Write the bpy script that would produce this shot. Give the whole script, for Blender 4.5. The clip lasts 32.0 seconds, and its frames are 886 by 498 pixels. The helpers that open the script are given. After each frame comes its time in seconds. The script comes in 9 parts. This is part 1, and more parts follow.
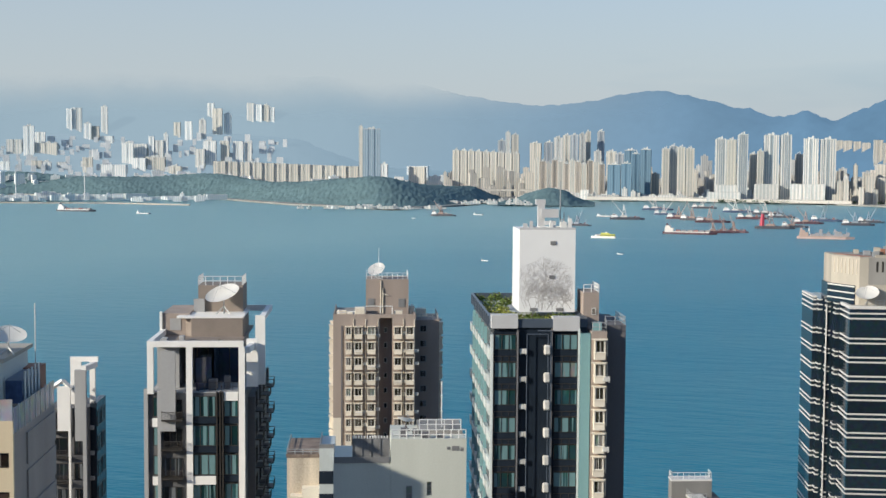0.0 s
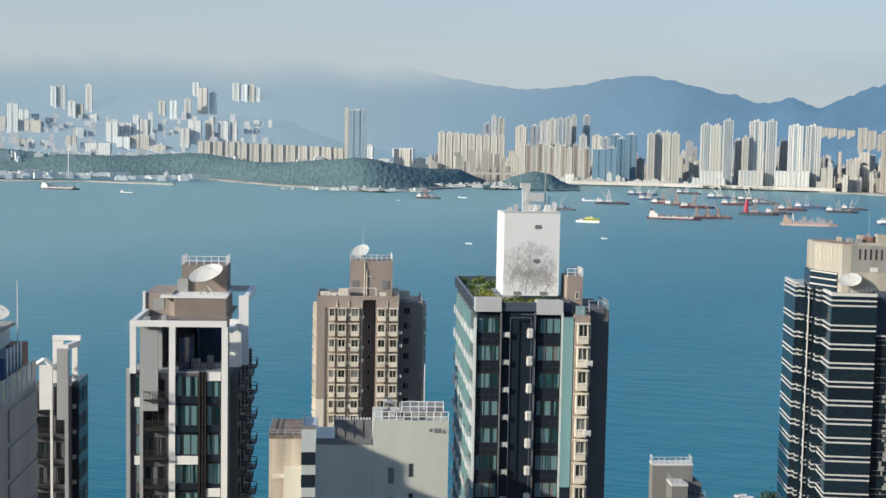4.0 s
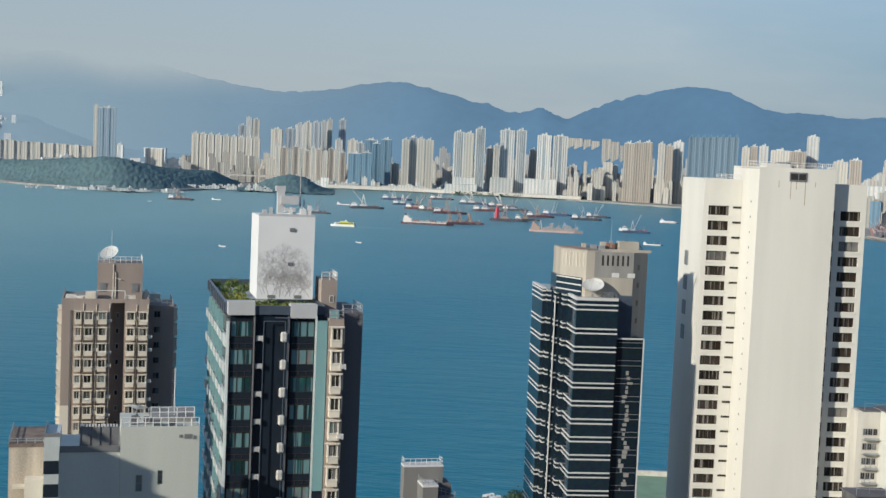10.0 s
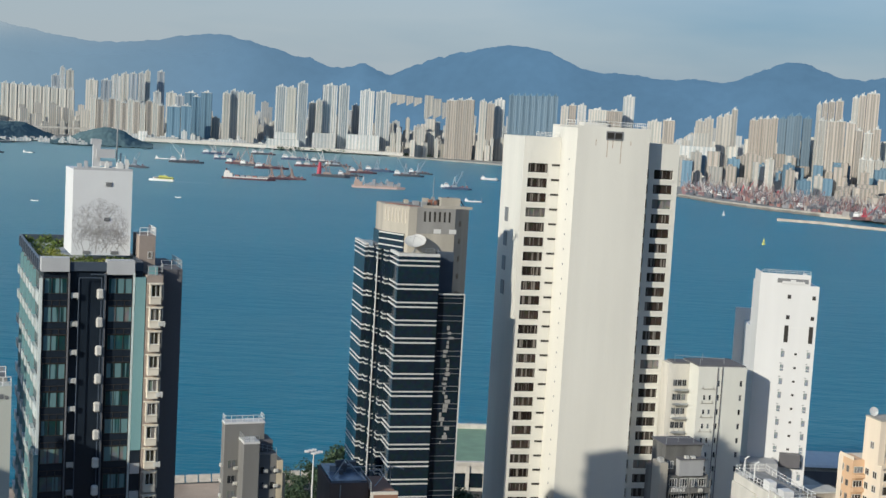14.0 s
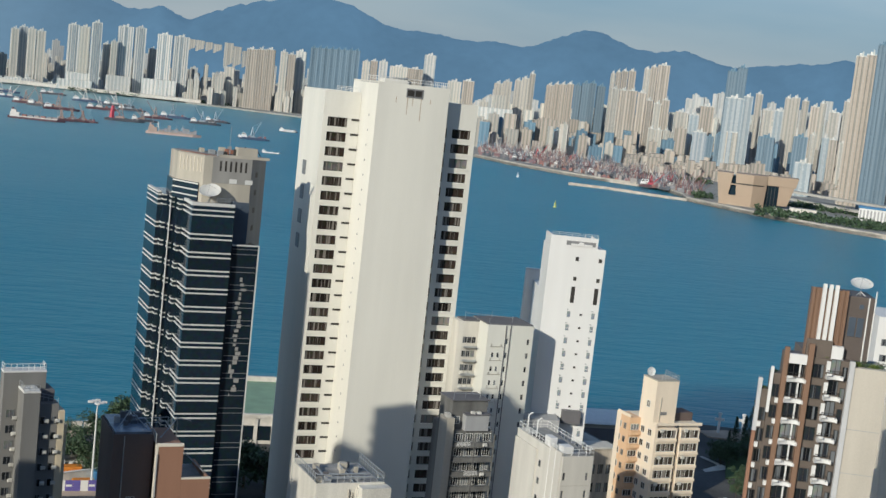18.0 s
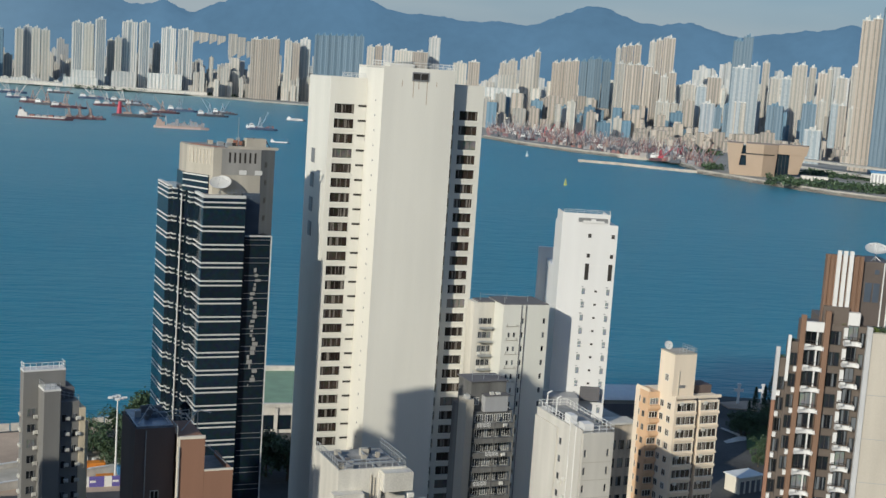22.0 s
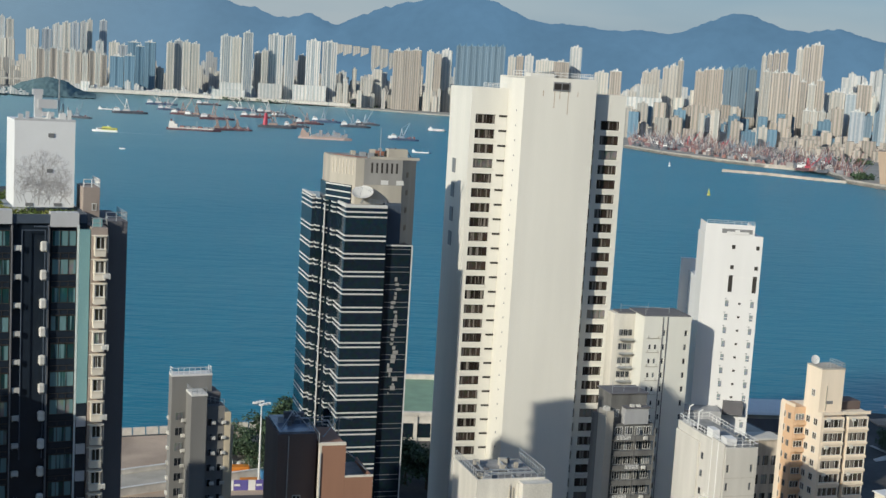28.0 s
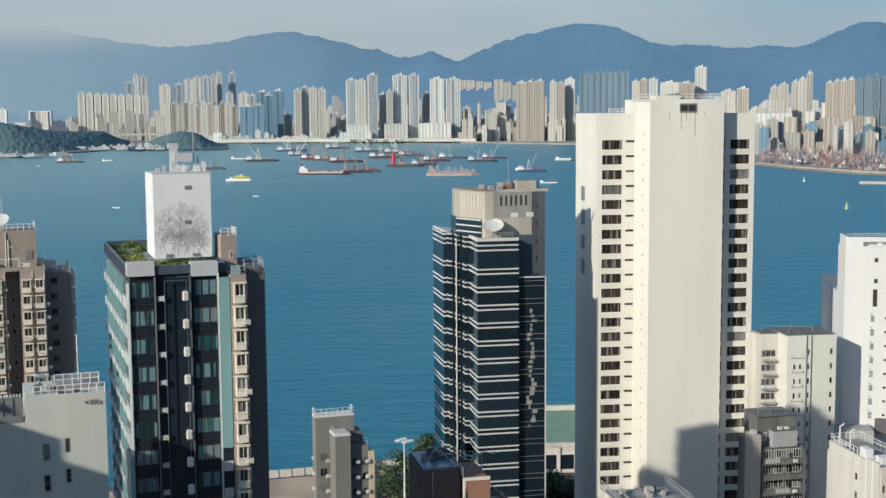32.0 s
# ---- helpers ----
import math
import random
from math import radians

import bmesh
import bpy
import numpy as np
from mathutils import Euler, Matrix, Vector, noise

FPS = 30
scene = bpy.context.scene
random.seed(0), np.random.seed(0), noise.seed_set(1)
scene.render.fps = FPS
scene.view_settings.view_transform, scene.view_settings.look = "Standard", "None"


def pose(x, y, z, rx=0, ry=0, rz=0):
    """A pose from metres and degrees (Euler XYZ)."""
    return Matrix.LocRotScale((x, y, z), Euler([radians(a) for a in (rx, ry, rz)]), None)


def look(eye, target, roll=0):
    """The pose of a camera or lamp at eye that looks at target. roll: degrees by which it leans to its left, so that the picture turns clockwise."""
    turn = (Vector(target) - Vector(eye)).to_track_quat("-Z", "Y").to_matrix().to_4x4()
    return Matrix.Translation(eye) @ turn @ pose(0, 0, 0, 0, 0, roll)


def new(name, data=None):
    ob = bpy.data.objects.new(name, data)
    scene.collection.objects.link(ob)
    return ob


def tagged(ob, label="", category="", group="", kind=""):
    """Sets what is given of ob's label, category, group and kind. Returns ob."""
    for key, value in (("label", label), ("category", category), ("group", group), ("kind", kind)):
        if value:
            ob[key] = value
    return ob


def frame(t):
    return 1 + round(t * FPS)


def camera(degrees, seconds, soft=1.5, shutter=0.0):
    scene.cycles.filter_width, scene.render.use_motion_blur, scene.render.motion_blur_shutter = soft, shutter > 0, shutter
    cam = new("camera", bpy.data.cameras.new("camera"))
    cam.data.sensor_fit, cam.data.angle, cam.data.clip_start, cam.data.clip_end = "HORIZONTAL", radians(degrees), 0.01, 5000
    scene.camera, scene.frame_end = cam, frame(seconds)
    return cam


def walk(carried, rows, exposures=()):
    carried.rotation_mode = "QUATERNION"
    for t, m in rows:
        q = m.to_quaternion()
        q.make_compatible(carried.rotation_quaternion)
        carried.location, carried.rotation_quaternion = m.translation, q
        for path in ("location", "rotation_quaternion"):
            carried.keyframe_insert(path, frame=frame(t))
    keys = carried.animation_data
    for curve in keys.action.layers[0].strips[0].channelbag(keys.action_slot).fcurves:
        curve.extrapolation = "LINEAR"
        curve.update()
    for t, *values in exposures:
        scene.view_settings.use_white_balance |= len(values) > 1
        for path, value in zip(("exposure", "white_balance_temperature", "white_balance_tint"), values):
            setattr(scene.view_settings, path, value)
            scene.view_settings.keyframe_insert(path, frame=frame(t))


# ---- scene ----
# Camera: a hand-held lens high over the harbour, turning on the spot.
EYE = 105.0
cam = camera(37.2, 32.0)
# seconds, tilt, lean, turn in degrees
TURNS = [
    (0.0, -3.873, -0.364, 15.793),
    (0.5, -3.677, -0.697, 15.517),
    (1.0, -3.789, -0.983, 15.119),
    (1.5, -4.071, -1.191, 14.684),
    (2.0, -4.196, -1.319, 14.786),
    (2.5, -4.676, -1.345, 14.79),
    (3.0, -4.502, -1.346, 14.755),
    (3.5, -4.636, -1.189, 14.949),
    (5.5, -4.483, -1.058, 15.406),
    (6.0, -4.22, -1.056, 14.964),
    (6.5, -4.185, -1.256, 13.972),
    (7.0, -4.195, -1.496, 13.18),
    (7.5, -4.375, -1.953, 12.406),
    (8.0, -4.366, -2.531, 10.818),
    (8.5, -4.292, -2.878, 9.064),
    (9.0, -4.199, -2.874, 7.316),
    (9.5, -4.012, -2.798, 5.642),
    (10.0, -4.143, -2.44, 4.587),
    (10.5, -3.958, -2.51, 3.607),
    (11.0, -4.015, -2.444, 3.226),
    (11.5, -4.005, -2.276, 3.035),
    (12.0, -3.646, -2.467, 2.22),
    (12.5, -3.113, -2.713, 1.265),
    (13.0, -3.456, -2.842, 0.605),
    (13.5, -4.233, -3.051, -1.391),
    (14.0, -5.678, -3.242, -3.096),
    (14.5, -6.069, -3.438, -6.237),
    (15.0, -6.388, -3.767, -8.34),
    (15.5, -6.876, -3.893, -10.052),
    (17.5, -6.517, -6.538, -12.336),
    (18.0, -6.942, -6.232, -11.719),
    (18.5, -6.946, -6.262, -11.566),
    (19.0, -7.569, -5.909, -11.867),
    (19.5, -7.597, -5.518, -12.188),
    (20.0, -7.593, -5.51, -12.382),
    (20.5, -8.252, -5.294, -11.699),
    (21.0, -8.587, -4.737, -11.558),
    (21.5, -7.995, -4.098, -11.743),
    (22.0, -7.724, -3.834, -11.474),
    (22.5, -7.148, -3.799, -11.49),
    (23.0, -7.021, -3.927, -11.781),
    (23.5, -6.945, -3.922, -11.758),
    (24.0, -7.07, -3.93, -11.593),
    (24.5, -7.036, -3.875, -11.522),
    (25.0, -7.849, -3.65, -10.713),
    (25.5, -7.555, -3.304, -9.985),
    (27.5, -7.715, -3.308, -5.954),
    (28.0, -7.669, -3.362, -5.385),
    (28.5, -7.829, -3.157, -4.214),
    (29.0, -7.466, -2.467, -1.643),
    (29.5, -7.754, -1.246, 0.729),
    (30.0, -7.455, -1.581, 1.375),
    (30.5, -8.236, -2.155, 1.369),
    (31.0, -8.186, -2.627, 0.926),
    (31.5, -6.506, -1.376, -1.291),
    (32.0, -6.393, 0.398, -0.045),
]
walk(cam, [(t, pose(0, 0, EYE, 90 + tilt, lean, turn)) for t, tilt, lean, turn in TURNS],
     [(0.0, 0.2, 6330, 8), (6.8, 0.2, 6250, 7), (8.0, 0.21, 6220, 7), (9.0, -0.04, 6180, 7), (11.0, -0.1, 6080, 6), (13.0, -0.1, 6050, 6), (16.0, -0.14, 6080, 5), (22.0, -0.24, 6080, 5), (25.5, -0.2, 6080, 5), (28.0, -0.12, 6140, 5), (30.0, -0.06, 6150, 5), (31.0, -0.01, 6160, 5), (32.0, -0.02, 6150, 6)])

# ---- light ----
SUN_AZ, SUN_EL = -135.5, 20.7   # degrees, clockwise from +y, and above the horizon
sun_to = Vector((math.sin(radians(SUN_AZ)) * math.cos(radians(SUN_EL)), math.cos(radians(SUN_AZ)) * math.cos(radians(SUN_EL)), math.sin(radians(SUN_EL))))
sun = new("sun", bpy.data.lights.new("sun", "SUN"))
sun.data.energy, sun.data.angle, sun.data.color = 4.5, radians(0.6), (1.0, 0.895, 0.745)
sun.matrix_world = look(sun_to * 100, (0, 0, 0))

world = bpy.data.worlds.new("sky")
scene.world = world
world.use_nodes = True
wn, wl = world.node_tree.nodes, world.node_tree.links
wn.clear()
sky = wn.new("ShaderNodeTexSky")
sky.sky_type, sky.sun_disc = "NISHITA", False
sky.sun_elevation, sky.sun_rotation = radians(SUN_EL), radians(SUN_AZ)
sky.air_density, sky.dust_density, sky.ozone_density = 1.0, 1.0, 4.0
# thin haze and cloud low over the hills, thicker towards the west
tc = wn.new("ShaderNodeTexCoord")
sp = wn.new("ShaderNodeSeparateXYZ")
wl.new(tc.outputs["Generated"], sp.inputs[0])
mpw = wn.new("ShaderNodeMapping")
mpw.inputs["Scale"].default_value = (2.2, 2.2, 11.0)
wl.new(tc.outputs["Generated"], mpw.inputs[0])
cl = wn.new("ShaderNodeTexNoise")
cl.inputs["Scale"].default_value, cl.inputs["Detail"].default_value, cl.inputs["Roughness"].default_value = 1.5, 4.0, 0.5
wl.new(mpw.outputs[0], cl.inputs["Vector"])
low = wn.new("ShaderNodeMapRange")
low.inputs[1].default_value, low.inputs[2].default_value, low.inputs[3].default_value, low.inputs[4].default_value = 0.02, 0.34, 0.95, 0.08
wl.new(sp.outputs["Z"], low.inputs[0])
west = wn.new("ShaderNodeMapRange")
west.inputs[1].default_value, west.inputs[2].default_value, west.inputs[3].default_value, west.inputs[4].default_value = -0.55, 0.30, 0.95, 0.27
wl.new(sp.outputs["X"], west.inputs[0])
mixf = wn.new("ShaderNodeMath")
mixf.operation = "MULTIPLY_ADD"
wl.new(cl.outputs[0], mixf.inputs[0])
mixf.inputs[1].default_value = 0.9
wl.new(west.outputs[0], mixf.inputs[2])
hue = wn.new("ShaderNodeValToRGB")
hue.color_ramp.elements[0].position, hue.color_ramp.elements[1].position = 0.35, 1.25
hue.color_ramp.elements[0].color, hue.color_ramp.elements[1].color = (0.15, 0.31, 0.46, 1), (0.53, 0.57, 0.60, 1)
wl.new(mixf.outputs[0], hue.inputs[0])
back = wn.new("ShaderNodeBackground")
back.inputs["Strength"].default_value = 0.135
haze = wn.new("ShaderNodeBackground")
haze.inputs["Strength"].default_value = 0.86
wl.new(hue.outputs[0], haze.inputs["Color"])
both = wn.new("ShaderNodeMixShader")
wl.new(low.outputs[0], both.inputs[0])
wout = wn.new("ShaderNodeOutputWorld")
wl.new(sky.outputs[0], back.inputs["Color"])
wl.new(back.outputs[0], both.inputs[1])
wl.new(haze.outputs[0], both.inputs[2])
wl.new(both.outputs[0], wout.inputs["Surface"])

# ---- small builders ----


def mat(name, color, rough=0.7, metal=0.0, vary=0.12, scale=0.6, grime=0.0, bump=0.0, fine=6.0, streak=False, random_tint=0.0, spec=0.5):
    """A procedural surface: broad stains, fine grain, optional vertical streaks and relief, in metres."""
    m = bpy.data.materials.new(name)
    m.use_nodes = True
    n, l = m.node_tree.nodes, m.node_tree.links
    b = n["Principled BSDF"]
    b.inputs["Roughness"].default_value, b.inputs["Metallic"].default_value = rough, metal
    b.inputs["Specular IOR Level"].default_value = spec
    co = n.new("ShaderNodeTexCoord")
    mp = n.new("ShaderNodeMapping")
    mp.inputs["Scale"].default_value = (1, 1, 0.12) if streak else (1, 1, 1)
    l.new(co.outputs["Object"], mp.inputs[0])
    a = n.new("ShaderNodeTexNoise")
    a.inputs["Scale"].default_value, a.inputs["Detail"].default_value = scale, 5.0
    l.new(mp.outputs[0], a.inputs["Vector"])
    f = n.new("ShaderNodeTexNoise")
    f.inputs["Scale"].default_value, f.inputs["Detail"].default_value = fine, 3.0
    l.new(co.outputs["Object"], f.inputs["Vector"])
    add = n.new("ShaderNodeMath")
    add.operation = "MULTIPLY_ADD"
    l.new(f.outputs[0], add.inputs[0])
    add.inputs[1].default_value = 0.4
    l.new(a.outputs[0], add.inputs[2])
    rp = n.new("ShaderNodeValToRGB")
    c = color
    rp.color_ramp.elements[0].position, rp.color_ramp.elements[1].position = 0.45, 0.95
    rp.color_ramp.elements[0].color = (*[v * (1 - vary - grime) for v in c], 1)
    rp.color_ramp.elements[1].color = (*[min(1, v * (1 + vary)) for v in c], 1)
    l.new(add.outputs[0], rp.inputs[0])
    last = rp.outputs[0]
    if random_tint:
        oi = n.new("ShaderNodeObjectInfo")
        hs = n.new("ShaderNodeHueSaturation")
        mr = n.new("ShaderNodeMapRange")
        mr.inputs[3].default_value, mr.inputs[4].default_value = 1 - random_tint, 1 + random_tint
        l.new(oi.outputs["Random"], mr.inputs[0])
        l.new(mr.outputs[0], hs.inputs["Value"])
        l.new(last, hs.inputs["Color"])
        last = hs.outputs[0]
    l.new(last, b.inputs["Base Color"])
    if bump:
        bp = n.new("ShaderNodeBump")
        bp.inputs["Strength"].default_value, bp.inputs["Distance"].default_value = bump, 0.05
        l.new(add.outputs[0], bp.inputs["Height"])
        l.new(bp.outputs[0], b.inputs["Normal"])
    return m


def quadbox(bm, x0, y0, z0, x1, y1, z1):
    """An upright box added to a bmesh."""
    v = [bm.verts.new(p) for p in ((x0, y0, z0), (x1, y0, z0), (x1, y1, z0), (x0, y1, z0), (x0, y0, z1), (x1, y0, z1), (x1, y1, z1), (x0, y1, z1))]
    for f in ((3, 2, 1, 0), (4, 5, 6, 7), (0, 1, 5, 4), (1, 2, 6, 5), (2, 3, 7, 6), (3, 0, 4, 7)):
        bm.faces.new([v[i] for i in f])


def boxes(*rows):
    bm = bmesh.new()
    for r in rows:
        quadbox(bm, *r)
    return bm


def prism(points, z0, z1, bm=None):
    """A footprint (anticlockwise from above) drawn up from z0 to z1."""
    bm = bm or bmesh.new()
    lo, hi = [bm.verts.new((x, y, z0)) for x, y in points], [bm.verts.new((x, y, z1)) for x, y in points]
    bm.faces.new(lo[::-1])
    bm.faces.new(hi)
    n = len(points)
    for i in range(n):
        bm.faces.new((lo[i], lo[(i + 1) % n], hi[(i + 1) % n], hi[i]))
    return bm


def rod(bm, a, b, r=0.05, sides=6, r2=None):
    """A round bar from a to b."""
    a, b = Vector(a), Vector(b)
    q = (b - a).to_track_quat("Z", "Y")
    r2 = r if r2 is None else r2
    rings = []
    for p, k in ((a, r), (b, r2)):
        rings.append([bm.verts.new(p + q @ Vector((k * math.cos(t), k * math.sin(t), 0))) for t in (2 * math.pi * i / sides for i in range(sides))])
    for i in range(sides):
        j = (i + 1) % sides
        bm.faces.new((rings[0][i], rings[0][j], rings[1][j], rings[1][i]))
    bm.faces.new(rings[0][::-1])
    bm.faces.new(rings[1])


def rods(pairs, r=0.05, sides=6):
    bm = bmesh.new()
    for a, b in pairs:
        rod(bm, a, b, r, sides)
    return bm


def bevelled(bm, w):
    bmesh.ops.bevel(bm, geom=bm.edges[:], offset=w, segments=1, affect="EDGES", profile=0.5)
    return bm


def mesh_of(bm, name):
    bmesh.ops.recalc_face_normals(bm, faces=bm.faces[:])
    me = bpy.data.meshes.new(name)
    bm.to_mesh(me)
    bm.free()
    return me


def part(name, bm, material, parent, label="", m=None):
    """One mesh object under a thing or a part. bm may be a bmesh or a finished mesh to share."""
    me = mesh_of(bm, name) if isinstance(bm, bmesh.types.BMesh) else bm
    if not me.materials:
        me.materials.append(material)
    ob = new(name, me)
    ob.parent = parent
    if m is not None:
        ob.matrix_basis = m
    return tagged(ob, label)


def thing(name, x, y, az, label, category, group="", z=0.0, kind=""):
    """An empty at a thing's base, turned so that its own y runs along the bearing az."""
    ob = new(name)
    ob.empty_display_size = 2
    ob.matrix_basis = pose(x, y, z, 0, 0, -az)
    return tagged(ob, label, category, group, kind)


def setting(name, bm, material, label, category="", m=None, kind="structure"):
    ob = new(name, mesh_of(bm, name))
    ob.data.materials.append(material)
    if m is not None:
        ob.matrix_basis = m
    return tagged(ob, label, category or name.replace("_", " "), "", kind)


GROUND = 4.0
WHITE = mat("white_render", (0.70, 0.69, 0.62), 0.75, vary=0.06, scale=0.12, grime=0.05, streak=True, bump=0.05)

# ---- sea, land, hills ----


def water():
    m = bpy.data.materials.new("harbour_water")
    m.use_nodes = True
    n, l = m.node_tree.nodes, m.node_tree.links
    b = n["Principled BSDF"]
    b.inputs["Roughness"].default_value, b.inputs["IOR"].default_value = 0.34, 1.33
    b.inputs["Specular IOR Level"].default_value = 0.30
    # turbid: light spreads far below the surface
    b.subsurface_method = "BURLEY"
    b.inputs["Subsurface Weight"].default_value, b.inputs["Subsurface Scale"].default_value = 1.0, 95.0
    b.inputs["Subsurface Radius"].default_value = (1.0, 1.0, 1.0)
    co = n.new("ShaderNodeTexCoord")
    hs = []
    for sx, sy, det, w in ((0.035, 0.11, 3, 1.0), (0.16, 0.42, 2, 0.30)):
        mp = n.new("ShaderNodeMapping")
        mp.inputs["Scale"].default_value = (sx, sy, 0.1)
        mp.inputs["Rotation"].default_value = (0, 0, radians(14))
        l.new(co.outputs["Object"], mp.inputs[0])
        t = n.new("ShaderNodeTexNoise")
        t.inputs["Scale"].default_value, t.inputs["Detail"].default_value, t.inputs["Roughness"].default_value = 1.0, det, 0.6
        l.new(mp.outputs[0], t.inputs["Vector"])
        k = n.new("ShaderNodeMath")
        k.operation = "MULTIPLY"
        l.new(t.outputs[0], k.inputs[0])
        k.inputs[1].default_value = w
        hs.append(k)
    s = n.new("ShaderNodeMath")
    l.new(hs[0].outputs[0], s.inputs[0])
    l.new(hs[1].outputs[0], s.inputs[1])
    bp = n.new("ShaderNodeBump")
    bp.inputs["Strength"].default_value, bp.inputs["Distance"].default_value = 0.9, 1.4
    l.new(s.outputs[0], bp.inputs["Height"])
    l.new(bp.outputs[0], b.inputs["Normal"])
    # haze painted in with silt: paler westward and farther off, in drifting patches
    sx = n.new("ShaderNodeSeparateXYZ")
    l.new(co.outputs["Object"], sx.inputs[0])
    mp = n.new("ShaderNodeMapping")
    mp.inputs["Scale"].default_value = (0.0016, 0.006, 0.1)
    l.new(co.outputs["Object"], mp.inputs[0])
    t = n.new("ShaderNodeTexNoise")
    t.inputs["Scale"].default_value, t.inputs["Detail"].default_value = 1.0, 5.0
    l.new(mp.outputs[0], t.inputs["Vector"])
    haze_silt = n.new("ShaderNodeMapRange")
    haze_silt.inputs[1].default_value, haze_silt.inputs[2].default_value, haze_silt.inputs[3].default_value, haze_silt.inputs[4].default_value = -1050, -280, 0.85, -0.12
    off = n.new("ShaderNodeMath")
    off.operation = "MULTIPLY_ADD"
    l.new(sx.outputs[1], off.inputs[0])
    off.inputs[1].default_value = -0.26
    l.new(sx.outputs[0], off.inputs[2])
    l.new(off.outputs[0], haze_silt.inputs[0])
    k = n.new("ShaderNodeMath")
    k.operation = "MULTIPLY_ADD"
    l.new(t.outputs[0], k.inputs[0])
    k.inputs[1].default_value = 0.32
    l.new(haze_silt.outputs[0], k.inputs[2])
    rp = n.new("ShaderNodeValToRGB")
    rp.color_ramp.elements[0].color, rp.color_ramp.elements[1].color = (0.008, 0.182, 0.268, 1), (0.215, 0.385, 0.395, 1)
    rip = n.new("ShaderNodeMath")
    rip.operation = "MULTIPLY_ADD"
    l.new(s.outputs[0], rip.inputs[0])
    rip.inputs[1].default_value = 0.19
    l.new(k.outputs[0], rip.inputs[2])
    sink = n.new("ShaderNodeMath")
    sink.operation = "SUBTRACT"
    l.new(rip.outputs[0], sink.inputs[0])
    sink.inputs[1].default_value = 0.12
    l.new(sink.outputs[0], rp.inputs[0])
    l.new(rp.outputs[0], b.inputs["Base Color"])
    return m


def sheet(points, z):
    bm = bmesh.new()
    bm.faces.new([bm.verts.new((x, y, z)) for x, y in points])
    return bm


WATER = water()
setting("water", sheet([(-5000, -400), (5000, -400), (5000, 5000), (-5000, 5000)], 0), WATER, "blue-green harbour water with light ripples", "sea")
CONCRETE = mat("pale_concrete", (0.42, 0.40, 0.36), 0.85, vary=0.15, scale=0.15, grime=0.1, bump=0.1)
LAND = mat("built_up_land", (0.28, 0.275, 0.25), 0.9, vary=0.35, scale=0.02, fine=0.1)
STREETS = mat("worn_street_paving", (0.085, 0.082, 0.078), 0.9, vary=0.35, scale=0.06, grime=0.15, fine=1.0, bump=0.1)
NEAR_SHORE = [(-900, 150), (-48.3, 347), (-11, 358), (60, 382), (150, 408), (196, 396), (900, 340), (900, -500), (-900, -500)]
setting("ground", prism(NEAR_SHORE[::-1], -6, GROUND), STREETS, "grey concrete ground of the waterfront district", "ground")

# ---- facade builders ----


def skin(u0, u1, z0, z1, cols, rows, d=0.35, hole=None, bm=None):
    """A wall face at y = 0 with real openings where columns and rows cross, reveals running back to y = d."""
    bm = bm or bmesh.new()
    us = sorted({u0, u1, *[v for c in cols for v in c]})
    zs = sorted({z0, z1, *[v for c in rows for v in c]})
    cs, rs = {c[0] for c in cols}, {r[0] for r in rows}

    def quad(*p):
        bm.faces.new([bm.verts.new(q) for q in p])
    for a, b in zip(us, us[1:]):
        for c, e in zip(zs, zs[1:]):
            if a in cs and c in rs and (hole is None or hole(a, c)):
                quad((a, 0, c), (a, d, c), (a, d, e), (a, 0, e))
                quad((b, 0, c), (b, 0, e), (b, d, e), (b, d, c))
                quad((a, 0, c), (b, 0, c), (b, d, c), (a, d, c))
                quad((a, 0, e), (a, d, e), (b, d, e), (b, 0, e))
            else:
                quad((a, 0, c), (b, 0, c), (b, 0, e), (a, 0, e))
    quad((u0, 0, z0), (u0, 0, z1), (u0, d, z1), (u0, d, z0))
    quad((u1, 0, z0), (u1, d, z0), (u1, d, z1), (u1, 0, z1))
    quad((u0, 0, z1), (u1, 0, z1), (u1, d, z1), (u0, d, z1))
    return bm


_shared = {}


def shared(key, make):
    """One mesh for all alike pieces."""
    if key not in _shared:
        _shared[key] = mesh_of(make(), key[0])
    return _shared[key]


def frame_mesh(w, h, bars=1, t=0.07, d=0.08, rails=0):
    """One moulded window frame with its glazing bars."""
    xs, zs_ = [w * i / (bars + 1) for i in range(bars + 2)], [h * i / (rails + 1) for i in range(rails + 2)]
    cols = [(a + (t if i == 0 else t / 2), b - (t if i == bars else t / 2)) for i, (a, b) in enumerate(zip(xs, xs[1:]))]
    rws = [(a + (t if i == 0 else t / 2), b - (t if i == rails else t / 2)) for i, (a, b) in enumerate(zip(zs_, zs_[1:]))]
    bm = skin(0, w, 0, h, cols, rws, d)
    bmesh.ops.remove_doubles(bm, verts=bm.verts[:], dist=0.001)
    return bm


def window(parent, w, h, m, frame_mat, glass, bars=1, rails=0, label=""):
    """A window: its frame, with the pane as a part of the frame."""
    fr = part("window", shared(("window", w, h, bars, rails), lambda: frame_mesh(w, h, bars, rails=rails)), frame_mat, parent, label, m)
    fr.data.materials[0] = frame_mat
    part("pane", shared(("pane", w, h, glass.name), lambda: boxes((0.02, 0.045, 0.02, w - 0.02, 0.065, h - 0.02))), glass, fr)
    return fr


LEFT, RIGHT = -90, 90


def side(u, y, turn=0):
    """The pose of a facade's frame in its building: turn LEFT for the wall that looks along -x, RIGHT for +x."""
    return pose(u, y, 0, 0, 0, turn)


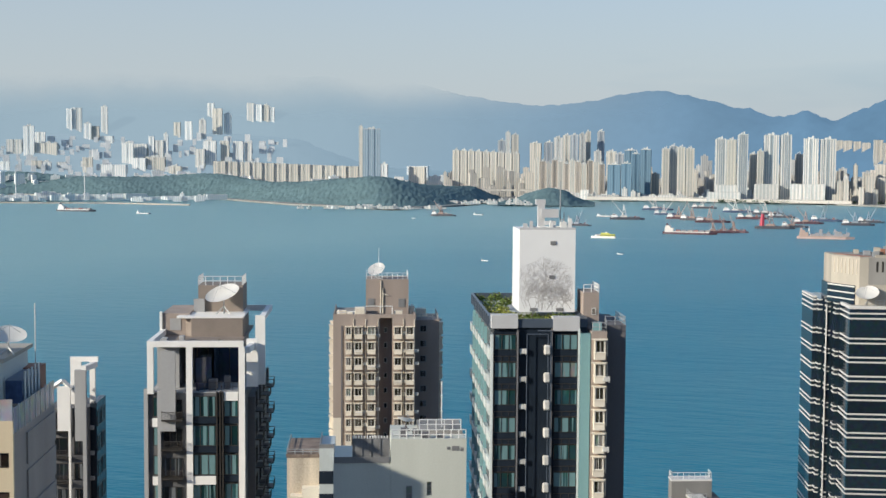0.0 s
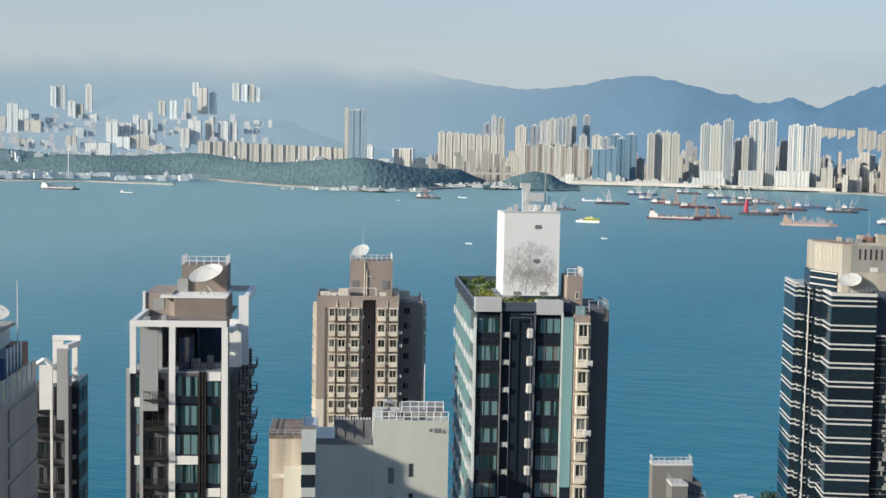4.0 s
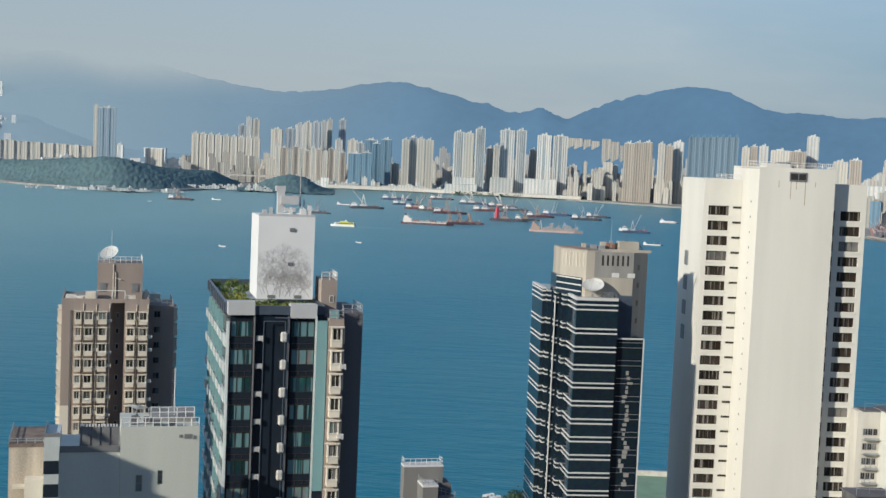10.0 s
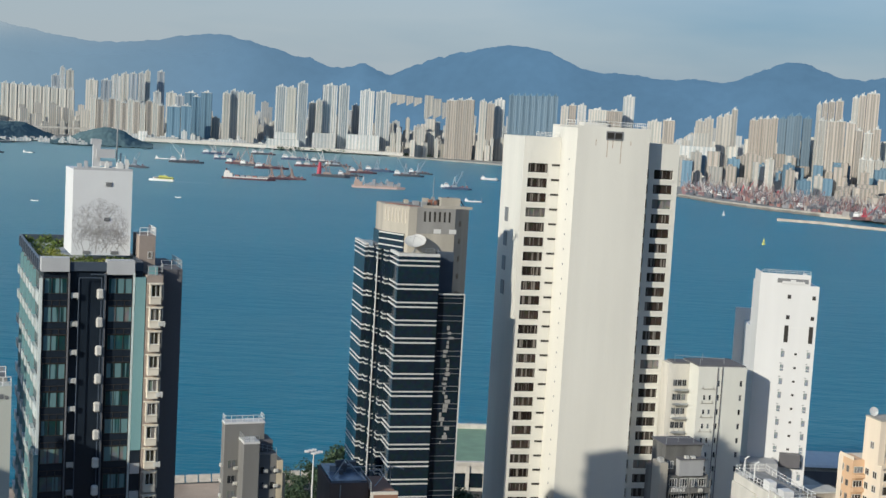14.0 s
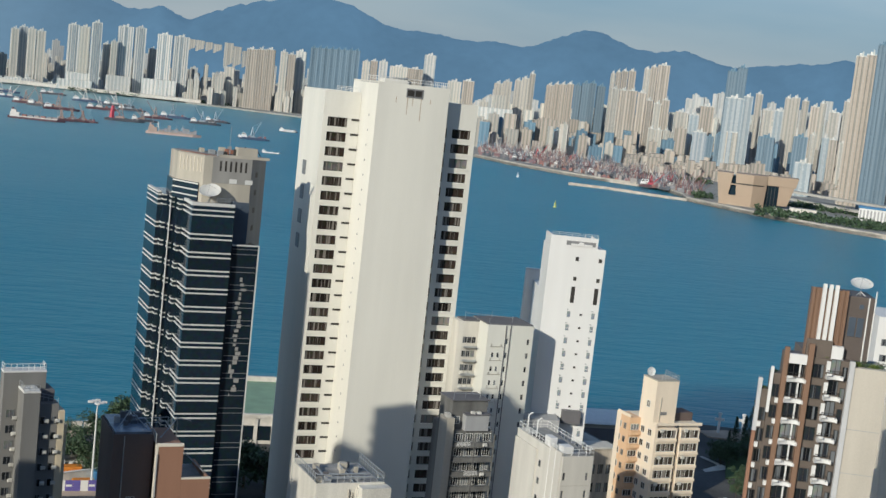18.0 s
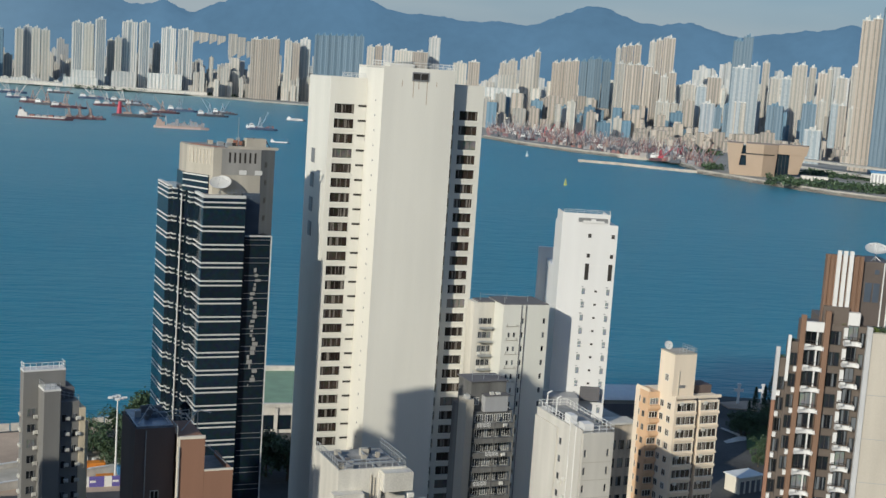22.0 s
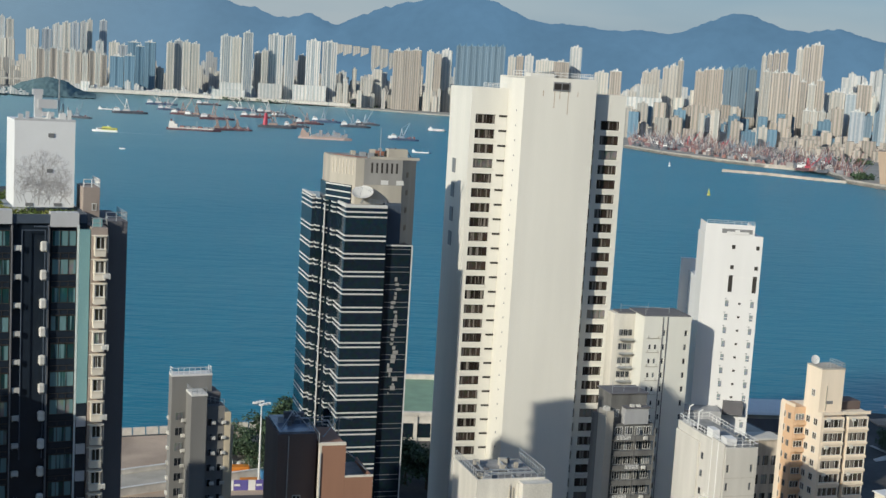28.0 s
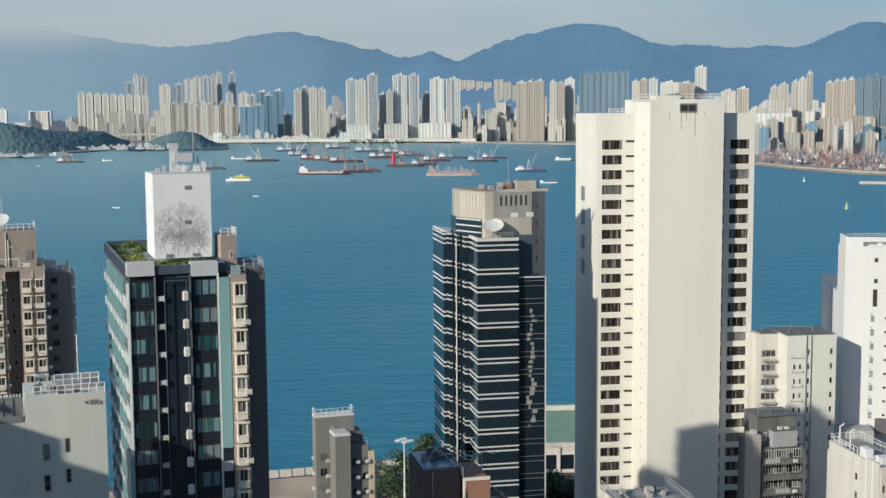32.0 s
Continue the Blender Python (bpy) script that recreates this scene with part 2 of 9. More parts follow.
def rail_mesh(pts, h=1.1, step=1.5, r=0.03, bars=2):
    """A tubular roof railing along a line of points."""
    bm = bmesh.new()
    for a, b in zip(pts, pts[1:]):
        a, b = Vector(a), Vector(b)
        n = max(1, round((b - a).length / step))
        for i in range(n + 1):
            p = a.lerp(b, i / n)
            rod(bm, p, p + Vector((0, 0, h)), r, 4)
        for k in range(1, bars + 1):
            z = Vector((0, 0, h * k / bars))
            rod(bm, a + z, b + z, r, 4)
    return bm


def railing(name, pts, h, step, r, material, parent, label="", bars=2):
    """A tubular roof railing: one run of rails, each post a part of its own."""
    bm = bmesh.new()
    corners = [Vector(p) for p in pts]
    rings = []
    for i, p in enumerate(corners):
        d = (corners[min(i + 1, len(corners) - 1)] - corners[max(i - 1, 0)])
        d = d if d.length > 0.01 else corners[1] - corners[0]
        side = Vector((-d.y, d.x, 0)).normalized() * r * 1.2
        rings.append([bm.verts.new(p + Vector((0, 0, h)) + q) for q in (side, Vector((0, 0, r)), -side, Vector((0, 0, -r)))])
    for a, b in zip(rings, rings[1:]):
        for k in range(4):
            bm.faces.new((a[k], a[(k + 1) % 4], b[(k + 1) % 4], b[k]))
    bm.faces.new(rings[0][::-1])
    bm.faces.new(rings[-1])
    run = part(name, bm, material, parent, label)
    for a, b in zip(corners, corners[1:]):
        for k in range(1, bars):
            z = Vector((0, 0, h * k / bars))
            part("mid_rail", rods([(a + z, b + z)], r, 4), material, run)
    for a, b in zip(pts, pts[1:]):
        a, b = Vector(a), Vector(b)
        n = max(1, round((b - a).length / step))
        for i in range(n + 1):
            p = a.lerp(b, i / n)
            part("post", shared(("rail_post", h, r, material.name), lambda: rods([((0, 0, 0), (0, 0, h))], r, 4)), material, run, "", pose(*p))
    return run


def dish(name, x, y, az, z, r, tilt, turn, label, pole=1.0):
    """A satellite dish: reflector, feed with its struts, mount."""
    t = thing(name, x, y, az, label, "satellite dish", "rooftop satellite dishes", z=z)
    bm = bmesh.new()
    rings = []
    for i in range(7):
        k = r * i / 6
        rings.append([bm.verts.new((k * math.cos(a), k * math.sin(a), 0.32 * k * k / r)) for a in (2 * math.pi * j / 28 for j in range(28))] if i else [bm.verts.new((0, 0, 0))])
    for j in range(28):
        bm.faces.new((rings[0][0], rings[1][j], rings[1][(j + 1) % 28]))
        for i in range(1, 6):
            bm.faces.new((rings[i][j], rings[i + 1][j], rings[i + 1][(j + 1) % 28], rings[i][(j + 1) % 28]))
    bmesh.ops.solidify(bm, geom=bm.faces[:], thickness=0.05)
    m = pose(0, 0, pole + r * 0.5, tilt, 0, turn)
    ref = part("reflector", bm, DISH, t, "", m)
    f = r * 0.85
    part("feed", rods([((r * 0.8 * math.cos(a), r * 0.8 * math.sin(a), 0.2 * r), (0, 0, f)) for a in (0.3, 2.4, 4.5)] + [((0, 0, f - 0.15), (0, 0, f + 0.15))], 0.022, 5), STEEL, ref)
    part("mount", rods([((0, 0, 0), (0, 0, pole + r * 0.45)), ((-r * 0.4, -r * 0.3, 0), (0, 0, pole)), ((r * 0.4, -r * 0.3, 0), (0, 0, pole)), ((0, r * 0.5, 0), (0, 0, pole))], 0.07, 6), STEEL, t)
    return t


def ac_mesh():
    bm = boxes((0, -0.35, 0, 0.8, 0.0, 0.55))
    bevelled(bm, 0.03)
    quadbox(bm, 0.05, -0.38, 0.06, 0.5, -0.35, 0.49)
    quadbox(bm, 0.05, -0.3, -0.12, 0.12, 0.02, 0.0)
    quadbox(bm, 0.68, -0.3, -0.12, 0.75, 0.02, 0.0)
    return bm


def aircon(parent, m):
    return part("air_conditioner", shared(("air_conditioner",), ac_mesh), ACMAT, parent, "", m)


def glass(name, color, rough=0.12, tint=0.5, curtain=0.0):
    """Dark window glass that varies from pane to pane, some with pale curtains behind."""
    m = bpy.data.materials.new(name)
    m.use_nodes = True
    n, l = m.node_tree.nodes, m.node_tree.links
    b = n["Principled BSDF"]
    b.inputs["Roughness"].default_value, b.inputs["IOR"].default_value = rough, 1.5
    oi = n.new("ShaderNodeObjectInfo")
    rp = n.new("ShaderNodeValToRGB")
    rp.color_ramp.elements[0].color = (*[v * (1 - tint) for v in color], 1)
    rp.color_ramp.elements[1].color = (*[v * (1 + tint) for v in color], 1)
    if curtain:
        e = rp.color_ramp.elements.new(1 - curtain)
        e.color = (*[v * (1 + tint) for v in color], 1)
        rp.color_ramp.elements[-1].position = min(1.0, 1 - curtain + 0.04)
        rp.color_ramp.elements[-1].color = (0.30, 0.32, 0.30, 1)
    l.new(oi.outputs["Random"], rp.inputs[0])
    co = n.new("ShaderNodeTexCoord")
    w = n.new("ShaderNodeTexNoise")
    w.inputs["Scale"].default_value = 0.9
    l.new(co.outputs["Object"], w.inputs["Vector"])
    mx = n.new("ShaderNodeMix")
    mx.data_type, mx.blend_type = "RGBA", "MULTIPLY"
    mx.inputs[0].default_value = 0.7
    l.new(rp.outputs[0], mx.inputs[6])
    l.new(w.outputs[1], mx.inputs[7])
    last = mx.outputs[2]
    if curtain:
        # folds of curtain hang behind parts of the panes
        off = n.new("ShaderNodeVectorMath")
        off.operation = "MULTIPLY_ADD"
        l.new(co.outputs["Object"], off.inputs[0])
        off.inputs[1].default_value = (1.7, 1.7, 0.04)
        sc = n.new("ShaderNodeMath")
        sc.operation = "MULTIPLY"
        sc.inputs[1].default_value = 97.0
        l.new(oi.outputs["Random"], sc.inputs[0])
        l.new(sc.outputs[0], off.inputs[2])
        cn = n.new("ShaderNodeTexNoise")
        cn.inputs["Scale"].default_value, cn.inputs["Detail"].default_value = 1.0, 1.5
        l.new(off.outputs[0], cn.inputs["Vector"])
        cr = n.new("ShaderNodeValToRGB")
        cr.color_ramp.elements[0].position, cr.color_ramp.elements[1].position = 0.66 - curtain, 0.70 - curtain
        l.new(cn.outputs[0], cr.inputs[0])
        m2 = n.new("ShaderNodeMix")
        m2.data_type = "RGBA"
        l.new(cr.outputs[0], m2.inputs[0])
        l.new(last, m2.inputs[6])
        m2.inputs[7].default_value = (*[0.10 + v * 2.2 for v in color], 1)
        last = m2.outputs[2]
    l.new(last, b.inputs["Base Color"])
    bp = n.new("ShaderNodeBump")
    bp.inputs["Strength"].default_value, bp.inputs["Distance"].default_value = 0.05, 0.2
    l.new(w.outputs[0], bp.inputs["Height"])
    l.new(bp.outputs[0], b.inputs["Normal"])
    return m


DISH = mat("dish_white", (0.88, 0.87, 0.84), 0.5, vary=0.04)
STEEL = mat("galvanised_steel", (0.42, 0.43, 0.43), 0.5, 0.5, vary=0.1)
RAILW = mat("white_rail_paint", (0.72, 0.71, 0.68), 0.6, vary=0.05)
ACMAT = mat("aircon_enamel", (0.62, 0.60, 0.55), 0.55, vary=0.12, scale=2.0, random_tint=0.15)
CREAMY = mat("cream_render", (0.72, 0.66, 0.55), 0.8, vary=0.07, scale=0.15, grime=0.06, streak=True, bump=0.05)
SLABW = mat("warm_white_render", (0.74, 0.715, 0.64), 0.8, vary=0.08, scale=0.1, grime=0.07, streak=True, bump=0.04)
ROOFG = mat("grey_roof_screed", (0.30, 0.29, 0.27), 0.9, vary=0.25, scale=0.4, grime=0.15, bump=0.1)
DARKFRAME = mat("bronze_frame", (0.05, 0.045, 0.04), 0.5, 0.3, vary=0.15)
GREYFRAME = mat("grey_frame", (0.25, 0.25, 0.25), 0.5, 0.3, vary=0.1)
WHITEFRAME = mat("white_frame", (0.65, 0.64, 0.60), 0.6, vary=0.06)
BROWNGLASS = glass("brown_glass", (0.055, 0.045, 0.035), 0.15, 0.6, 0.12)
BLUEGLASS = glass("blue_black_glass", (0.018, 0.034, 0.050), 0.08, 0.25)
TEALGLASS = glass("teal_glass", (0.022, 0.07, 0.075), 0.08, 0.6, 0.2)
DARKGLASS = glass("dark_glass", (0.025, 0.03, 0.035), 0.12, 0.6, 0.1)
RUST = mat("rust_streak", (0.42, 0.31, 0.20), 0.9, vary=0.25, scale=2.0)
REDOXIDE = mat("red_oxide_roof", (0.32, 0.15, 0.10), 0.85, vary=0.25, scale=0.5, grime=0.1)

# ---- the tall white tower with a blank central slab ----
wt = thing("tower_block", 41.2, 261.78, -8, "tall off-white rendered tower with blank central slab and window bays", "tower block")
part("core_wall", prism([(0, 0), (15.2, 0), (15.2, 14), (-1.2, 14), (-1.2, 5)], GROUND, 104.7), SLABW, wt, "blank warm-white rendered slab")
part("core_roof", boxes((0.3, 0.4, 104.72, 14.9, 13.6, 104.8)), ROOFG, wt)
part("left_wing", boxes((-8.9, 7.6, GROUND, -1.25, 25, 102.3)), SLABW, wt)
part("right_wing", boxes((15.25, 3.6, GROUND, 22.9, 22, 102.2)), SLABW, wt)
FL = 3.04
rows = [(95.05 - FL * i, 96.95 - FL * i) for i in range(29)]
part("left_bay", skin(-8.9, -1.25, GROUND, 102.4, [(-7.85, -3.65)], rows, 0.58), SLABW, wt, "", side(0, 7))
for a, b in rows:
    part("vent_slot", shared(("vent_slot", 2.0), lambda: boxes((-2.9, 6.88, 0, -0.9, 6.99, 0.4))), DARKFRAME, wt, "dark slot window beside the bay", pose(0, 0, b - 0.42))
    part("vent_slot", shared(("vent_slot", 0.45), lambda: boxes((16.15, 3.4, 0, 16.6, 3.5, 1.9))), DARKFRAME, wt, "", pose(0, 0, a))
part("right_bay", skin(15.25, 22.9, GROUND, 102.3, [(16.15, 16.6), (17.75, 21.85)], [(a, b) for a, b in rows], 0.58,
                       lambda a, c: True), SLABW, wt, "", side(0, 3))
for i, (a, b) in enumerate(rows):
    for u, y in ((-7.85, 7.35), (17.75, 3.35)):
        w = window(wt, 4.15, 1.88, pose(u, y, a + 0.01), DARKFRAME, BROWNGLASS, 3 if u < 0 else 2)
        part("sill", shared(("sill", 4.4), lambda: boxes((-0.1, -0.47, -0.5, 4.25, -0.36, -0.06))), SLABW, w)
part("vent_window", skin(6.0, 9.5, 102.5, 104.3, [(6.2, 7.7), (7.85, 9.3)], [(102.8, 104.0)], 0.2), GREYFRAME, wt, "grey louvred vent", pose(0, -0.14, 0))
part("vent_opening", boxes((6.2, -0.03, 102.8, 9.3, -0.01, 104.0)), DARKFRAME, wt)
for u, l in ((6.3, 3.4), (9.2, 4.6), (3.9, 1.2), (7.4, 1.6), (11.2, 0.9)):
    part("rust_stain", boxes((u, -0.012, 102.5 - l, u + 0.13, -0.004, 102.5)), RUST, wt, "brown rust streak under the vent")
part("parapet", boxes((0, 0, 104.7, 15.2, 0.25, 105.1), (14.95, 0.25, 104.7, 15.2, 13.9, 105.1), (-1.2, 13.7, 104.7, 14.95, 13.95, 105.1)), SLABW, wt)
railing("roof_railing", [(-1.0, 5.2, 105.0), (0.1, 0.3, 105.0), (15.0, 0.3, 105.0), (15.0, 13.5, 105.0)], 1.15, 1.2, 0.05, RAILW, wt, "white roof railing")
railing("roof_railing", [(-6.4, 7.6, 102.4), (-1.6, 7.6, 102.4)], 0.9, 1.0, 0.05, RAILW, wt, "white roof railing", 3)
part("corner_panel", boxes((-1.0, 4.2, 101.5, -0.55, 4.6, 104.2)), CREAMY, wt)
for i in range(30):
    part("vent_cap", shared(("vent_cap",), lambda: boxes((-0.66, 2.4, 0, -0.56, 2.75, 0.4))), GREYFRAME, wt, "", pose(0, 0, 98 - FL * i))
part("rooftop_tank", boxes((3, 6, 104.8, 8, 10, 105.9)), SLABW, wt)
for i in range(4):
    z = 84 - i * 5.2
    part("sign_bar", boxes((-9.06, 17, z, -8.92, 19.6, z + 3.0)), GREYFRAME, wt, "worn dark sign block on the flank")

# ---- dark glass office tower with white double bands ----
BAND = mat("pale_band", (0.62, 0.61, 0.58), 0.6, vary=0.06, random_tint=0.05)
OLDBEIGE = mat("weathered_beige", (0.46, 0.42, 0.35), 0.85, vary=0.12, scale=0.2, grime=0.15, streak=True, bump=0.08)
GREYWALL = mat("grey_render", (0.21, 0.215, 0.225), 0.85, vary=0.14, scale=0.2, grime=0.12, streak=True, bump=0.06)
MIDPLANT = mat("grey_paint_and_reflection", (0.31, 0.30, 0.28), 0.85, vary=0.14, scale=0.3, grime=0.12, streak=True, bump=0.06)
SLATE = mat("slate_panel", (0.075, 0.095, 0.125), 0.3, vary=0.2, scale=0.3)
st = thing("office_tower", 7.65, 289.9, -11, "dark blue glass office tower with paired white bands", "office tower")
st.matrix_basis = pose(7.65 * 0.87, 289.9 * 0.87, 13.65, 0, 0, 11) @ Matrix.Diagonal((0.87, 0.87, 0.87, 1))
main = [(0, 0), (9.4, 0), (9.4, 30), (-3.8, 33), (-3.8, 20), (-3, 20), (-3, 17), (-2, 17), (-2, 13), (-1, 13), (-1, 9), (0, 9)]
F2 = 4.04
levels = [66.2 - F2 * i for i in range(15)]


for i, z in enumerate([70.3] + levels):
    part("glass_storey", prism(main, z - (2.4 if i else 2.35), z + 1.75 if i else 74.4), BLUEGLASS, st)
    part("spandrel", prism([(x + (0.06 if x < 1 else -0.06), y + (0.06 if y < 1 else 0)) for x, y in main], z - 2.42, z - 2.4 + 0.01), SLATE, st)


def band(z, t=0.33, o=0.1):
    bm = boxes((-o, -o, z, 9.4, 0, z + t), (-o, 0, z, 0, 9, z + t))
    return bm


def band_mesh():
    return band(0)


def far_band_mesh():
    return boxes((-3.9, 19.9, 0, -3.05, 20, 0.33), (-3.9, 20, 0, -3.8, 33, 0.33))


zs = [74.1, 73.0, 71.9] + [z for l in levels for z in (l + 1.45, l + 0.43)]
for z in zs:
    for key, make in (("band", band_mesh), ("flank_band", far_band_mesh)):
        zz = z if key != "flank_band" else z - 0.3
        part(key, shared((key,), make), BAND, st, "", pose(0, 0, zz))
    for k in range(3):
        part("stepped_band", shared(("stepped_band",), lambda: prism([(-0.08, -0.08), (0.7, -0.08), (0.7, 0), (0, 0), (0, 2.5), (-0.08, 2.5)], 0, 0.28)), BAND, st, "", pose(-1.0 - k, 9 + 4 * k, z))
part("downpipe", rods([((-2.2, 12.7, 6), (-2.2, 12.7, 73.6))], 0.16, 8), BAND, st, "long white pipe in the serrated flank")
part("coping", boxes((-0.12, -0.12, 74.4, 9.4, 0.5, 74.75), (-0.12, 0.5, 74.4, 0.5, 9, 74.75)), BAND, st)
part("coping", boxes((-3.9, 19.9, 74.4, -3, 33, 74.8)), BAND, st)
part("roof", boxes((0.5, 0.5, 74.4, 9.3, 12, 74.46)), ROOFG, st)
# curtain-wall bay beside the banded face; a reflection's pale streak is built as panels
part("glass_bay", boxes((9.45, 1.2, -12.6, 15.8, 24, 65.5)), BLUEGLASS, st)
bm = bmesh.new()
for i in range(15):
    for dz in (0.0, 1.15):
        z = 63.6 - i * 4.04 + dz
        quadbox(bm, 10.1, 1.1, z, 15.8, 1.2, z + 0.1)
part("mullion", bm, GREYFRAME, st, "thin grey bands on the glass bay")
part("corner_trim", boxes((15.8, 1.0, -12.6, 16.05, 1.3, 65.8), (9.9, 1.0, 65.5, 16.05, 1.3, 65.8)), BAND, st)
rnd = random.Random(29)
for k in range(26):
    z, u = 57.5 - k * 1.05, 12.2 + 0.5 * math.sin(k * 0.9) + rnd.uniform(-0.3, 0.3)
    part("patched_panel", boxes((u, 1.06, z, u + rnd.uniform(0.25, 1.3), 1.095, z + rnd.uniform(0.5, 1.0))), MIDPLANT, st, "pale panel painted as a reflection in the glass")
part("stair_core", boxes((9.45, 3.5, 60, 13.5, 14, 75.0)), SLATE, st)
# shade put into this wall's colour: darker and bluer than the plant room
part("flank_wall", prism([(13.55, 4.4), (19.2, 13.4), (19.2, 17), (13.55, 17)], -12.6, 84.6), GREYWALL, st, "flank wall in grey render darkened for shade")
part("plinth", prism(main, -12.6, 7.1), SLATE, st, "dark stone plinth")
for i in range(17):
    part("flank_window", shared(("flank_window",), lambda: boxes((0, -0.06, 0, 1.5, -0.01, 1.2))), DARKFRAME, st, "", pose(15.2, 7.05, 80.5 - i * 4.04, 0, 0, 57.9))
part("plant_room", prism([(2.7, 4.2), (13.5, 4.2), (13.5, 20), (-1.6, 20), (-1.6, 12)], 74.46, 84.7), OLDBEIGE, st, "weathered beige plant room")
part("plant_front", boxes((4.6, 4.15, 78.9, 13.5, 4.195, 84.68)), MIDPLANT, st, "grey painted front of the plant room")
part("rust_roof", prism([(2.95, 4.6), (5.2, 4.6), (0.6, 13.0), (-1.3, 12.3)], 84.91, 85.0), REDOXIDE, st, "rusty red roof sheet")
part("plant_roof", prism([(2.9, 4.5), (13.3, 4.5), (13.3, 19.6), (-1.4, 19.6), (-1.4, 12.2)], 84.72, 84.9), ROOFG, st, "stained grey roof sheet")
part("plant_parapet", boxes((6, 4.2, 84.7, 17.4, 4.5, 85.3), (10.5, 6, 84.9, 15, 9, 87.0)), OLDBEIGE, st)
for i in range(6):
    part("louvre", shared(("louvre",), lambda: boxes((0, -0.08, 0, 0.42, 0.0, 2.3))), DARKFRAME, st, "dark louvre slots", pose(6.2 + i * 1.15, 4.19, 81.6))
for u in (8.6, 12.2):
    part("wall_panel", shared(("wall_panel",), lambda: boxes((0, -0.06, 0, 1.7, 0, 1.0))), BAND, st, "", pose(u, 4.19, 79.0))
for i in range(7):
    part("pilaster", shared(("pilaster",), lambda: boxes((0, -0.1, 0, 0.18, 0.02, 3.2))), CREAMY, st, "", pose(2.2 - i * 0.56, 5.0 + i * 1.02, 81.0, 0, 0, -61))
part("set_back_storey", prism([(-2.2, 12.5), (1.9, 5.0), (2.6, 5.4), (2.6, 19), (-2.2, 19)], 74.46, 78.6), BLUEGLASS, st)
for z in (75.4, 76.8, 78.2):
    part("set_back_band", prism([(-2.28, 12.4), (1.85, 4.85), (2.0, 5.0), (-2.15, 12.5)], z, z + 0.28), BAND, st)
rnd = random.Random(17)
for k in range(16):
    u, y, w_, d_, h_ = rnd.uniform(3.2, 12.4), rnd.uniform(5, 16), rnd.uniform(0.5, 1.5), rnd.uniform(0.5, 1.6), rnd.uniform(0.5, 1.7)
    part("roof_plant", boxes((u, y, 84.9, u + w_, y + d_, 84.9 + h_)), (OLDBEIGE, STEEL, DARKFRAME, REDOXIDE)[k % 4], st, "rusty rooftop plant" if k % 4 == 3 else "")
part("roof_truss", rods([((11, 7, 84.9), (12.3, 7, 87.2)), ((12.3, 7, 87.2), (13.6, 7, 84.9)), ((11.6, 7, 86), (13, 7, 86)), ((14.5, 9, 84.9), (15.6, 9, 86.6)), ((15.6, 9, 86.6), (16.7, 9, 84.9))], 0.12, 5), DARKFRAME, st)
part("roof_mast", rods([((9.5, 10, 84.9), (9.5, 10, 91.5))], 0.07, 6), STEEL, st)
bm = rail_mesh([(5.5, 1.0, 74.7), (9.2, 1.0, 74.7)], 1.2, 0.9, 0.04, 2)
part("roof_frame", bm, STEEL, st, "steel cage on the roof edge")
sdm = st.matrix_basis.copy()
p = sdm @ Vector((4.2, 2.6, 74.46))
dish("satellite_dish", p.x, p.y, -11, p.z, 2.1, 32, -22, "large white satellite dish on the office tower's roof", 1.0)

# ---- dark glass tower with roof garden ----
NAVY = mat("navy_cladding", (0.018, 0.026, 0.038), 0.25, vary=0.2, scale=0.3)
CAPGREY = mat("pale_cap_panel", (0.52, 0.52, 0.52), 0.6, vary=0.06, scale=0.4)
TEALPANEL = mat("teal_glass_fin", (0.235, 0.41, 0.425), 0.2, vary=0.12, scale=0.15, streak=True)
FINGREY = mat("grey_fin", (0.17, 0.17, 0.18), 0.5, vary=0.1)
BALC = mat("balcony_glass_white", (0.58, 0.62, 0.60), 0.35, vary=0.1, random_tint=0.15)
at = thing("apartment_tower", -34.59, 142.87, -19, "dark glazed apartment tower with teal fin and planted roof terrace", "apartment tower")
part("core", boxes((0.3, 0.5, GROUND, 10.9, 28.6, 86.2)), NAVY, at)
FH = 3.15
fz = [82.95 - FH * i for i in range(17)]
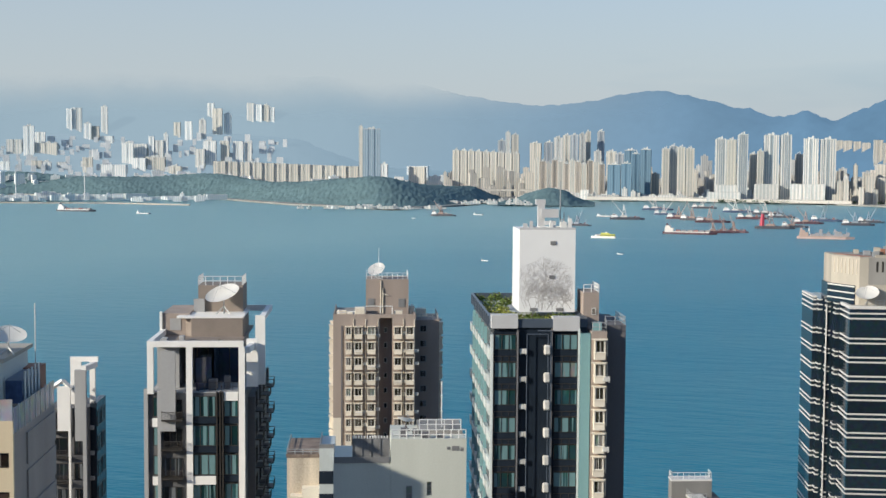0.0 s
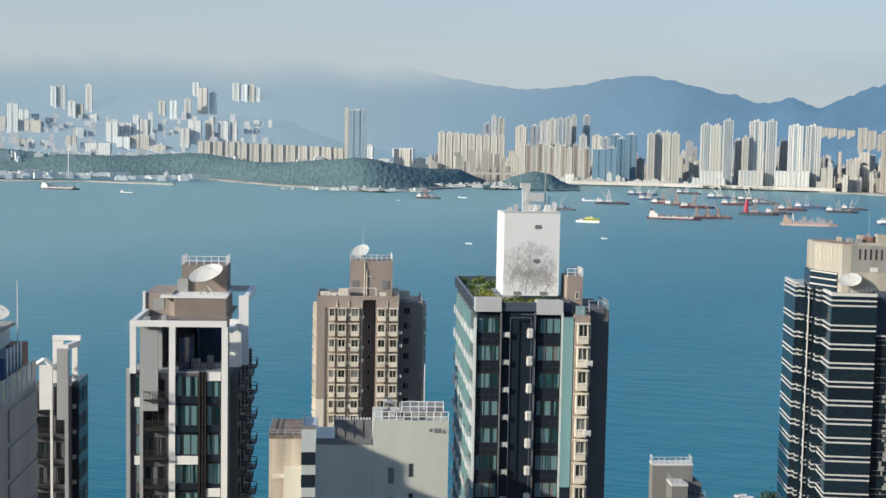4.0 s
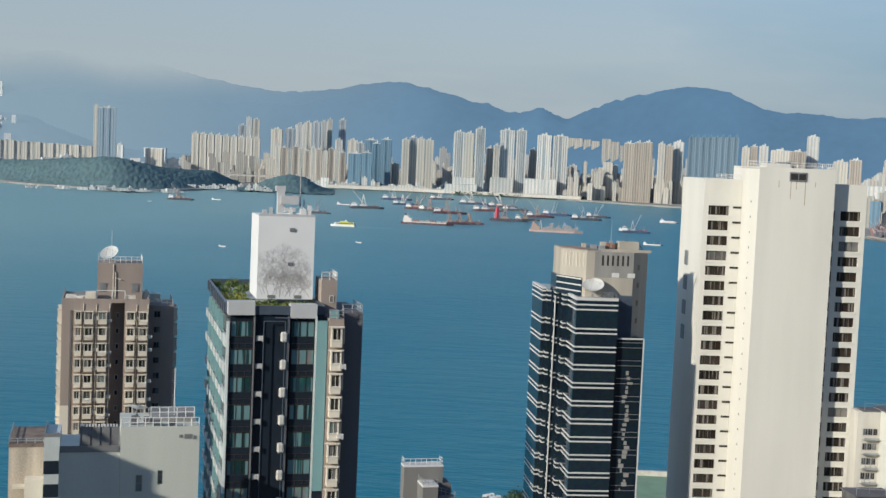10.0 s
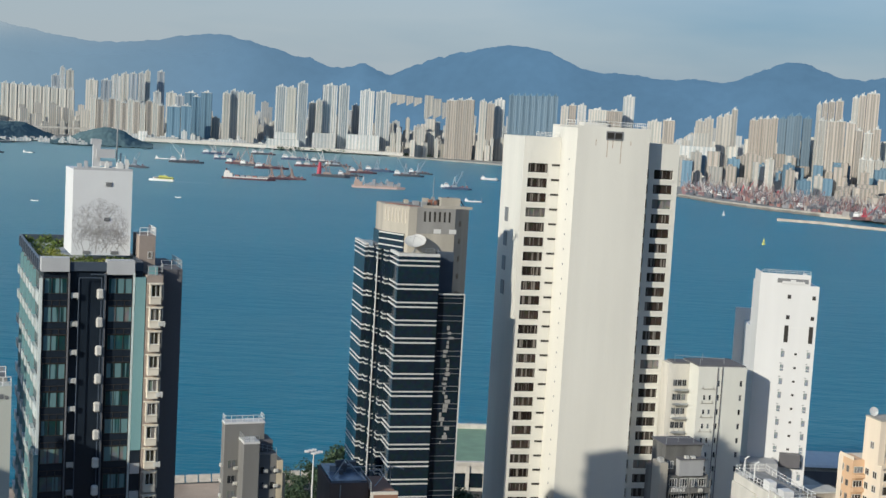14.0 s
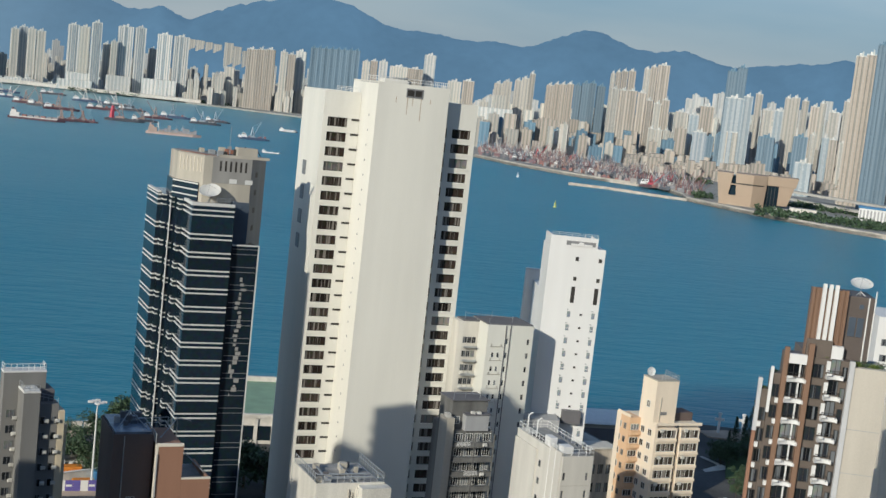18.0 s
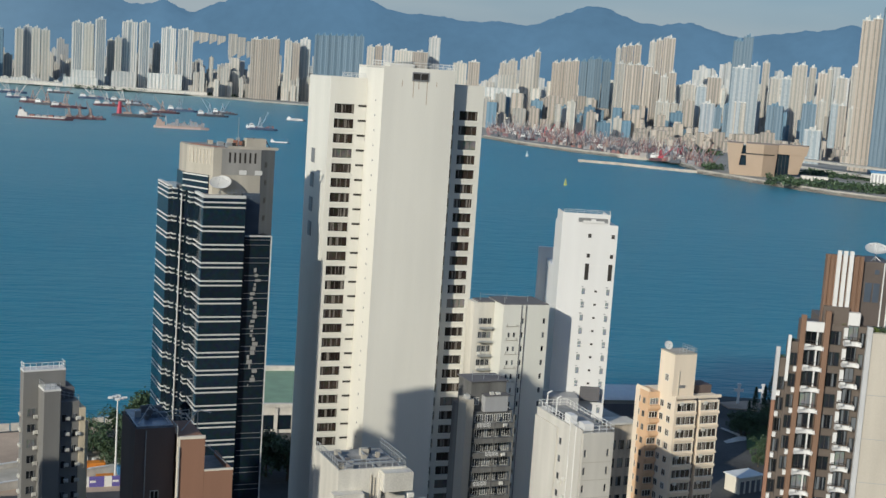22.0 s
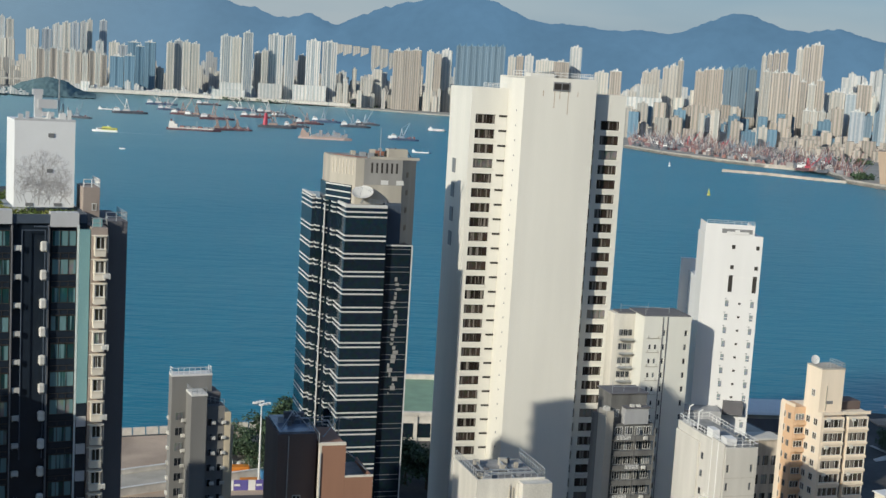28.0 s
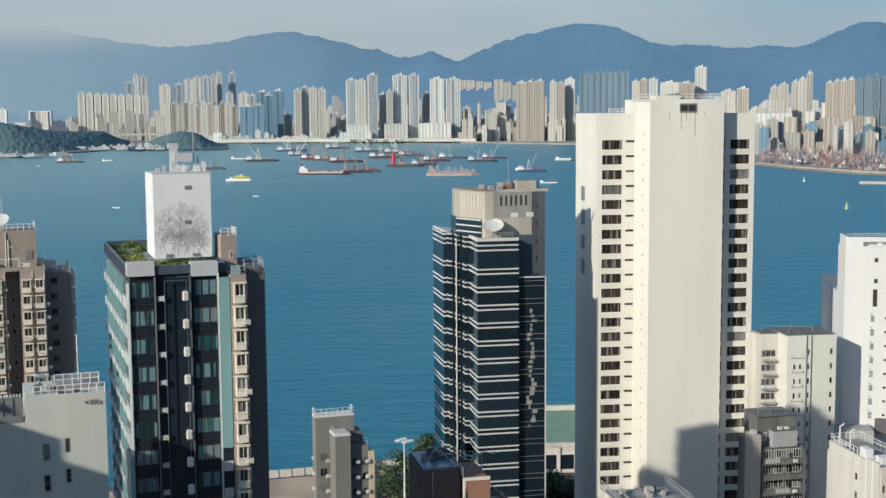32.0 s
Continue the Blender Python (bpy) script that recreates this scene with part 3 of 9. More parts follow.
for i, z in enumerate(fz):
    for u, w in ((0.35, 2.45), (7.15, 2.65)):
        window(at, w, 1.75, pose(u, 0.2, z + 0.75), DARKFRAME, TEALGLASS, 2)
        b = part("spandrel_panel", shared(("spandrel_panel", w), lambda: boxes((0, 0, 0, w, 0.3, 1.35))), NAVY, at, "", pose(u, 0.2, z - 0.62))
        part("spandrel_rail", shared(("spandrel_rail", w), lambda: boxes((0, -0.06, 0.0, w, 0, 0.07), (0, -0.06, 0.6, w, 0, 0.67), (w / 3, -0.05, 0.07, w / 3 + 0.06, 0, 0.6), (2 * w / 3, -0.05, 0.07, 2 * w / 3 + 0.06, 0, 0.6))), DARKFRAME, b)
    aircon(at, pose(3.2, 0.42, z + 0.3))
    part("condenser", shared(("condenser",), lambda: bevelled(boxes((0, -0.55, 0, 0.75, 0.1, 1.15)), 0.16)), ACMAT, at, "rounded white condenser cover", pose(5.9, 0.1, z + 0.2))
    ledge = part("side_bay", shared(("side_bay",), lambda: boxes((0, 0, 0, 0.35, 3.1, 1.15), (0.05, 0, 1.15, 0.3, 3.1, 1.25))), BALC, at, "pale balcony front", pose(-0.22, 0.6, z - 0.5))
    window(at, 3.0, 1.5, pose(0.25, 3.7, z + 0.85, 0, 0, LEFT), GREYFRAME, TEALGLASS, 1)
    for k in range(6):
        part("balcony", shared(("balcony",), lambda: boxes((0, 0, 0, 0.45, 2.6, 1.0), (-0.02, 0, 1.0, 0.02, 2.6, 1.08))), BALC, at, "", pose(-0.2, 5.2 + k * 4.2, z - 0.55))
        if k < 5:
            window(at, 3.2, 1.6, pose(0.25, 8.6 + k * 4.2, z + 0.75, 0, 0, LEFT), GREYFRAME, TEALGLASS, 1)
            part("side_fin", shared(("side_fin",), lambda: boxes((0, 0, 0, 0.4, 0.45, 2.9))), TEALPANEL, at, "", pose(-0.1, 8.75 + k * 4.2, z - 0.6))
for u in (2.88, 6.75):
    part("fin", boxes((u, -0.15, GROUND, u + 0.14, 0.5, 86.0)), FINGREY, at, "grey vertical fin")
part("fin", boxes((9.82, -0.1, GROUND, 10.0, 0.5, 86.1)), BALC, at, "pale vertical fin")
part("fin", boxes((-0.12, -0.1, GROUND, 0.16, 0.5, 85.4)), BALC, at)
part("teal_fin", boxes((10.03, -0.3, 66.1, 11.15, 1.2, 85.6)), TEALPANEL, at, "pale teal glass fin")
part("fin_backing", boxes((10.03, -0.1, GROUND, 11.15, 1.2, 66.05)), NAVY, at)
for i in range(12):
    part("fin_panel", shared(("fin_panel",), lambda: boxes((10.06, -0.3, 0, 11.1, -0.12, 1.15))), CAPGREY, at, "pale grey panel between dark strips", pose(0, 0, 63.4 - FH * i))
part("corner_panel", boxes((-0.34, -0.2, GROUND, 0.14, 3.75, 66.0)), TEALPANEL, at, "pale teal corner cladding")
part("cap", boxes((0.0, -0.05, 86.15, 2.95, 1.6, 87.65)), CAPGREY, at, "pale grey parapet block")
part("cap", boxes((6.95, -0.05, 85.85, 9.95, 1.6, 87.4)), CAPGREY, at, "pale grey parapet block")
part("recess_rail", rods([((4.0, -0.1, 60), (4.0, -0.1, 85.5)), ((4.0, -0.1, 85.5), (6.4, -0.1, 85.5)), ((6.4, -0.1, 85.5), (6.4, -0.1, 60)), ((5.2, 0.0, 85.9), (6.7, -0.3, 85.9)), ((6.7, -0.3, 85.9), (6.7, -0.3, 60))], 0.06, 5), SLATE, at)
part("roof_parapet", boxes((-0.1, 1.6, 86.2, 0.15, 28.5, 87.3), (2.95, 0.2, 86.2, 6.95, 0.45, 87.2), (9.95, 0.6, 86.2, 10.9, 0.85, 87.2), (10.75, 0.85, 86.2, 11.0, 28.5, 87.2), (0.15, 28.3, 86.2, 10.75, 28.55, 87.3)), SLATE, at)
part("terrace", boxes((0.15, 1.6, 86.21, 10.75, 28.3, 86.45)), mat("terrace_paving", (0.40, 0.41, 0.40), 0.85, vary=0.15, scale=0.8), at)
for k in range(11):
    part("parapet_post", shared(("parapet_post",), lambda: boxes((-0.3, 0, 0, -0.1, 0.5, 1.2))), SLATE, at, "", pose(0, 2.5 + k * 2.35, 86.1))
bx = part("plant_box", boxes((3.75, 6, 87.3, 10.3, 13.5, 96.95)), mat("white_metal_panel", (0.78, 0.78, 0.77), 0.6, vary=0.03, scale=0.3), at, "white rooftop box painted with a bare tree")
INK = mat("grey_mural_paint", (0.50, 0.48, 0.47), 0.8, vary=0.2, scale=3)
rnd = random.Random(5)
bm = bmesh.new()


def twig(x, z, a, l, w, depth):
    if depth == 0 or z > 94.6:
        return
    x2, z2 = x + l * math.cos(a), z + l * math.sin(a)
    if not 3.75 < x2 < 10.15 or z2 < 87.5:
        return
    dx, dz = -math.sin(a) * w, math.cos(a) * w
    bm.faces.new([bm.verts.new(v) for v in ((x - dx, 5.992, z - dz), (x + dx, 5.992, z + dz), (x2 + dx * 0.7, 5.992, z2 + dz * 0.7), (x2 - dx * 0.7, 5.992, z2 - dz * 0.7))])
    for s in (-1, 1, 0):
        if s or rnd.random() < 0.45:
            twig(x2, z2, a + s * rnd.uniform(0.2, 0.85) + rnd.uniform(-0.1, 0.1), l * rnd.uniform(0.72, 0.92), w * 0.74, depth - 1)


for k in range(17):
    twig(rnd.uniform(4.0, 9.9), 87.52 + rnd.uniform(0, 0.5), rnd.uniform(0.85, 2.3), rnd.uniform(0.5, 1.15), rnd.uniform(0.025, 0.05), 6)
twig(6.4, 87.5, 1.45, 1.5, 0.06, 8)
twig(5.2, 87.5, 1.9, 1.2, 0.05, 7)
part("mural", bm, INK, bx, "grey mural of bare branches")
for u, z in ((7.35, 95.2), (7.25, 91.2)):
    part("box_vent", boxes((u, 5.9, z, u + 0.65, 5.99, z + 0.42)), GREYFRAME, bx, "small grey vent")
for u in (5.0, 8.1):
    part("box_door", boxes((u, 5.93, 87.42, u + 0.85, 5.99, 87.78)), GREYFRAME, bx)
part("box_parapet", boxes((3.75, 6, 96.95, 10.3, 6.15, 97.2), (10.15, 6.15, 96.95, 10.3, 13.5, 97.2)), CAPGREY, bx)
part("roof_unit", boxes((6.1, 7.9, 96.95, 6.9, 8.8, 99.8), (6.4, 7.4, 98.3, 8.5, 9.0, 99.3), (5.9, 8, 99.8, 7.0, 9, 100.4), (6.9, 7.6, 97.4, 8.2, 8.4, 97.9)), CAPGREY, at, "pale grey rooftop machinery")
for u, w_, h_ in ((4.2, 0.5, 0.7), (5.0, 0.35, 1.0), (8.6, 0.7, 0.9), (9.5, 0.4, 1.3), (7.3, 0.4, 0.8)):
    part("vent_unit", boxes((u, 6.5, 96.95, u + w_, 7.1, 96.95 + h_)), (CAPGREY, RAILW)[u > 6], at)
part("mast", rods([((8.75, 8, 97), (8.75, 8, 102.6)), ((9.6, 7, 97), (9.6, 7, 98.6)), ((8.4, 7, 97), (8.9, 7.2, 98.2)), ((9.2, 8, 97.0), (9.2, 8, 98.9))], 0.07, 5), STEEL, at)
part("roof_pipes", rods([((5.0, 6.8, 97.2), (9.9, 6.8, 97.3)), ((7.5, 7.0, 97.1), (7.5, 7.0, 98.0)), ((9.0, 6.6, 97.0), (9.0, 6.6, 98.0))], 0.1, 6), RAILW, at)


def leaf_clump(seed, n, spread, size, stems=True):
    """A shrub of many small leaf blades on short stems."""
    r = random.Random(seed)
    bm = bmesh.new()
    for _ in range(n):
        d = Vector((r.gauss(0, 1), r.gauss(0, 1), abs(r.gauss(0.6, 0.6)))).normalized() * r.uniform(0.35, 1.0)
        c = Vector((d.x * spread[0], d.y * spread[1], d.z * spread[2]))
        a = Vector((r.uniform(-1, 1), r.uniform(-1, 1), r.uniform(-0.4, 1))).normalized()
        b = a.cross(Vector((r.uniform(-1, 1), r.uniform(-1, 1), r.uniform(-1, 1)))).normalized()
        s = size * r.uniform(0.6, 1.3)
        bm.faces.new([bm.verts.new(c + q) for q in (-a * s, b * s * 0.55, a * s, -b * s * 0.55)])
    return bm


def leafy(name, color):
    m = bpy.data.materials.new(name)
    m.use_nodes = True
    n, l = m.node_tree.nodes, m.node_tree.links
    b = n["Principled BSDF"]
    b.inputs["Roughness"].default_value = 0.6
    g = n.new("ShaderNodeNewGeometry")
    rp = n.new("ShaderNodeValToRGB")
    rp.color_ramp.elements[0].color = (*[v * 0.5 for v in color], 1)
    rp.color_ramp.elements[1].color = (*[v * 1.5 for v in color], 1)
    l.new(g.outputs["Random Per Island"], rp.inputs[0])
    l.new(rp.outputs[0], b.inputs["Base Color"])
    return m


GREEN = leafy("shrub_leaves", (0.12, 0.17, 0.03))
YELLOWG = leafy("bright_shrub_leaves", (0.22, 0.24, 0.04))
DKGREEN = leafy("tree_leaves", (0.05, 0.085, 0.04))
acm = Matrix.Translation((-34.59, 142.87, 0)) @ pose(0, 0, 0, 0, 0, 19)


def on(m, u, y, z):
    p = m @ Vector((u, y, z))
    return p.x, p.y, p.z


def shrub(m, u, y, z, size, material, seed, label):
    """A shrub: leaves, stem."""
    x_, y_, z_ = on(m, u, y, z)
    t = thing("shrub", x_, y_, 0, label, "shrub", "roof garden shrubs", z=z_)
    part("leaves", shared(("leaves", seed, material.name), lambda: leaf_clump(seed, 220, (1, 1, 0.95), 0.13)), material, t, "", Matrix.Diagonal((size, size, size, 1)))
    part("stem", shared(("stem",), lambda: rods([((0, 0, 0), (0.02, 0.02, 0.6)), ((0, 0, 0.2), (0.25, 0.1, 0.7)), ((0, 0, 0.2), (-0.2, 0.15, 0.7))], 0.04, 5)), mat_bark, t, "", Matrix.Diagonal((size, size, size, 1)))


mat_bark = mat("bark", (0.10, 0.075, 0.05), 0.9, vary=0.3, scale=4)
rnd = random.Random(11)
for u in (3.2, 4.2, 5.2, 6.1, 7.1, 8.0, 8.9, 9.6):
    shrub(acm, u, 4.2 + rnd.uniform(-0.7, 0.5), 86.45, rnd.uniform(0.8, 1.25), rnd.choice((GREEN, YELLOWG, GREEN)), rnd.randrange(4), "green shrub in the roof garden planter")
for u in (3.4, 5.0, 6.6, 8.2, 9.3):
    shrub(acm, u, 2.6, 86.45, rnd.uniform(0.5, 0.75), rnd.choice((GREEN, YELLOWG)), rnd.randrange(4), "green shrub in the roof garden planter")
for u, y, s, g in ((1.0, 3.2, 0.8, GREEN), (1.1, 8, 0.9, YELLOWG), (0.8, 13, 1.0, YELLOWG), (1.6, 20, 1.1, GREEN), (0.8, 26, 1.0, GREEN), (2.6, 9, 0.9, YELLOWG), (2.4, 12, 1.1, YELLOWG), (2.6, 16, 1.2, GREEN), (4.0, 22, 1.3, GREEN), (3.0, 27, 1.3, GREEN), (6, 20, 1.2, GREEN), (2.9, 6.5, 1.0, YELLOWG)):
    shrub(acm, u, y, 86.45, s, g, rnd.randrange(4), "bushy shrub along the roof terrace")

# ---- beige apartment tower with bay windows ----
TAUPE = mat("taupe_tile_wall", (0.345, 0.285, 0.245), 0.8, vary=0.12, scale=0.3, grime=0.1, streak=True, bump=0.08)
PALEBAY = mat("pale_bay_paint", (0.74, 0.67, 0.55), 0.75, vary=0.1, scale=0.8, random_tint=0.12)
DKTAUPE = mat("dark_taupe_wall", (0.135, 0.13, 0.135), 0.85, vary=0.15, scale=0.3, streak=True)


def bay_mesh(w, d=0.8):
    """A projecting bay: sill box below and hood above, with pipes at its side."""
    bm = boxes((0, -d, 0, w, 0, 0.75), (-0.06, -d - 0.06, 0.72, w + 0.06, 0, 0.82), (-0.1, -d - 0.1, 2.18, w + 0.1, 0, 0.10 + 2.2))
    quadbox(bm, 0, -d + 0.05, 0.82, 0.12, 0, 2.18)
    quadbox(bm, w - 0.12, -d + 0.05, 0.82, w, 0, 2.18)
    return bm


def bay(parent, w, m, wallmat, glassmat, framemat=None):
    b = part("bay_window", shared(("bay_window", w), lambda: bay_mesh(w)), wallmat, parent, "", m)
    part("window_frame", shared(("window_frame", w), lambda: frame_mesh(w - 0.26, 1.36, 1, 0.06)), framemat or WHITEFRAME, b, "", pose(0.13, -0.7, 0.82))
    part("pane", shared(("bay_pane", w, glassmat.name), lambda: boxes((0.14, -0.65, 0.83, w - 0.14, -0.63, 2.17))), glassmat, b)
    return b


BTG = -7.3
bt = thing("apartment_tower", -84.94, 226.61, -19, "taupe tiled apartment tower with rows of pale bay windows", "apartment tower")
part("body", prism([(0, 0), (8.6, 0), (8.6, 3.0), (10.9, 3.0), (10.9, 0), (15.2, 0), (15.2, 17), (0, 17)], BTG, 75.8), TAUPE, bt)
part("side_wing", boxes((15.25, 4.2, BTG, 19.8, 15, 74.9)), TAUPE, bt)
part("lower_paint", boxes((-0.03, -0.03, BTG, 1.6, 3, 57.2)), CREAMY, bt, "cream repainted lower wall")
part("pier", boxes((1.45, -0.16, 40, 1.75, 0.0, 74.4)), DKTAUPE, bt)
BP = 2.85
for i in range(16):
    z = 72.0 - BP * i
    for u in (3.9, 6.3, 11.2, 13.4):
        bay(bt, 1.5, pose(u, 0, z), PALEBAY, BROWNGLASS)
        if (i * 7 + int(u)) % 3 != 1:
            aircon(bt, pose(u + 1.6, -0.05, z + 0.3 + 0.5 * ((i + int(u)) % 2)))
        if (i * 5 + int(u * 3)) % 4 == 0:
            part("drying_rack", shared(("drying_rack",), lambda: rods([((0, -1.35, 0.62), (1.5, -1.35, 0.62)), ((0, -1.05, 0.62), (1.5, -1.05, 0.62)), ((0, -0.8, 0.5), (0, -1.4, 0.62)), ((1.5, -0.8, 0.5), (1.5, -1.4, 0.62))], 0.03, 4)), RAILW, bt, "", pose(u, 0, z))
    bay(bt, 1.1, pose(2.3, 0, z), PALEBAY, BROWNGLASS)
    bay(bt, 1.5, pose(0, 3.4, z, 0, 0, LEFT), PALEBAY, BROWNGLASS)
    bay(bt, 1.5, pose(0, 9.0, z, 0, 0, LEFT), PALEBAY, BROWNGLASS)
    window(bt, 1.2, 1.2, pose(16.2, 4.1, z + 0.7), WHITEFRAME, DARKGLASS, 1)
    window(bt, 0.6, 1.0, pose(9.4, 2.9, z + 0.7), WHITEFRAME, DARKGLASS, 0)
    bay(bt, 1.5, pose(19.8, 6.0, z, 0, 0, RIGHT), PALEBAY, DARKGLASS)
    bay(bt, 1.5, pose(19.8, 11.0, z, 0, 0, RIGHT), PALEBAY, DARKGLASS)
for u in (3.75, 5.95, 8.3, 13.0, 15.0):
    part("drain_pipe", rods([((u, -0.12, 20), (u, -0.12, 75.6))], 0.07, 6), PALEBAY, bt)
part("parapet", boxes((0, 0, 75.8, 15.2, 0.25, 76.5), (0, 0.25, 75.8, 0.25, 17, 76.5), (14.95, 0.25, 75.8, 15.2, 17, 76.5)), TAUPE, bt)
part("roof", boxes((0.25, 0.25, 75.8, 14.95, 16.8, 75.86)), ROOFG, bt)
core = part("lift_house", boxes((6.0, 4, 75.86, 14.0, 12, 82.6)), TAUPE, bt)
for u in (6.4, 12.1):
    part("lift_window", boxes((u, 3.9, 77.4, u + 1.2, 3.995, 79.0)), GREYFRAME, core)
part("lift_pipe", rods([((8.8, 3.85, 76), (8.8, 3.85, 82.4)), ((9.2, 3.85, 76), (9.2, 3.85, 81)), ((9.0, 3.8, 80), (10.2, 3.8, 79.6))], 0.09, 6), PALEBAY, core)
railing("roof_railing", [(6.1, 11.8, 82.6), (6.1, 4.1, 82.6), (13.9, 4.1, 82.6), (13.9, 11.8, 82.6)], 1.2, 1.0, 0.05, RAILW, bt, "white roof railing")
for q in ((4.0, 1.0, 75.86, 5.8, 3.0, 77.6), (0.6, 2, 75.86, 2.4, 4, 76.9), (14.2, 5, 74.9, 15.2, 7, 77.4), (15.5, 9, 74.9, 17.5, 11, 76.5), (2.6, 0.8, 75.86, 3.6, 1.9, 76.8), (11.2, 1.0, 75.86, 12.8, 2.4, 77.0)):
    part("roof_box", bevelled(boxes(q), 0.06), PALEBAY, bt)
part("roof_pipes", rods([((0.6, 1.2, 76.6), (5.8, 1.2, 77.0)), ((5.9, 0.8, 77.9), (10.9, 0.8, 77.9)), ((10.9, 0.8, 75.8), (10.9, 0.8, 77.9)), ((8.7, 0.6, 75.8), (8.7, 0.6, 77.9)), ((1, 0.8, 75.8), (1, 0.8, 77.2))], 0.09, 6), RAILW, bt)
railing("wing_railing", [(15.4, 4.4, 74.9), (19.6, 4.4, 74.9), (19.6, 14.5, 74.9)], 1.1, 1.2, 0.05, STEEL, bt, "")
part("mast", rods([((8.4, 5, 82.6), (8.4, 5, 88.5))], 0.05, 5), RAILW, bt)
btm = Matrix.Translation((-84.94, 226.61, 0)) @ pose(0, 0, 0, 0, 0, 19)
x_, y_, z_ = on(btm, 8.1, 5.5, 82.6)
bd = dish("satellite_dish", x_, y_, -19, z_, 1.7, 40, -30, "white satellite dish on the beige tower's lift house", 0.6)
# it stands nearer the eye than the blocks behind it
for t_ in (bt, bd):
    t_.matrix_basis = Matrix.Translation((0, 0, 10.5)) @ Matrix.Diagonal((0.9, 0.9, 0.9, 1)) @ t_.matrix_basis

# ---- slim beige tower behind the teal fin ----
sb = thing("apartment_tower", *on(acm, 11.25, -0.5, 0)[:2], -19, "slim beige apartment tower with stacked bays and a blank dark wall", "apartment tower")
part("body", boxes((0, 0, GROUND, 1.75, 12, 85.85)), TAUPE, sb)
part("blank_wall", boxes((1.8, 2.2, GROUND, 4.3, 13, 86.3)), DKTAUPE, sb, "blank dark rear wall")
for i in range(18):
    z = 82.75 - 2.66 * i
    bay(sb, 1.2, pose(0.25, 0, z), PALEBAY, BROWNGLASS)
    part("hood_bracket", shared(("hood_bracket",), lambda: rods([((-0.1, -0.5, 2.3), (1.75, -0.5, 2.3)), ((1.7, -0.5, 0.4), (1.7, -0.5, 2.3))], 0.05, 5)), PALEBAY, sb, "", pose(0, 0, z))
    if i % 3 == 1:
        aircon(sb, pose(1.2, -0.5, z + 0.2))
part("roof_hut", boxes((-0.22, 4.7, 85.86, 1.6, 9.3, 89.8)), TAUPE, sb, "beige roof hut")
window(sb, 0.5, 0.8, pose(0.75, 4.62, 87.2), WHITEFRAME, BROWNGLASS, 0)
railing("roof_railing", [(-0.2, 4.72, 89.8), (1.58, 4.72, 89.8), (1.58, 9.2, 89.8)], 0.9, 0.8, 0.05, RAILW, sb, "white roof railing")
railing("roof_railing", [(0.1, 0.1, 85.85), (1.7, 0.1, 85.85), (1.9, 2.3, 86.3), (4.2, 2.3, 86.3), (4.2, 8, 86.3)], 1.0, 1.0, 0.045, STEEL, sb, "")
part("roof_tank", boxes((0.3, 1, 85.85, 1.3, 2.4, 86.7)), TEALPANEL, sb)

# ---- black and white apartment towers with open roof frames ----
CHAR = mat("charcoal_wall", (0.115, 0.115, 0.12), 0.7, vary=0.15, scale=0.4, streak=True)
BLUETINT = glass("blue_tinted_glass", (0.045, 0.065, 0.11), 0.08, 0.2)
FRAMEW = mat("white_concrete_frame", (0.82, 0.80, 0.76), 0.7, vary=0.04, scale=0.5)
MIDGREY = mat("mid_grey_render", (0.36, 0.36, 0.36), 0.8, vary=0.1, scale=0.4, streak=True)
BROWNPLANT = mat("brown_plant_wall", (0.24, 0.20, 0.17), 0.85, vary=0.12, scale=0.4)


def balcony_mesh(w, d):
    bm = boxes((0, -d, 0, w, 0, 0.14), (0, -d, 1.0, w, -d + 0.06, 1.07), (0, -d, 1.0, 0.06, 0, 1.07), (w - 0.06, -d, 1.0, w, 0, 1.07))
    n = int(w / 0.16)
    for i in range(n + 1):
        rod(bm, (0.03 + i * (w - 0.06) / n, -d + 0.03, 0.14), (0.03 + i * (w - 0.06) / n, -d + 0.03, 1.0), 0.018, 4)
    return bm


et = thing("apartment_tower", -66.9, 132.02, -19, "charcoal apartment tower with white concrete frame open at the roof", "apartment tower")
part("body", boxes((-4.3, 0.6, GROUND, 6.4, 27, 78.8)), CHAR, et)
part("left_grey_block", boxes((-3.7, 3.2, 78.9, -1.2, 9, 83.7)), MIDGREY, et)
part("terrace_wall", boxes((-2.85, -0.1, 74.6, -1.2, 0.28, 83.6)), MIDGREY, et, "grey blade wall at the roof terrace")
for u, y, a, b in ((-4.3, 0.0, 78.8, 84.03), (0, 0.0, GROUND, 84.05), (5.8, 0.0, GROUND, 84.05), (3.4, 20.05, 78.8, 85.9)):
    part("column", boxes((u, y, a, u + (0.68 if y < 1 else 0.55), y + 0.55, b)), FRAMEW, et, "white concrete column")
part("beam", boxes((-4.3, -0.02, 84.05, 6.35, 0.55, 84.7)), FRAMEW, et, "white roof beam")
part("beam", boxes((-4.3, 0.56, 84.05, -3.75, 24, 84.7)), FRAMEW, et, "white roof beam")
part("flank_pier", boxes((6.3, 4.0, 78.9, 7.6, 4.6, 84.4)), FRAMEW, et, "broad white flank pier")
part("flank_pier", boxes((6.95, 8.3, 78.4, 8.1, 8.85, 86.6)), FRAMEW, et, "broad white flank pier")
part("beam", boxes((7.45, 8.86, 86.0, 8.1, 19.4, 86.6)), FRAMEW, et, "white roof beam")
part("beam", boxes((3.4, 19.42, 85.9, 8.1, 20.0, 86.6)), FRAMEW, et, "white roof beam")
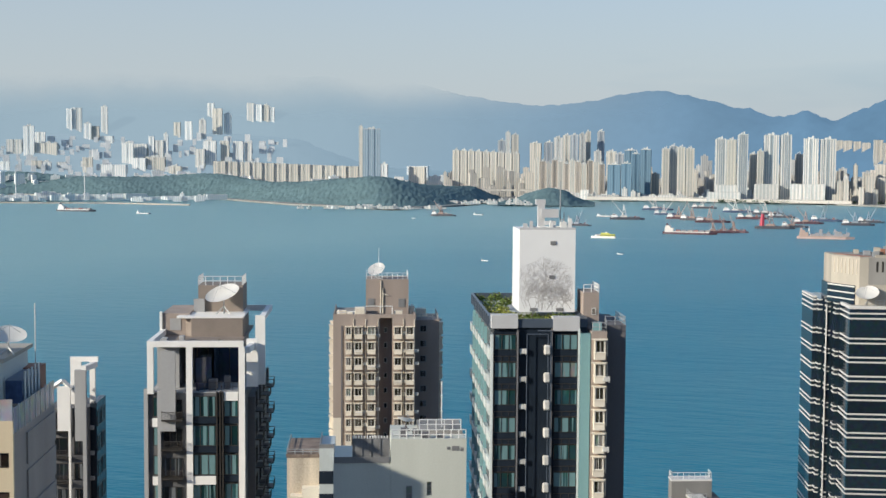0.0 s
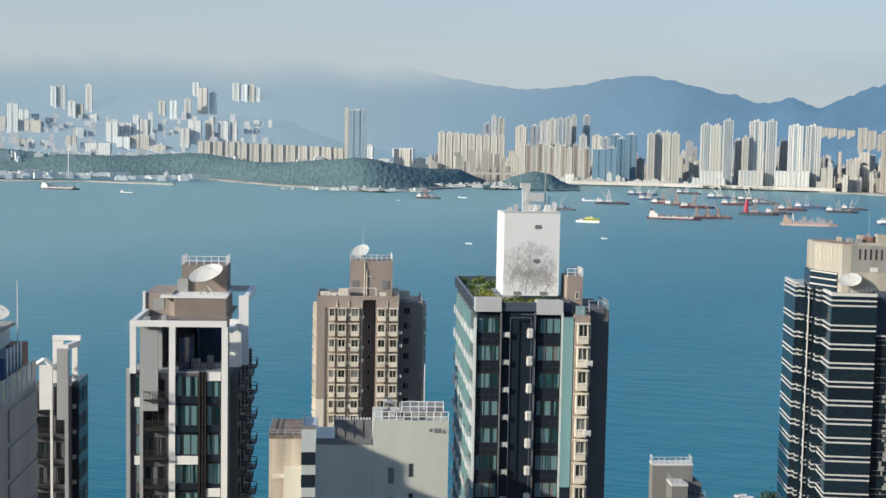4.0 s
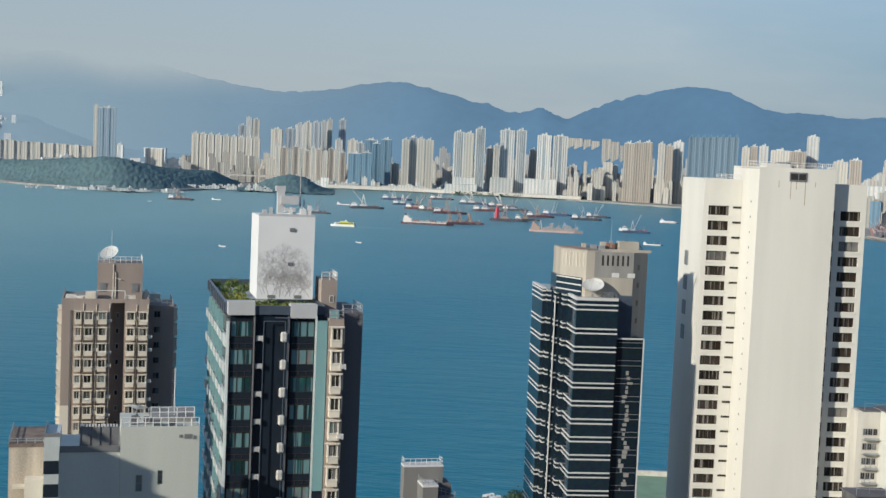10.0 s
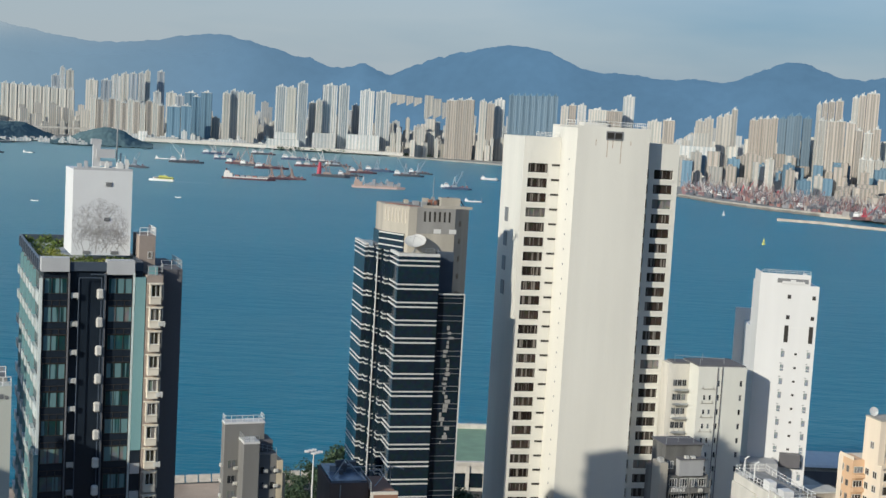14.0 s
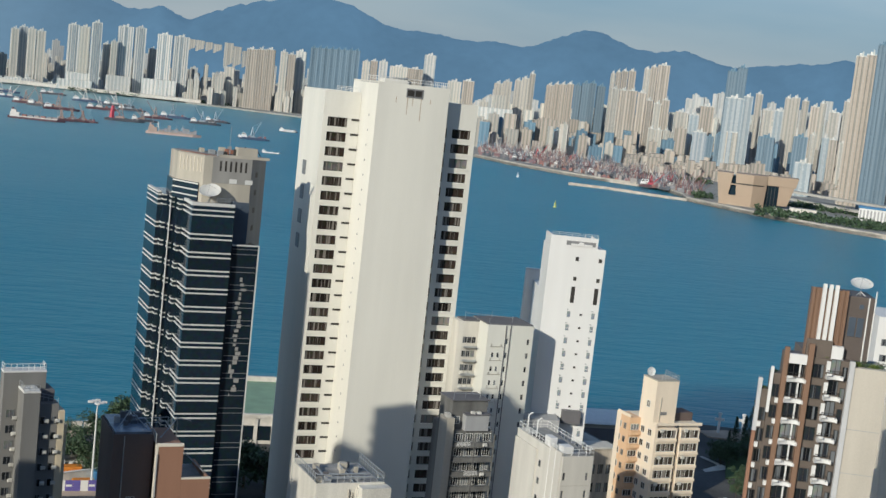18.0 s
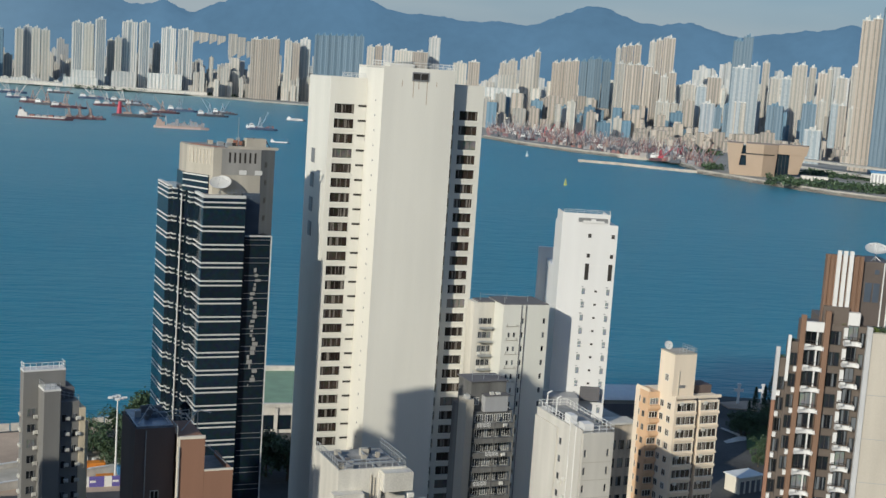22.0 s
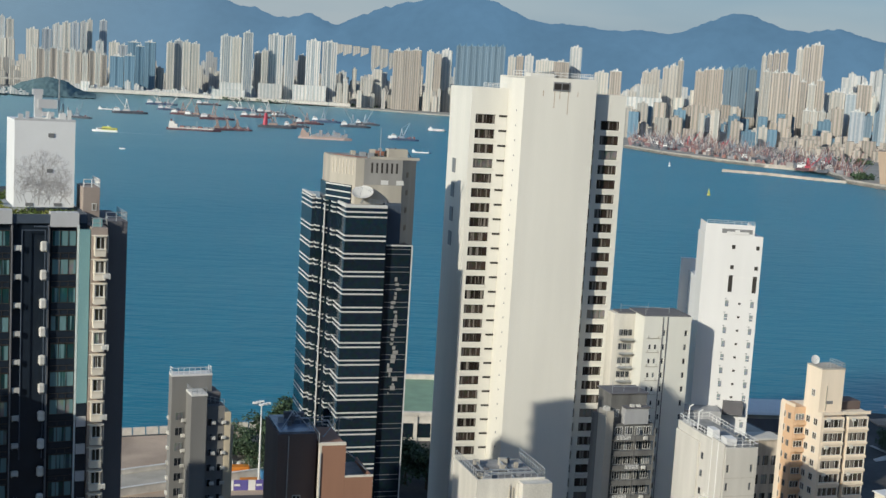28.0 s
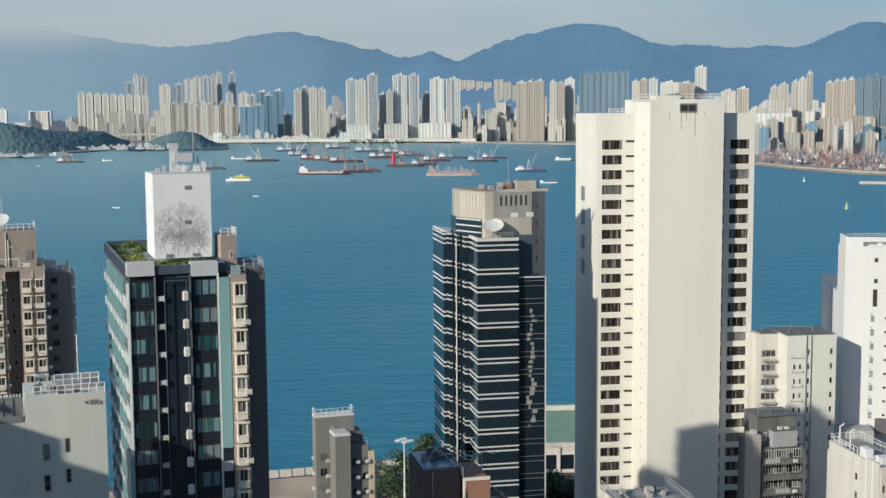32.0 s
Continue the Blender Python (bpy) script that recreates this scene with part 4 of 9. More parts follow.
part("beam", prism([(6.45, 0.56), (7.0, 0.56), (7.25, 3.98), (6.7, 3.98)], 83.3, 84.0), FRAMEW, et, "white roof beam")
part("flank_wing", boxes((6.42, 4.65, GROUND, 7.2, 26, 77.6)), CHAR, et)
part("terrace_glass", prism([(0.9, 1.4), (2.5, 2.6), (2.5, 8.0), (0.9, 8.0)], 78.9, 82.6), BLUETINT, et, "blue tinted glass enclosure on the terrace").visible_shadow = False
part("roof_deck", prism([(-3.72, 2.4), (2.9, 2.4), (2.9, 6.8), (5.7, 6.8), (5.7, 20), (-3.72, 20)], 83.75, 84.02), BROWNPLANT, et, "brown roof deck behind the frame")
part("back_glazing", boxes((0.0, 6.9, 78.9, 5.6, 7.1, 83.7)), BLUETINT, et, "blue tinted glazing behind the terrace")
for k in range(5):
    part("glazing_bar", shared(("glazing_bar",), lambda: boxes((0, 6.82, 78.9, 0.09, 6.89, 83.7))), DARKFRAME, et, "", pose(0.3 + k * 1.25, 0, 0))
part("side_glazing", boxes((2.85, 2.5, 78.9, 2.95, 6.7, 83.7)), BLUETINT, et)
part("beige_block", boxes((-4.25, 10.5, 78.8, -1.0, 19.5, 86.6)), TAUPE, et, "beige stair block beside the plant house")
part("block_window", boxes((-3.3, 10.44, 84.6, -2.0, 10.49, 86.0)), MIDGREY, et)
part("block_pilaster", boxes((-4.5, 10.3, 78.8, -4.2, 10.9, 86.8)), FRAMEW, et)
for q in ((3.3, 8.0, 78.9, 3.9, 8.7, 80.2), (-3.2, 3.0, 84.02, -2.5, 3.8, 84.7), (-1.5, 5.2, 84.02, -0.9, 6.0, 84.6)):
    part("deck_unit", bevelled(boxes(q), 0.05), MIDGREY, et)
part("terrace_floor", boxes((-4.2, 0.6, 78.8, 6.3, 26.8, 78.9)), MIDGREY, et)
part("roof_house", prism([(-0.6, 9), (5.4, 9), (5.4, 17), (-2.2, 17), (-2.2, 12)], 78.9, 86.2), BROWNPLANT, et, "brown plant house")
part("roof_edge", boxes((-2.3, 8.9, 86.2, 5.5, 17.2, 86.4)), FRAMEW, et)
part("plant_door", boxes((3.6, 8.92, 80.4, 4.6, 8.99, 82.2)), MIDGREY, et)
lc = part("lift_house", boxes((-0.4, 14, 86.4, 5.0, 19, 89.6)), BROWNPLANT, et)
railing("roof_railing", [(-0.4, 18.8, 89.6), (-0.4, 14.1, 89.6), (4.9, 14.1, 89.6), (4.9, 18.8, 89.6)], 1.1, 0.9, 0.045, RAILW, et, "white roof railing")
part("side_box", boxes((-0.9, 13.6, 86.4, 0.4, 14.0, 88.0)), MIDGREY, et)
for q in ((2.2, 2, 78.9, 3.2, 3, 80.1), (3.9, 2.5, 78.9, 4.6, 3.2, 80.4), (1.2, 3, 78.9, 1.8, 3.6, 79.7)):
    part("terrace_planter", bevelled(boxes(q), 0.08), DKTAUPE, et, "dark terrace planter")
railing("terrace_railing", [(0.6, 0.9, 78.9), (5.7, 0.9, 78.9)], 1.05, 0.6, 0.03, DARKFRAME, et, "")
EH = 3.3
for i in range(13):
    z = 75.4 - EH * i
    window(et, 2.6, 2.35, pose(0.62, 0.3, z + 0.75), DARKFRAME, TEALGLASS, 2)
    window(et, 1.55, 2.35, pose(4.15, 0.3, z + 0.75), DARKFRAME, TEALGLASS, 1)
    window(et, 0.75, 2.2, pose(-3.75, 0.3, z + 0.8), DARKFRAME, TEALGLASS, 0)
    part("floor_band", shared(("floor_band",), lambda: boxes((0, 0, 0, 5.2, 0.35, 0.72))), NAVY, et, "", pose(0.6, 0.28, z))
    b = part("balcony", shared(("railed_balcony",), lambda: balcony_mesh(2.3, 1.2)), DARKFRAME, et, "", pose(-2.7, 0.6, z + 0.4))
    window(et, 2.1, 2.1, pose(-2.6, 0.45, z + 0.6), DARKFRAME, DARKGLASS, 2)
    if i % 2 == 0:
        part("white_panel", shared(("white_panel", 0.8), lambda: boxes((0, 0, 0, 0.85, 0.3, 0.95))), FRAMEW, et, "", pose(-3.8, 0.15, z - 0.35))
    if i % 4 == 2:
        part("white_panel", shared(("white_panel", 2.6), lambda: boxes((0, 0, 0, 2.6, 0.3, 0.95))), FRAMEW, et, "", pose(0.62, 0.1, z - 0.3))
    if i % 4 == 0:
        part("white_panel", shared(("white_panel", 1.5), lambda: boxes((0, 0, 0, 1.55, 0.3, 0.95))), FRAMEW, et, "", pose(4.15, 0.1, z + 2.6))
    for y in (6.5, 11.5, 17, 23):
        part("balcony", shared(("flank_balcony",), lambda: balcony_mesh(2.6, 0.9)), DARKFRAME, et, "", pose(7.2, y - 1.2, z + 0.3, 0, 0, RIGHT))
        window(et, 2.0, 2.0, pose(7.28, y - 1, z + 0.7, 0, 0, RIGHT), DARKFRAME, DARKGLASS, 1)
    for y in (12, 20):
        part("balcony", shared(("flank_balcony",), lambda: balcony_mesh(2.6, 0.9)), DARKFRAME, et, "", pose(-4.3, y, z + 0.3, 0, 0, LEFT))
for u in (3.3, 3.65, 3.95):
    part("dark_fin", boxes((u, -0.05, GROUND, u + 0.14, 0.6, 79.0)), DARKFRAME, et)
part("grey_pier", boxes((-4.75, 0.3, GROUND, -4.3, 1.2, 79.3), (-3.2, -0.02, GROUND, -2.85, 0.6, 79.2)), MIDGREY, et)
etm = Matrix.Translation((-66.9, 132.02, 0)) @ pose(0, 0, 0, 0, 0, 19)
x_, y_, z_ = on(etm, 2.9, 12.0, 86.4)
dish("satellite_dish", x_, y_, -19, z_, 2.1, 27, -35, "large white satellite dish above the roof frame", 0.9)

gt = thing("apartment_tower", -90.36, 146.35, -19, "charcoal apartment tower with white portal frames at the roof", "apartment tower")
part("body", boxes((-3.2, 1.2, GROUND, 1.9, 9, 73.0)), CHAR, gt)
part("body", boxes((1.92, 2.6, GROUND, 2.75, 8.5, 73.4)), NAVY, gt, "dark flank wing")
part("grey_blade", boxes((0.55, 0.0, 69.0, 1.95, 0.6, 78.1)), MIDGREY, gt, "grey concrete blade")
part("grey_blade", boxes((1.5, 0.0, GROUND, 1.95, 0.6, 69.0)), MIDGREY, gt)
part("column", boxes((-0.85, 4.0, 73, 0.5, 4.5, 78.6)), FRAMEW, gt, "white concrete column")
part("column", boxes((1.6, 4.0, 73, 2.3, 4.5, 78.6)), FRAMEW, gt, "white concrete column")
part("beam", boxes((-0.85, 3.9, 78.6, 2.7, 4.55, 79.2)), FRAMEW, gt, "white roof beam")
part("beam", prism([(1.3, 0.3), (1.95, 0.3), (2.7, 3.88), (2.05, 3.88)], 77.9, 78.6), FRAMEW, gt, "white roof beam")
part("gable_panel", boxes((-1.64, 0.0, 70.3, -0.02, 0.4, 76.0), (-0.3, 0.0, GROUND, -0.02, 0.4, 70.28)), FRAMEW, gt, "white gable panel")
bm = bmesh.new()
for u0, u1, a_, b_ in ((-2.5, -1.0, 75.7, 76.75), (0.15, -1.0, 75.7, 76.75)):
    rod(bm, (u0, 0.2, a_), (u1, 0.2, b_), 0.3, 4)
    rod(bm, (u0, 0.2, a_), (u0, 3, a_), 0.28, 4)
part("gable", bm, FRAMEW, gt, "white gable frame")
for i in range(11):
    z = 69.8 - EH * i
    part("balcony", shared(("flank_balcony",), lambda: balcony_mesh(2.6, 0.9)), DARKFRAME, gt, "", pose(-3.0, 1.2, z + 0.2))
    window(gt, 2.2, 2.2, pose(-2.8, 1.1, z + 0.5), DARKFRAME, DARKGLASS, 1)
    window(gt, 1.2, 2.2, pose(0.15, 1.1, z + 0.5), DARKFRAME, DARKGLASS, 1)
    window(gt, 1.8, 2.0, pose(2.83, 3.2, z + 0.5, 0, 0, RIGHT), DARKFRAME, DARKGLASS, 1)
    window(gt, 1.8, 2.0, pose(2.83, 5.8, z + 0.5, 0, 0, RIGHT), DARKFRAME, DARKGLASS, 1)
    part("white_ledge", shared(("gt_ledge",), lambda: boxes((0, 0, 0, 0.5, 0.4, 0.5))), MIDGREY, gt, "", pose(1.95, 2.1, z + 0.2))

# ---- nearest cream and brown block at the frame's edge, with a glazed terrace ----
YELLOWISH = mat("yellow_cream_render", (0.62, 0.52, 0.36), 0.8, vary=0.06, scale=0.4, streak=True, bump=0.04)
BROWNWALL = mat("brown_grey_render", (0.40, 0.33, 0.28), 0.85, vary=0.1, scale=0.3, streak=True, bump=0.05)
BRICKRED = mat("brick_red_box", (0.36, 0.17, 0.11), 0.8, vary=0.15, scale=1.0)
CLEAR = glass("balustrade_glass", (0.42, 0.48, 0.52), 0.1, 0.1)
BLUETILE = mat("blue_glazed_panel", (0.06, 0.10, 0.20), 0.3, vary=0.3, scale=2.0)
ft = thing("apartment_block", -53.14, 78.74, -19, "cream fronted block with brown flank and glazed roof terrace", "apartment block")
part("body", boxes((-12, 0.35, GROUND, -0.03, 12.2, 85.8)), BROWNWALL, ft)
part("front_wall", skin(-12, 0, GROUND, 86.75, [(-3.2, -0.3)], [(83.4 - 2.75 * i, 84.5 - 2.75 * i) for i in range(12)], 0.33), YELLOWISH, ft)
for i in range(12):
    window(ft, 2.85, 1.08, pose(-3.18, 0.2, 83.41 - 2.75 * i), DARKFRAME, BROWNGLASS, 2)
for i in range(8):
    part("flank_panel", boxes((-0.02, 3.6, 82.9 - 2.75 * i, 0.10, 12, 85.2 - 2.75 * i)), BROWNWALL, ft, "raised brown panel on the flank")
part("louvre_wall", boxes(*[(-3, -0.02 + 0.03, 86.85 + k * 0.13, -0.9, 0.1, 86.93 + k * 0.13) for k in range(10)]), WHITEFRAME, ft, "white louvred panel")
part("balustrade", boxes((-0.85, 0.02, 86.75, -0.03, 0.08, 88.25), (-0.06, 0.1, 85.8, 0.0, 12, 87.6)), CLEAR, ft, "pale glass balustrade")
for k in range(8):
    part("balustrade_post", shared(("balustrade_post",), lambda: boxes((-0.03, 0.1, 85.8, 0.03, 0.18, 87.7))), RAILW, ft, "", pose(0, k * 1.5, 0))
part("penthouse", boxes((-9, 4.0, 86.75, -2.0, 12, 90.2)), WHITE, ft)
part("blue_wall", boxes((-2.0, 5.2, 87.0, -0.7, 10.5, 88.7)), BLUETILE, ft, "blue glazed screen wall")
part("blue_fin", boxes(*[(-1.95, 5.1, 87 + 0, -1.9, 5.2, 89), *[(-0.68, 5.6 + k * 1.0, 87, -0.6, 6.05 + k * 1.0, 89.3) for k in range(5)]]), WHITEFRAME, ft)
part("brick_box", boxes((-2.2, 10.6, 85.8, -0.85, 13, 88.8)), BRICKRED, ft, "red brick tank house")
part("roof_slab", boxes((-9, 3.9, 90.2, -1.6, 12, 90.5)), OLDBEIGE, ft)
ftm = Matrix.Translation((-53.14, 78.74, 0)) @ pose(0, 0, 0, 0, 0, 19)
x_, y_, z_ = on(ftm, -1.9, 6.2, 90.5)
dish("satellite_dish", x_, y_, -19, z_, 1.3, 22, 30, "white satellite dish on the cream block", 0.5)
x_, y_, z_ = on(ftm, -0.9, 10.0, 90.2)
ant = thing("roof_antenna", x_, y_, 0, "thin white whip antenna on the roof", "antenna", z=z_ - 3.2)
part("whip", rods([((0, 0, 0), (0, 0, 4.8)), ((0, 0, 4.8), (0, 0, 6.9))], 0.05, 5), RAILW, ant)

# ---- pale grey-green block with roof railings ----
PALEGREEN = mat("pale_grey_green_render", (0.565, 0.58, 0.515), 0.85, vary=0.07, scale=0.2, grime=0.05, streak=True, bump=0.05)
MESHGREY = mat("grey_screen", (0.20, 0.20, 0.20), 0.6, vary=0.2, scale=1.0)
HBG = -12.4
hb = thing("apartment_block", -39.56, 121.73, -19, "pale grey-green rendered block with railed roof and grey screen", "apartment block")
hw = [(3.55, 4.05)]
part("wall", skin(0, 7.45, HBG, 77.4, hw, [(71.9 - 3 * i, 73.3 - 3 * i) for i in range(4)], 0.3), PALEGREEN, hb)
part("body", boxes((0.02, 0.31, HBG, 7.4, 8, 77.35)), PALEGREEN, hb)
part("low_wing", boxes((-5.65, 0.1, HBG, -0.02, 8, 75.2)), PALEGREEN, hb)
for i in range(4):
    window(hb, 0.48, 1.38, pose(3.56, 0.2, 71.9 - 3 * i), GREYFRAME, DARKGLASS, 0, 2)
    window(hb, 0.6, 1.6, pose(1.5, -0.06, 71.3 - 3 * i), GREYFRAME, DARKGLASS, 0, 1)
part("screen", boxes((-3.8, 0.3, 75.2, -0.15, 0.5, 77.6)), MESHGREY, hb, "grey mesh screen")
part("screen_cap", boxes(*[(-3.8 + k * 0.28, 0.2, 77.6, -3.66 + k * 0.28, 0.6, 77.8) for k in range(13)]), RAILW, hb)
part("screen_post", boxes(*[(-3.8 + k * 0.9, 0.22, 75.2, -3.72 + k * 0.9, 0.3, 77.6) for k in range(5)]), GREYFRAME, hb)
part("dark_band", boxes((-5.6, 0.02, 75.2, -0.15, 0.1, 75.8)), GREYFRAME, hb)
part("parapet", boxes((0, 0, 77.4, 7.45, 0.2, 77.6)), PALEGREEN, hb)
railing("roof_railing", [(0.1, 0.1, 77.5), (7.4, 0.1, 77.5)], 0.95, 0.75, 0.05, RAILW, hb, "white roof railing")
railing("roof_railing", [(2.9, 3.0, 77.9), (7.1, 3.0, 77.9)], 1.0, 0.9, 0.05, RAILW, hb, "white roof railing")
part("roof_slab", boxes((2.8, 2.8, 77.4, 7.2, 8, 77.9)), ROOFG, hb)
part("wall_sign", boxes((5.5, -0.05, 76.5, 5.8, 0, 76.8), (6.0, -0.05, 76.4, 6.7, 0, 76.85), (6.85, -0.05, 76.35, 7.1, 0, 76.7)), GREYFRAME, hb, "small grey plates on the wall")
part("mast", rods([((5.2, 4, 77.9), (5.2, 4, 82.6))], 0.06, 5), RAILW, hb)
# old dish on the roof, seen from behind
hbm = Matrix.Translation((-39.56, 121.73, 0)) @ pose(0, 0, 0, 0, 0, 19)
x_, y_, z_ = on(hbm, 1.6, 5.0, 77.35)
hd = dish("satellite_dish", x_, y_, -19, z_, 0.95, 18, 150, "weathered brown-grey satellite dish on the block's roof", 0.5)
hd.children[0].data.materials[0] = DKTAUPE
for q in ((2.2, 2.2, 77.35, 2.7, 3, 78.0), (3.1, 1.2, 77.35, 3.9, 1.9, 77.9), (4.6, 1.0, 77.35, 5.2, 1.6, 77.8), (1.0, 2, 77.35, 1.5, 2.6, 78.2)):
    part("roof_box", boxes(q), DKTAUPE, hb)

bw = thing("apartment_block", *on(hbm, -7.1, 2.2, 0)[:2], -19, "narrow block striped in white and dark navy bands", "apartment block")
part("core", boxes((0, 0, HBG, 1.45, 6, 76.2)), BALC, bw)
for i in range(6):
    part("dark_band", boxes((-0.04, -0.04, 72.6 - i * 2.3, 1.45, 0, 73.9 - i * 2.3)), NAVY, bw)
part("roof_rim", boxes((0, 0, 76.2, 1.45, 0.15, 76.6), (0, 0.15, 76.2, 0.12, 6, 76.6)), GREYFRAME, bw)
STAINEDROOF = mat("stained_roof", (0.22, 0.17, 0.14), 0.9, vary=0.4, scale=0.6, grime=0.2)
OLDCREAM = mat("stained_cream_render", (0.58, 0.50, 0.40), 0.85, vary=0.25, scale=0.5, grime=0.2, streak=True, bump=0.08)
tb = thing("apartment_block", *on(hbm, -10.6, 6.5, 0)[:2], -19, "stained cream block with a rusty flat roof", "apartment block")
part("wall", boxes((0, 0, HBG, 3.4, 8, 74.3)), OLDCREAM, tb)
part("rust_roof", boxes((-0.05, -0.05, 74.3, 3.45, 8, 74.65)), STAINEDROOF, tb, "rust-stained roof edge")
railing("roof_rail", [(0, 7.8, 74.65), (0, 0.1, 74.65), (3.3, 0.1, 74.65)], 0.5, 0.9, 0.04, STEEL, tb, "")
part("ledge", boxes((0.4, -1.2, 70.4, 1.9, -0.02, 70.6), (1.6, -1.5, HBG, 3.4, -0.02, 71.4)), CREAMY, tb)

# ---- small grey tower with stacked air conditioners ----
CREAMEDGE = mat("cream_edge", (0.62, 0.53, 0.38), 0.8, vary=0.08, scale=0.4)
JGREY = mat("dark_grey_render", (0.21, 0.205, 0.195), 0.85, vary=0.12, scale=0.3, streak=True)
jt = thing("apartment_block", -19.4, 228.8, -19, "slim grey apartment block with rows of air conditioners", "apartment block")
part("lift_tower", boxes((-2.6, 4, GROUND, 4.6, 6.5, 48.6)), JGREY, jt)
part("front_shaft", boxes((0, 0, GROUND, 2.8, 4, 46.0)), JGREY, jt, "blank grey shaft")
part("shaft_cap", boxes((-0.05, -0.05, 45.9, 2.85, 4, 46.25)), RAILW, jt)
part("tower_cap", boxes((-2.65, 3.95, 48.6, 4.65, 6.5, 48.9)), RAILW, jt)
part("right_wing", boxes((2.85, 1.2, GROUND, 6.4, 10, 43.6)), JGREY, jt)
part("cream_edge", boxes((6.42, 1.0, GROUND, 7.5, 10, 42.4), (7.5, 1.6, GROUND, 8.2, 10, 39.6)), CREAMEDGE, jt, "cream side strip")
part("roof_shed", boxes((3.2, 3, 43.6, 6.0, 8, 45.6)), DKTAUPE, jt)
railing("roof_railing", [(-2.5, 6.3, 48.9), (-2.5, 4.1, 48.9), (4.5, 4.1, 48.9), (4.5, 6.3, 48.9)], 1.2, 1.0, 0.05, RAILW, jt, "")
railing("roof_railing", [(0.1, 3.9, 46.2), (0.1, 0.1, 46.2), (2.7, 0.1, 46.2), (2.9, 1.4, 44.5), (6.3, 1.4, 43.6)], 1.1, 0.9, 0.045, STEEL, jt, "")
for i in range(12):
    z = 40.6 - 2.8 * i
    window(jt, 1.4, 1.5, pose(-1.9, 3.9, z), GREYFRAME, DARKGLASS, 1)
    aircon(jt, pose(-0.9, 3.7, z - 0.2))
    for u in (3.3, 5.2):
        window(jt, 0.9, 1.4, pose(u, 1.1, z - 0.6), GREYFRAME, DARKGLASS, 0)
        aircon(jt, pose(u + 0.6, 1.0, z - 0.2))
    aircon(jt, pose(-2.6, 5.9, z, 0, 0, LEFT))

# ---- brown and terracotta blocks in front of the office tower ----
TERRA = mat("terracotta_render", (0.29, 0.155, 0.10), 0.8, vary=0.1, scale=0.3, streak=True, bump=0.06)
SALMON = mat("salmon_band", (0.56, 0.34, 0.24), 0.8, vary=0.1, scale=0.4)
DKBROWN = mat("dark_brown_render", (0.12, 0.09, 0.08), 0.8, vary=0.15, scale=0.3, streak=True, bump=0.06)
kt = thing("apartment_block", 2.83, 169.98, -12, "terracotta rendered block stepped beside a dark brown wing", "apartment block")
part("tall_wall", boxes((0, 0, GROUND, 3.3, 9, 55.0)), TERRA, kt)
part("low_wall", boxes((3.32, 0, GROUND, 7.2, 0.4, 50.5), (6.9, 0.4, GROUND, 7.2, 9, 50.5)), TERRA, kt)
part("low_roof", boxes((3.32, 0.4, GROUND, 6.9, 9, 49.8)), ROOFG, kt)
part("white_edge", boxes((-0.35, -0.05, GROUND, -0.02, 0.4, 55.3), (-0.02, -0.05, 55.0, 3.3, 0.4, 55.35), (3.32, -0.03, 50.5, 7.25, 0.4, 50.7)), CREAMY, kt)
part("brown_wing", boxes((-5.6, 1.6, GROUND, -0.4, 11, 56.2)), DKBROWN, kt, "dark brown rear wing")
part("roof_glass", boxes((-5.4, 1.8, 56.2, -0.6, 10.5, 56.5)), mat("wet_roof", (0.16, 0.19, 0.24), 0.25, vary=0.4, scale=0.5), kt, "shiny blue-grey roof sheet")
rnd = random.Random(29)
for k in range(14):
    u, y, w_, h_ = rnd.uniform(-5.0, -1.6), rnd.uniform(4, 9.5), rnd.uniform(0.4, 1.2), rnd.uniform(0.3, 1.1)
    part("roof_clutter", boxes((u, y, 56.5, u + w_, y + w_ * 0.8, 56.5 + h_)), (SLATE, DKTAUPE, MIDGREY)[k % 3], kt)
railing("roof_railing", [(-0.3, 0.4, 55.3), (-0.3, 8, 55.3), (3, 8.6, 55.3)], 1.3, 1.0, 0.05, STEEL, kt, "")
part("roof_frame", rods([((-5, 3, 56.5), (-3, 5, 58.6)), ((-3, 5, 58.6), (-1, 3, 56.5))], 0.07, 5), STEEL, kt)
part("roof_frame", rods([((1, 4, 55), (3.6, 6, 57.2)), ((3.6, 6, 57.2), (5.0, 4.5, 57.2)), ((3.6, 6, 57.2), (3.6, 6, 50))], 0.07, 5), STEEL, kt)
part("stay_rod", rods([((3.3, 5, 54), (6.6, 1.5, 51))], 0.07, 5), STEEL, kt)
part("drain_pipe", rods([((-4.2, 1.5, 20), (-4.2, 1.5, 56)), ((-0.15, -0.15, 20), (-0.15, -0.15, 54))], 0.08, 6), MIDGREY, kt)
for i in range(7):
    aircon(kt, pose(-4.9, 1.5, 46 - i * 3))
    window(kt, 1.1, 1.3, pose(-3.4, 1.5, 46.5 - i * 3), GREYFRAME, DARKGLASS, 1)
    part("tile_band", boxes((0, -0.03, 44.2 - i * 3, 7.2, -0.004, 44.6 - i * 3)), SALMON, kt)

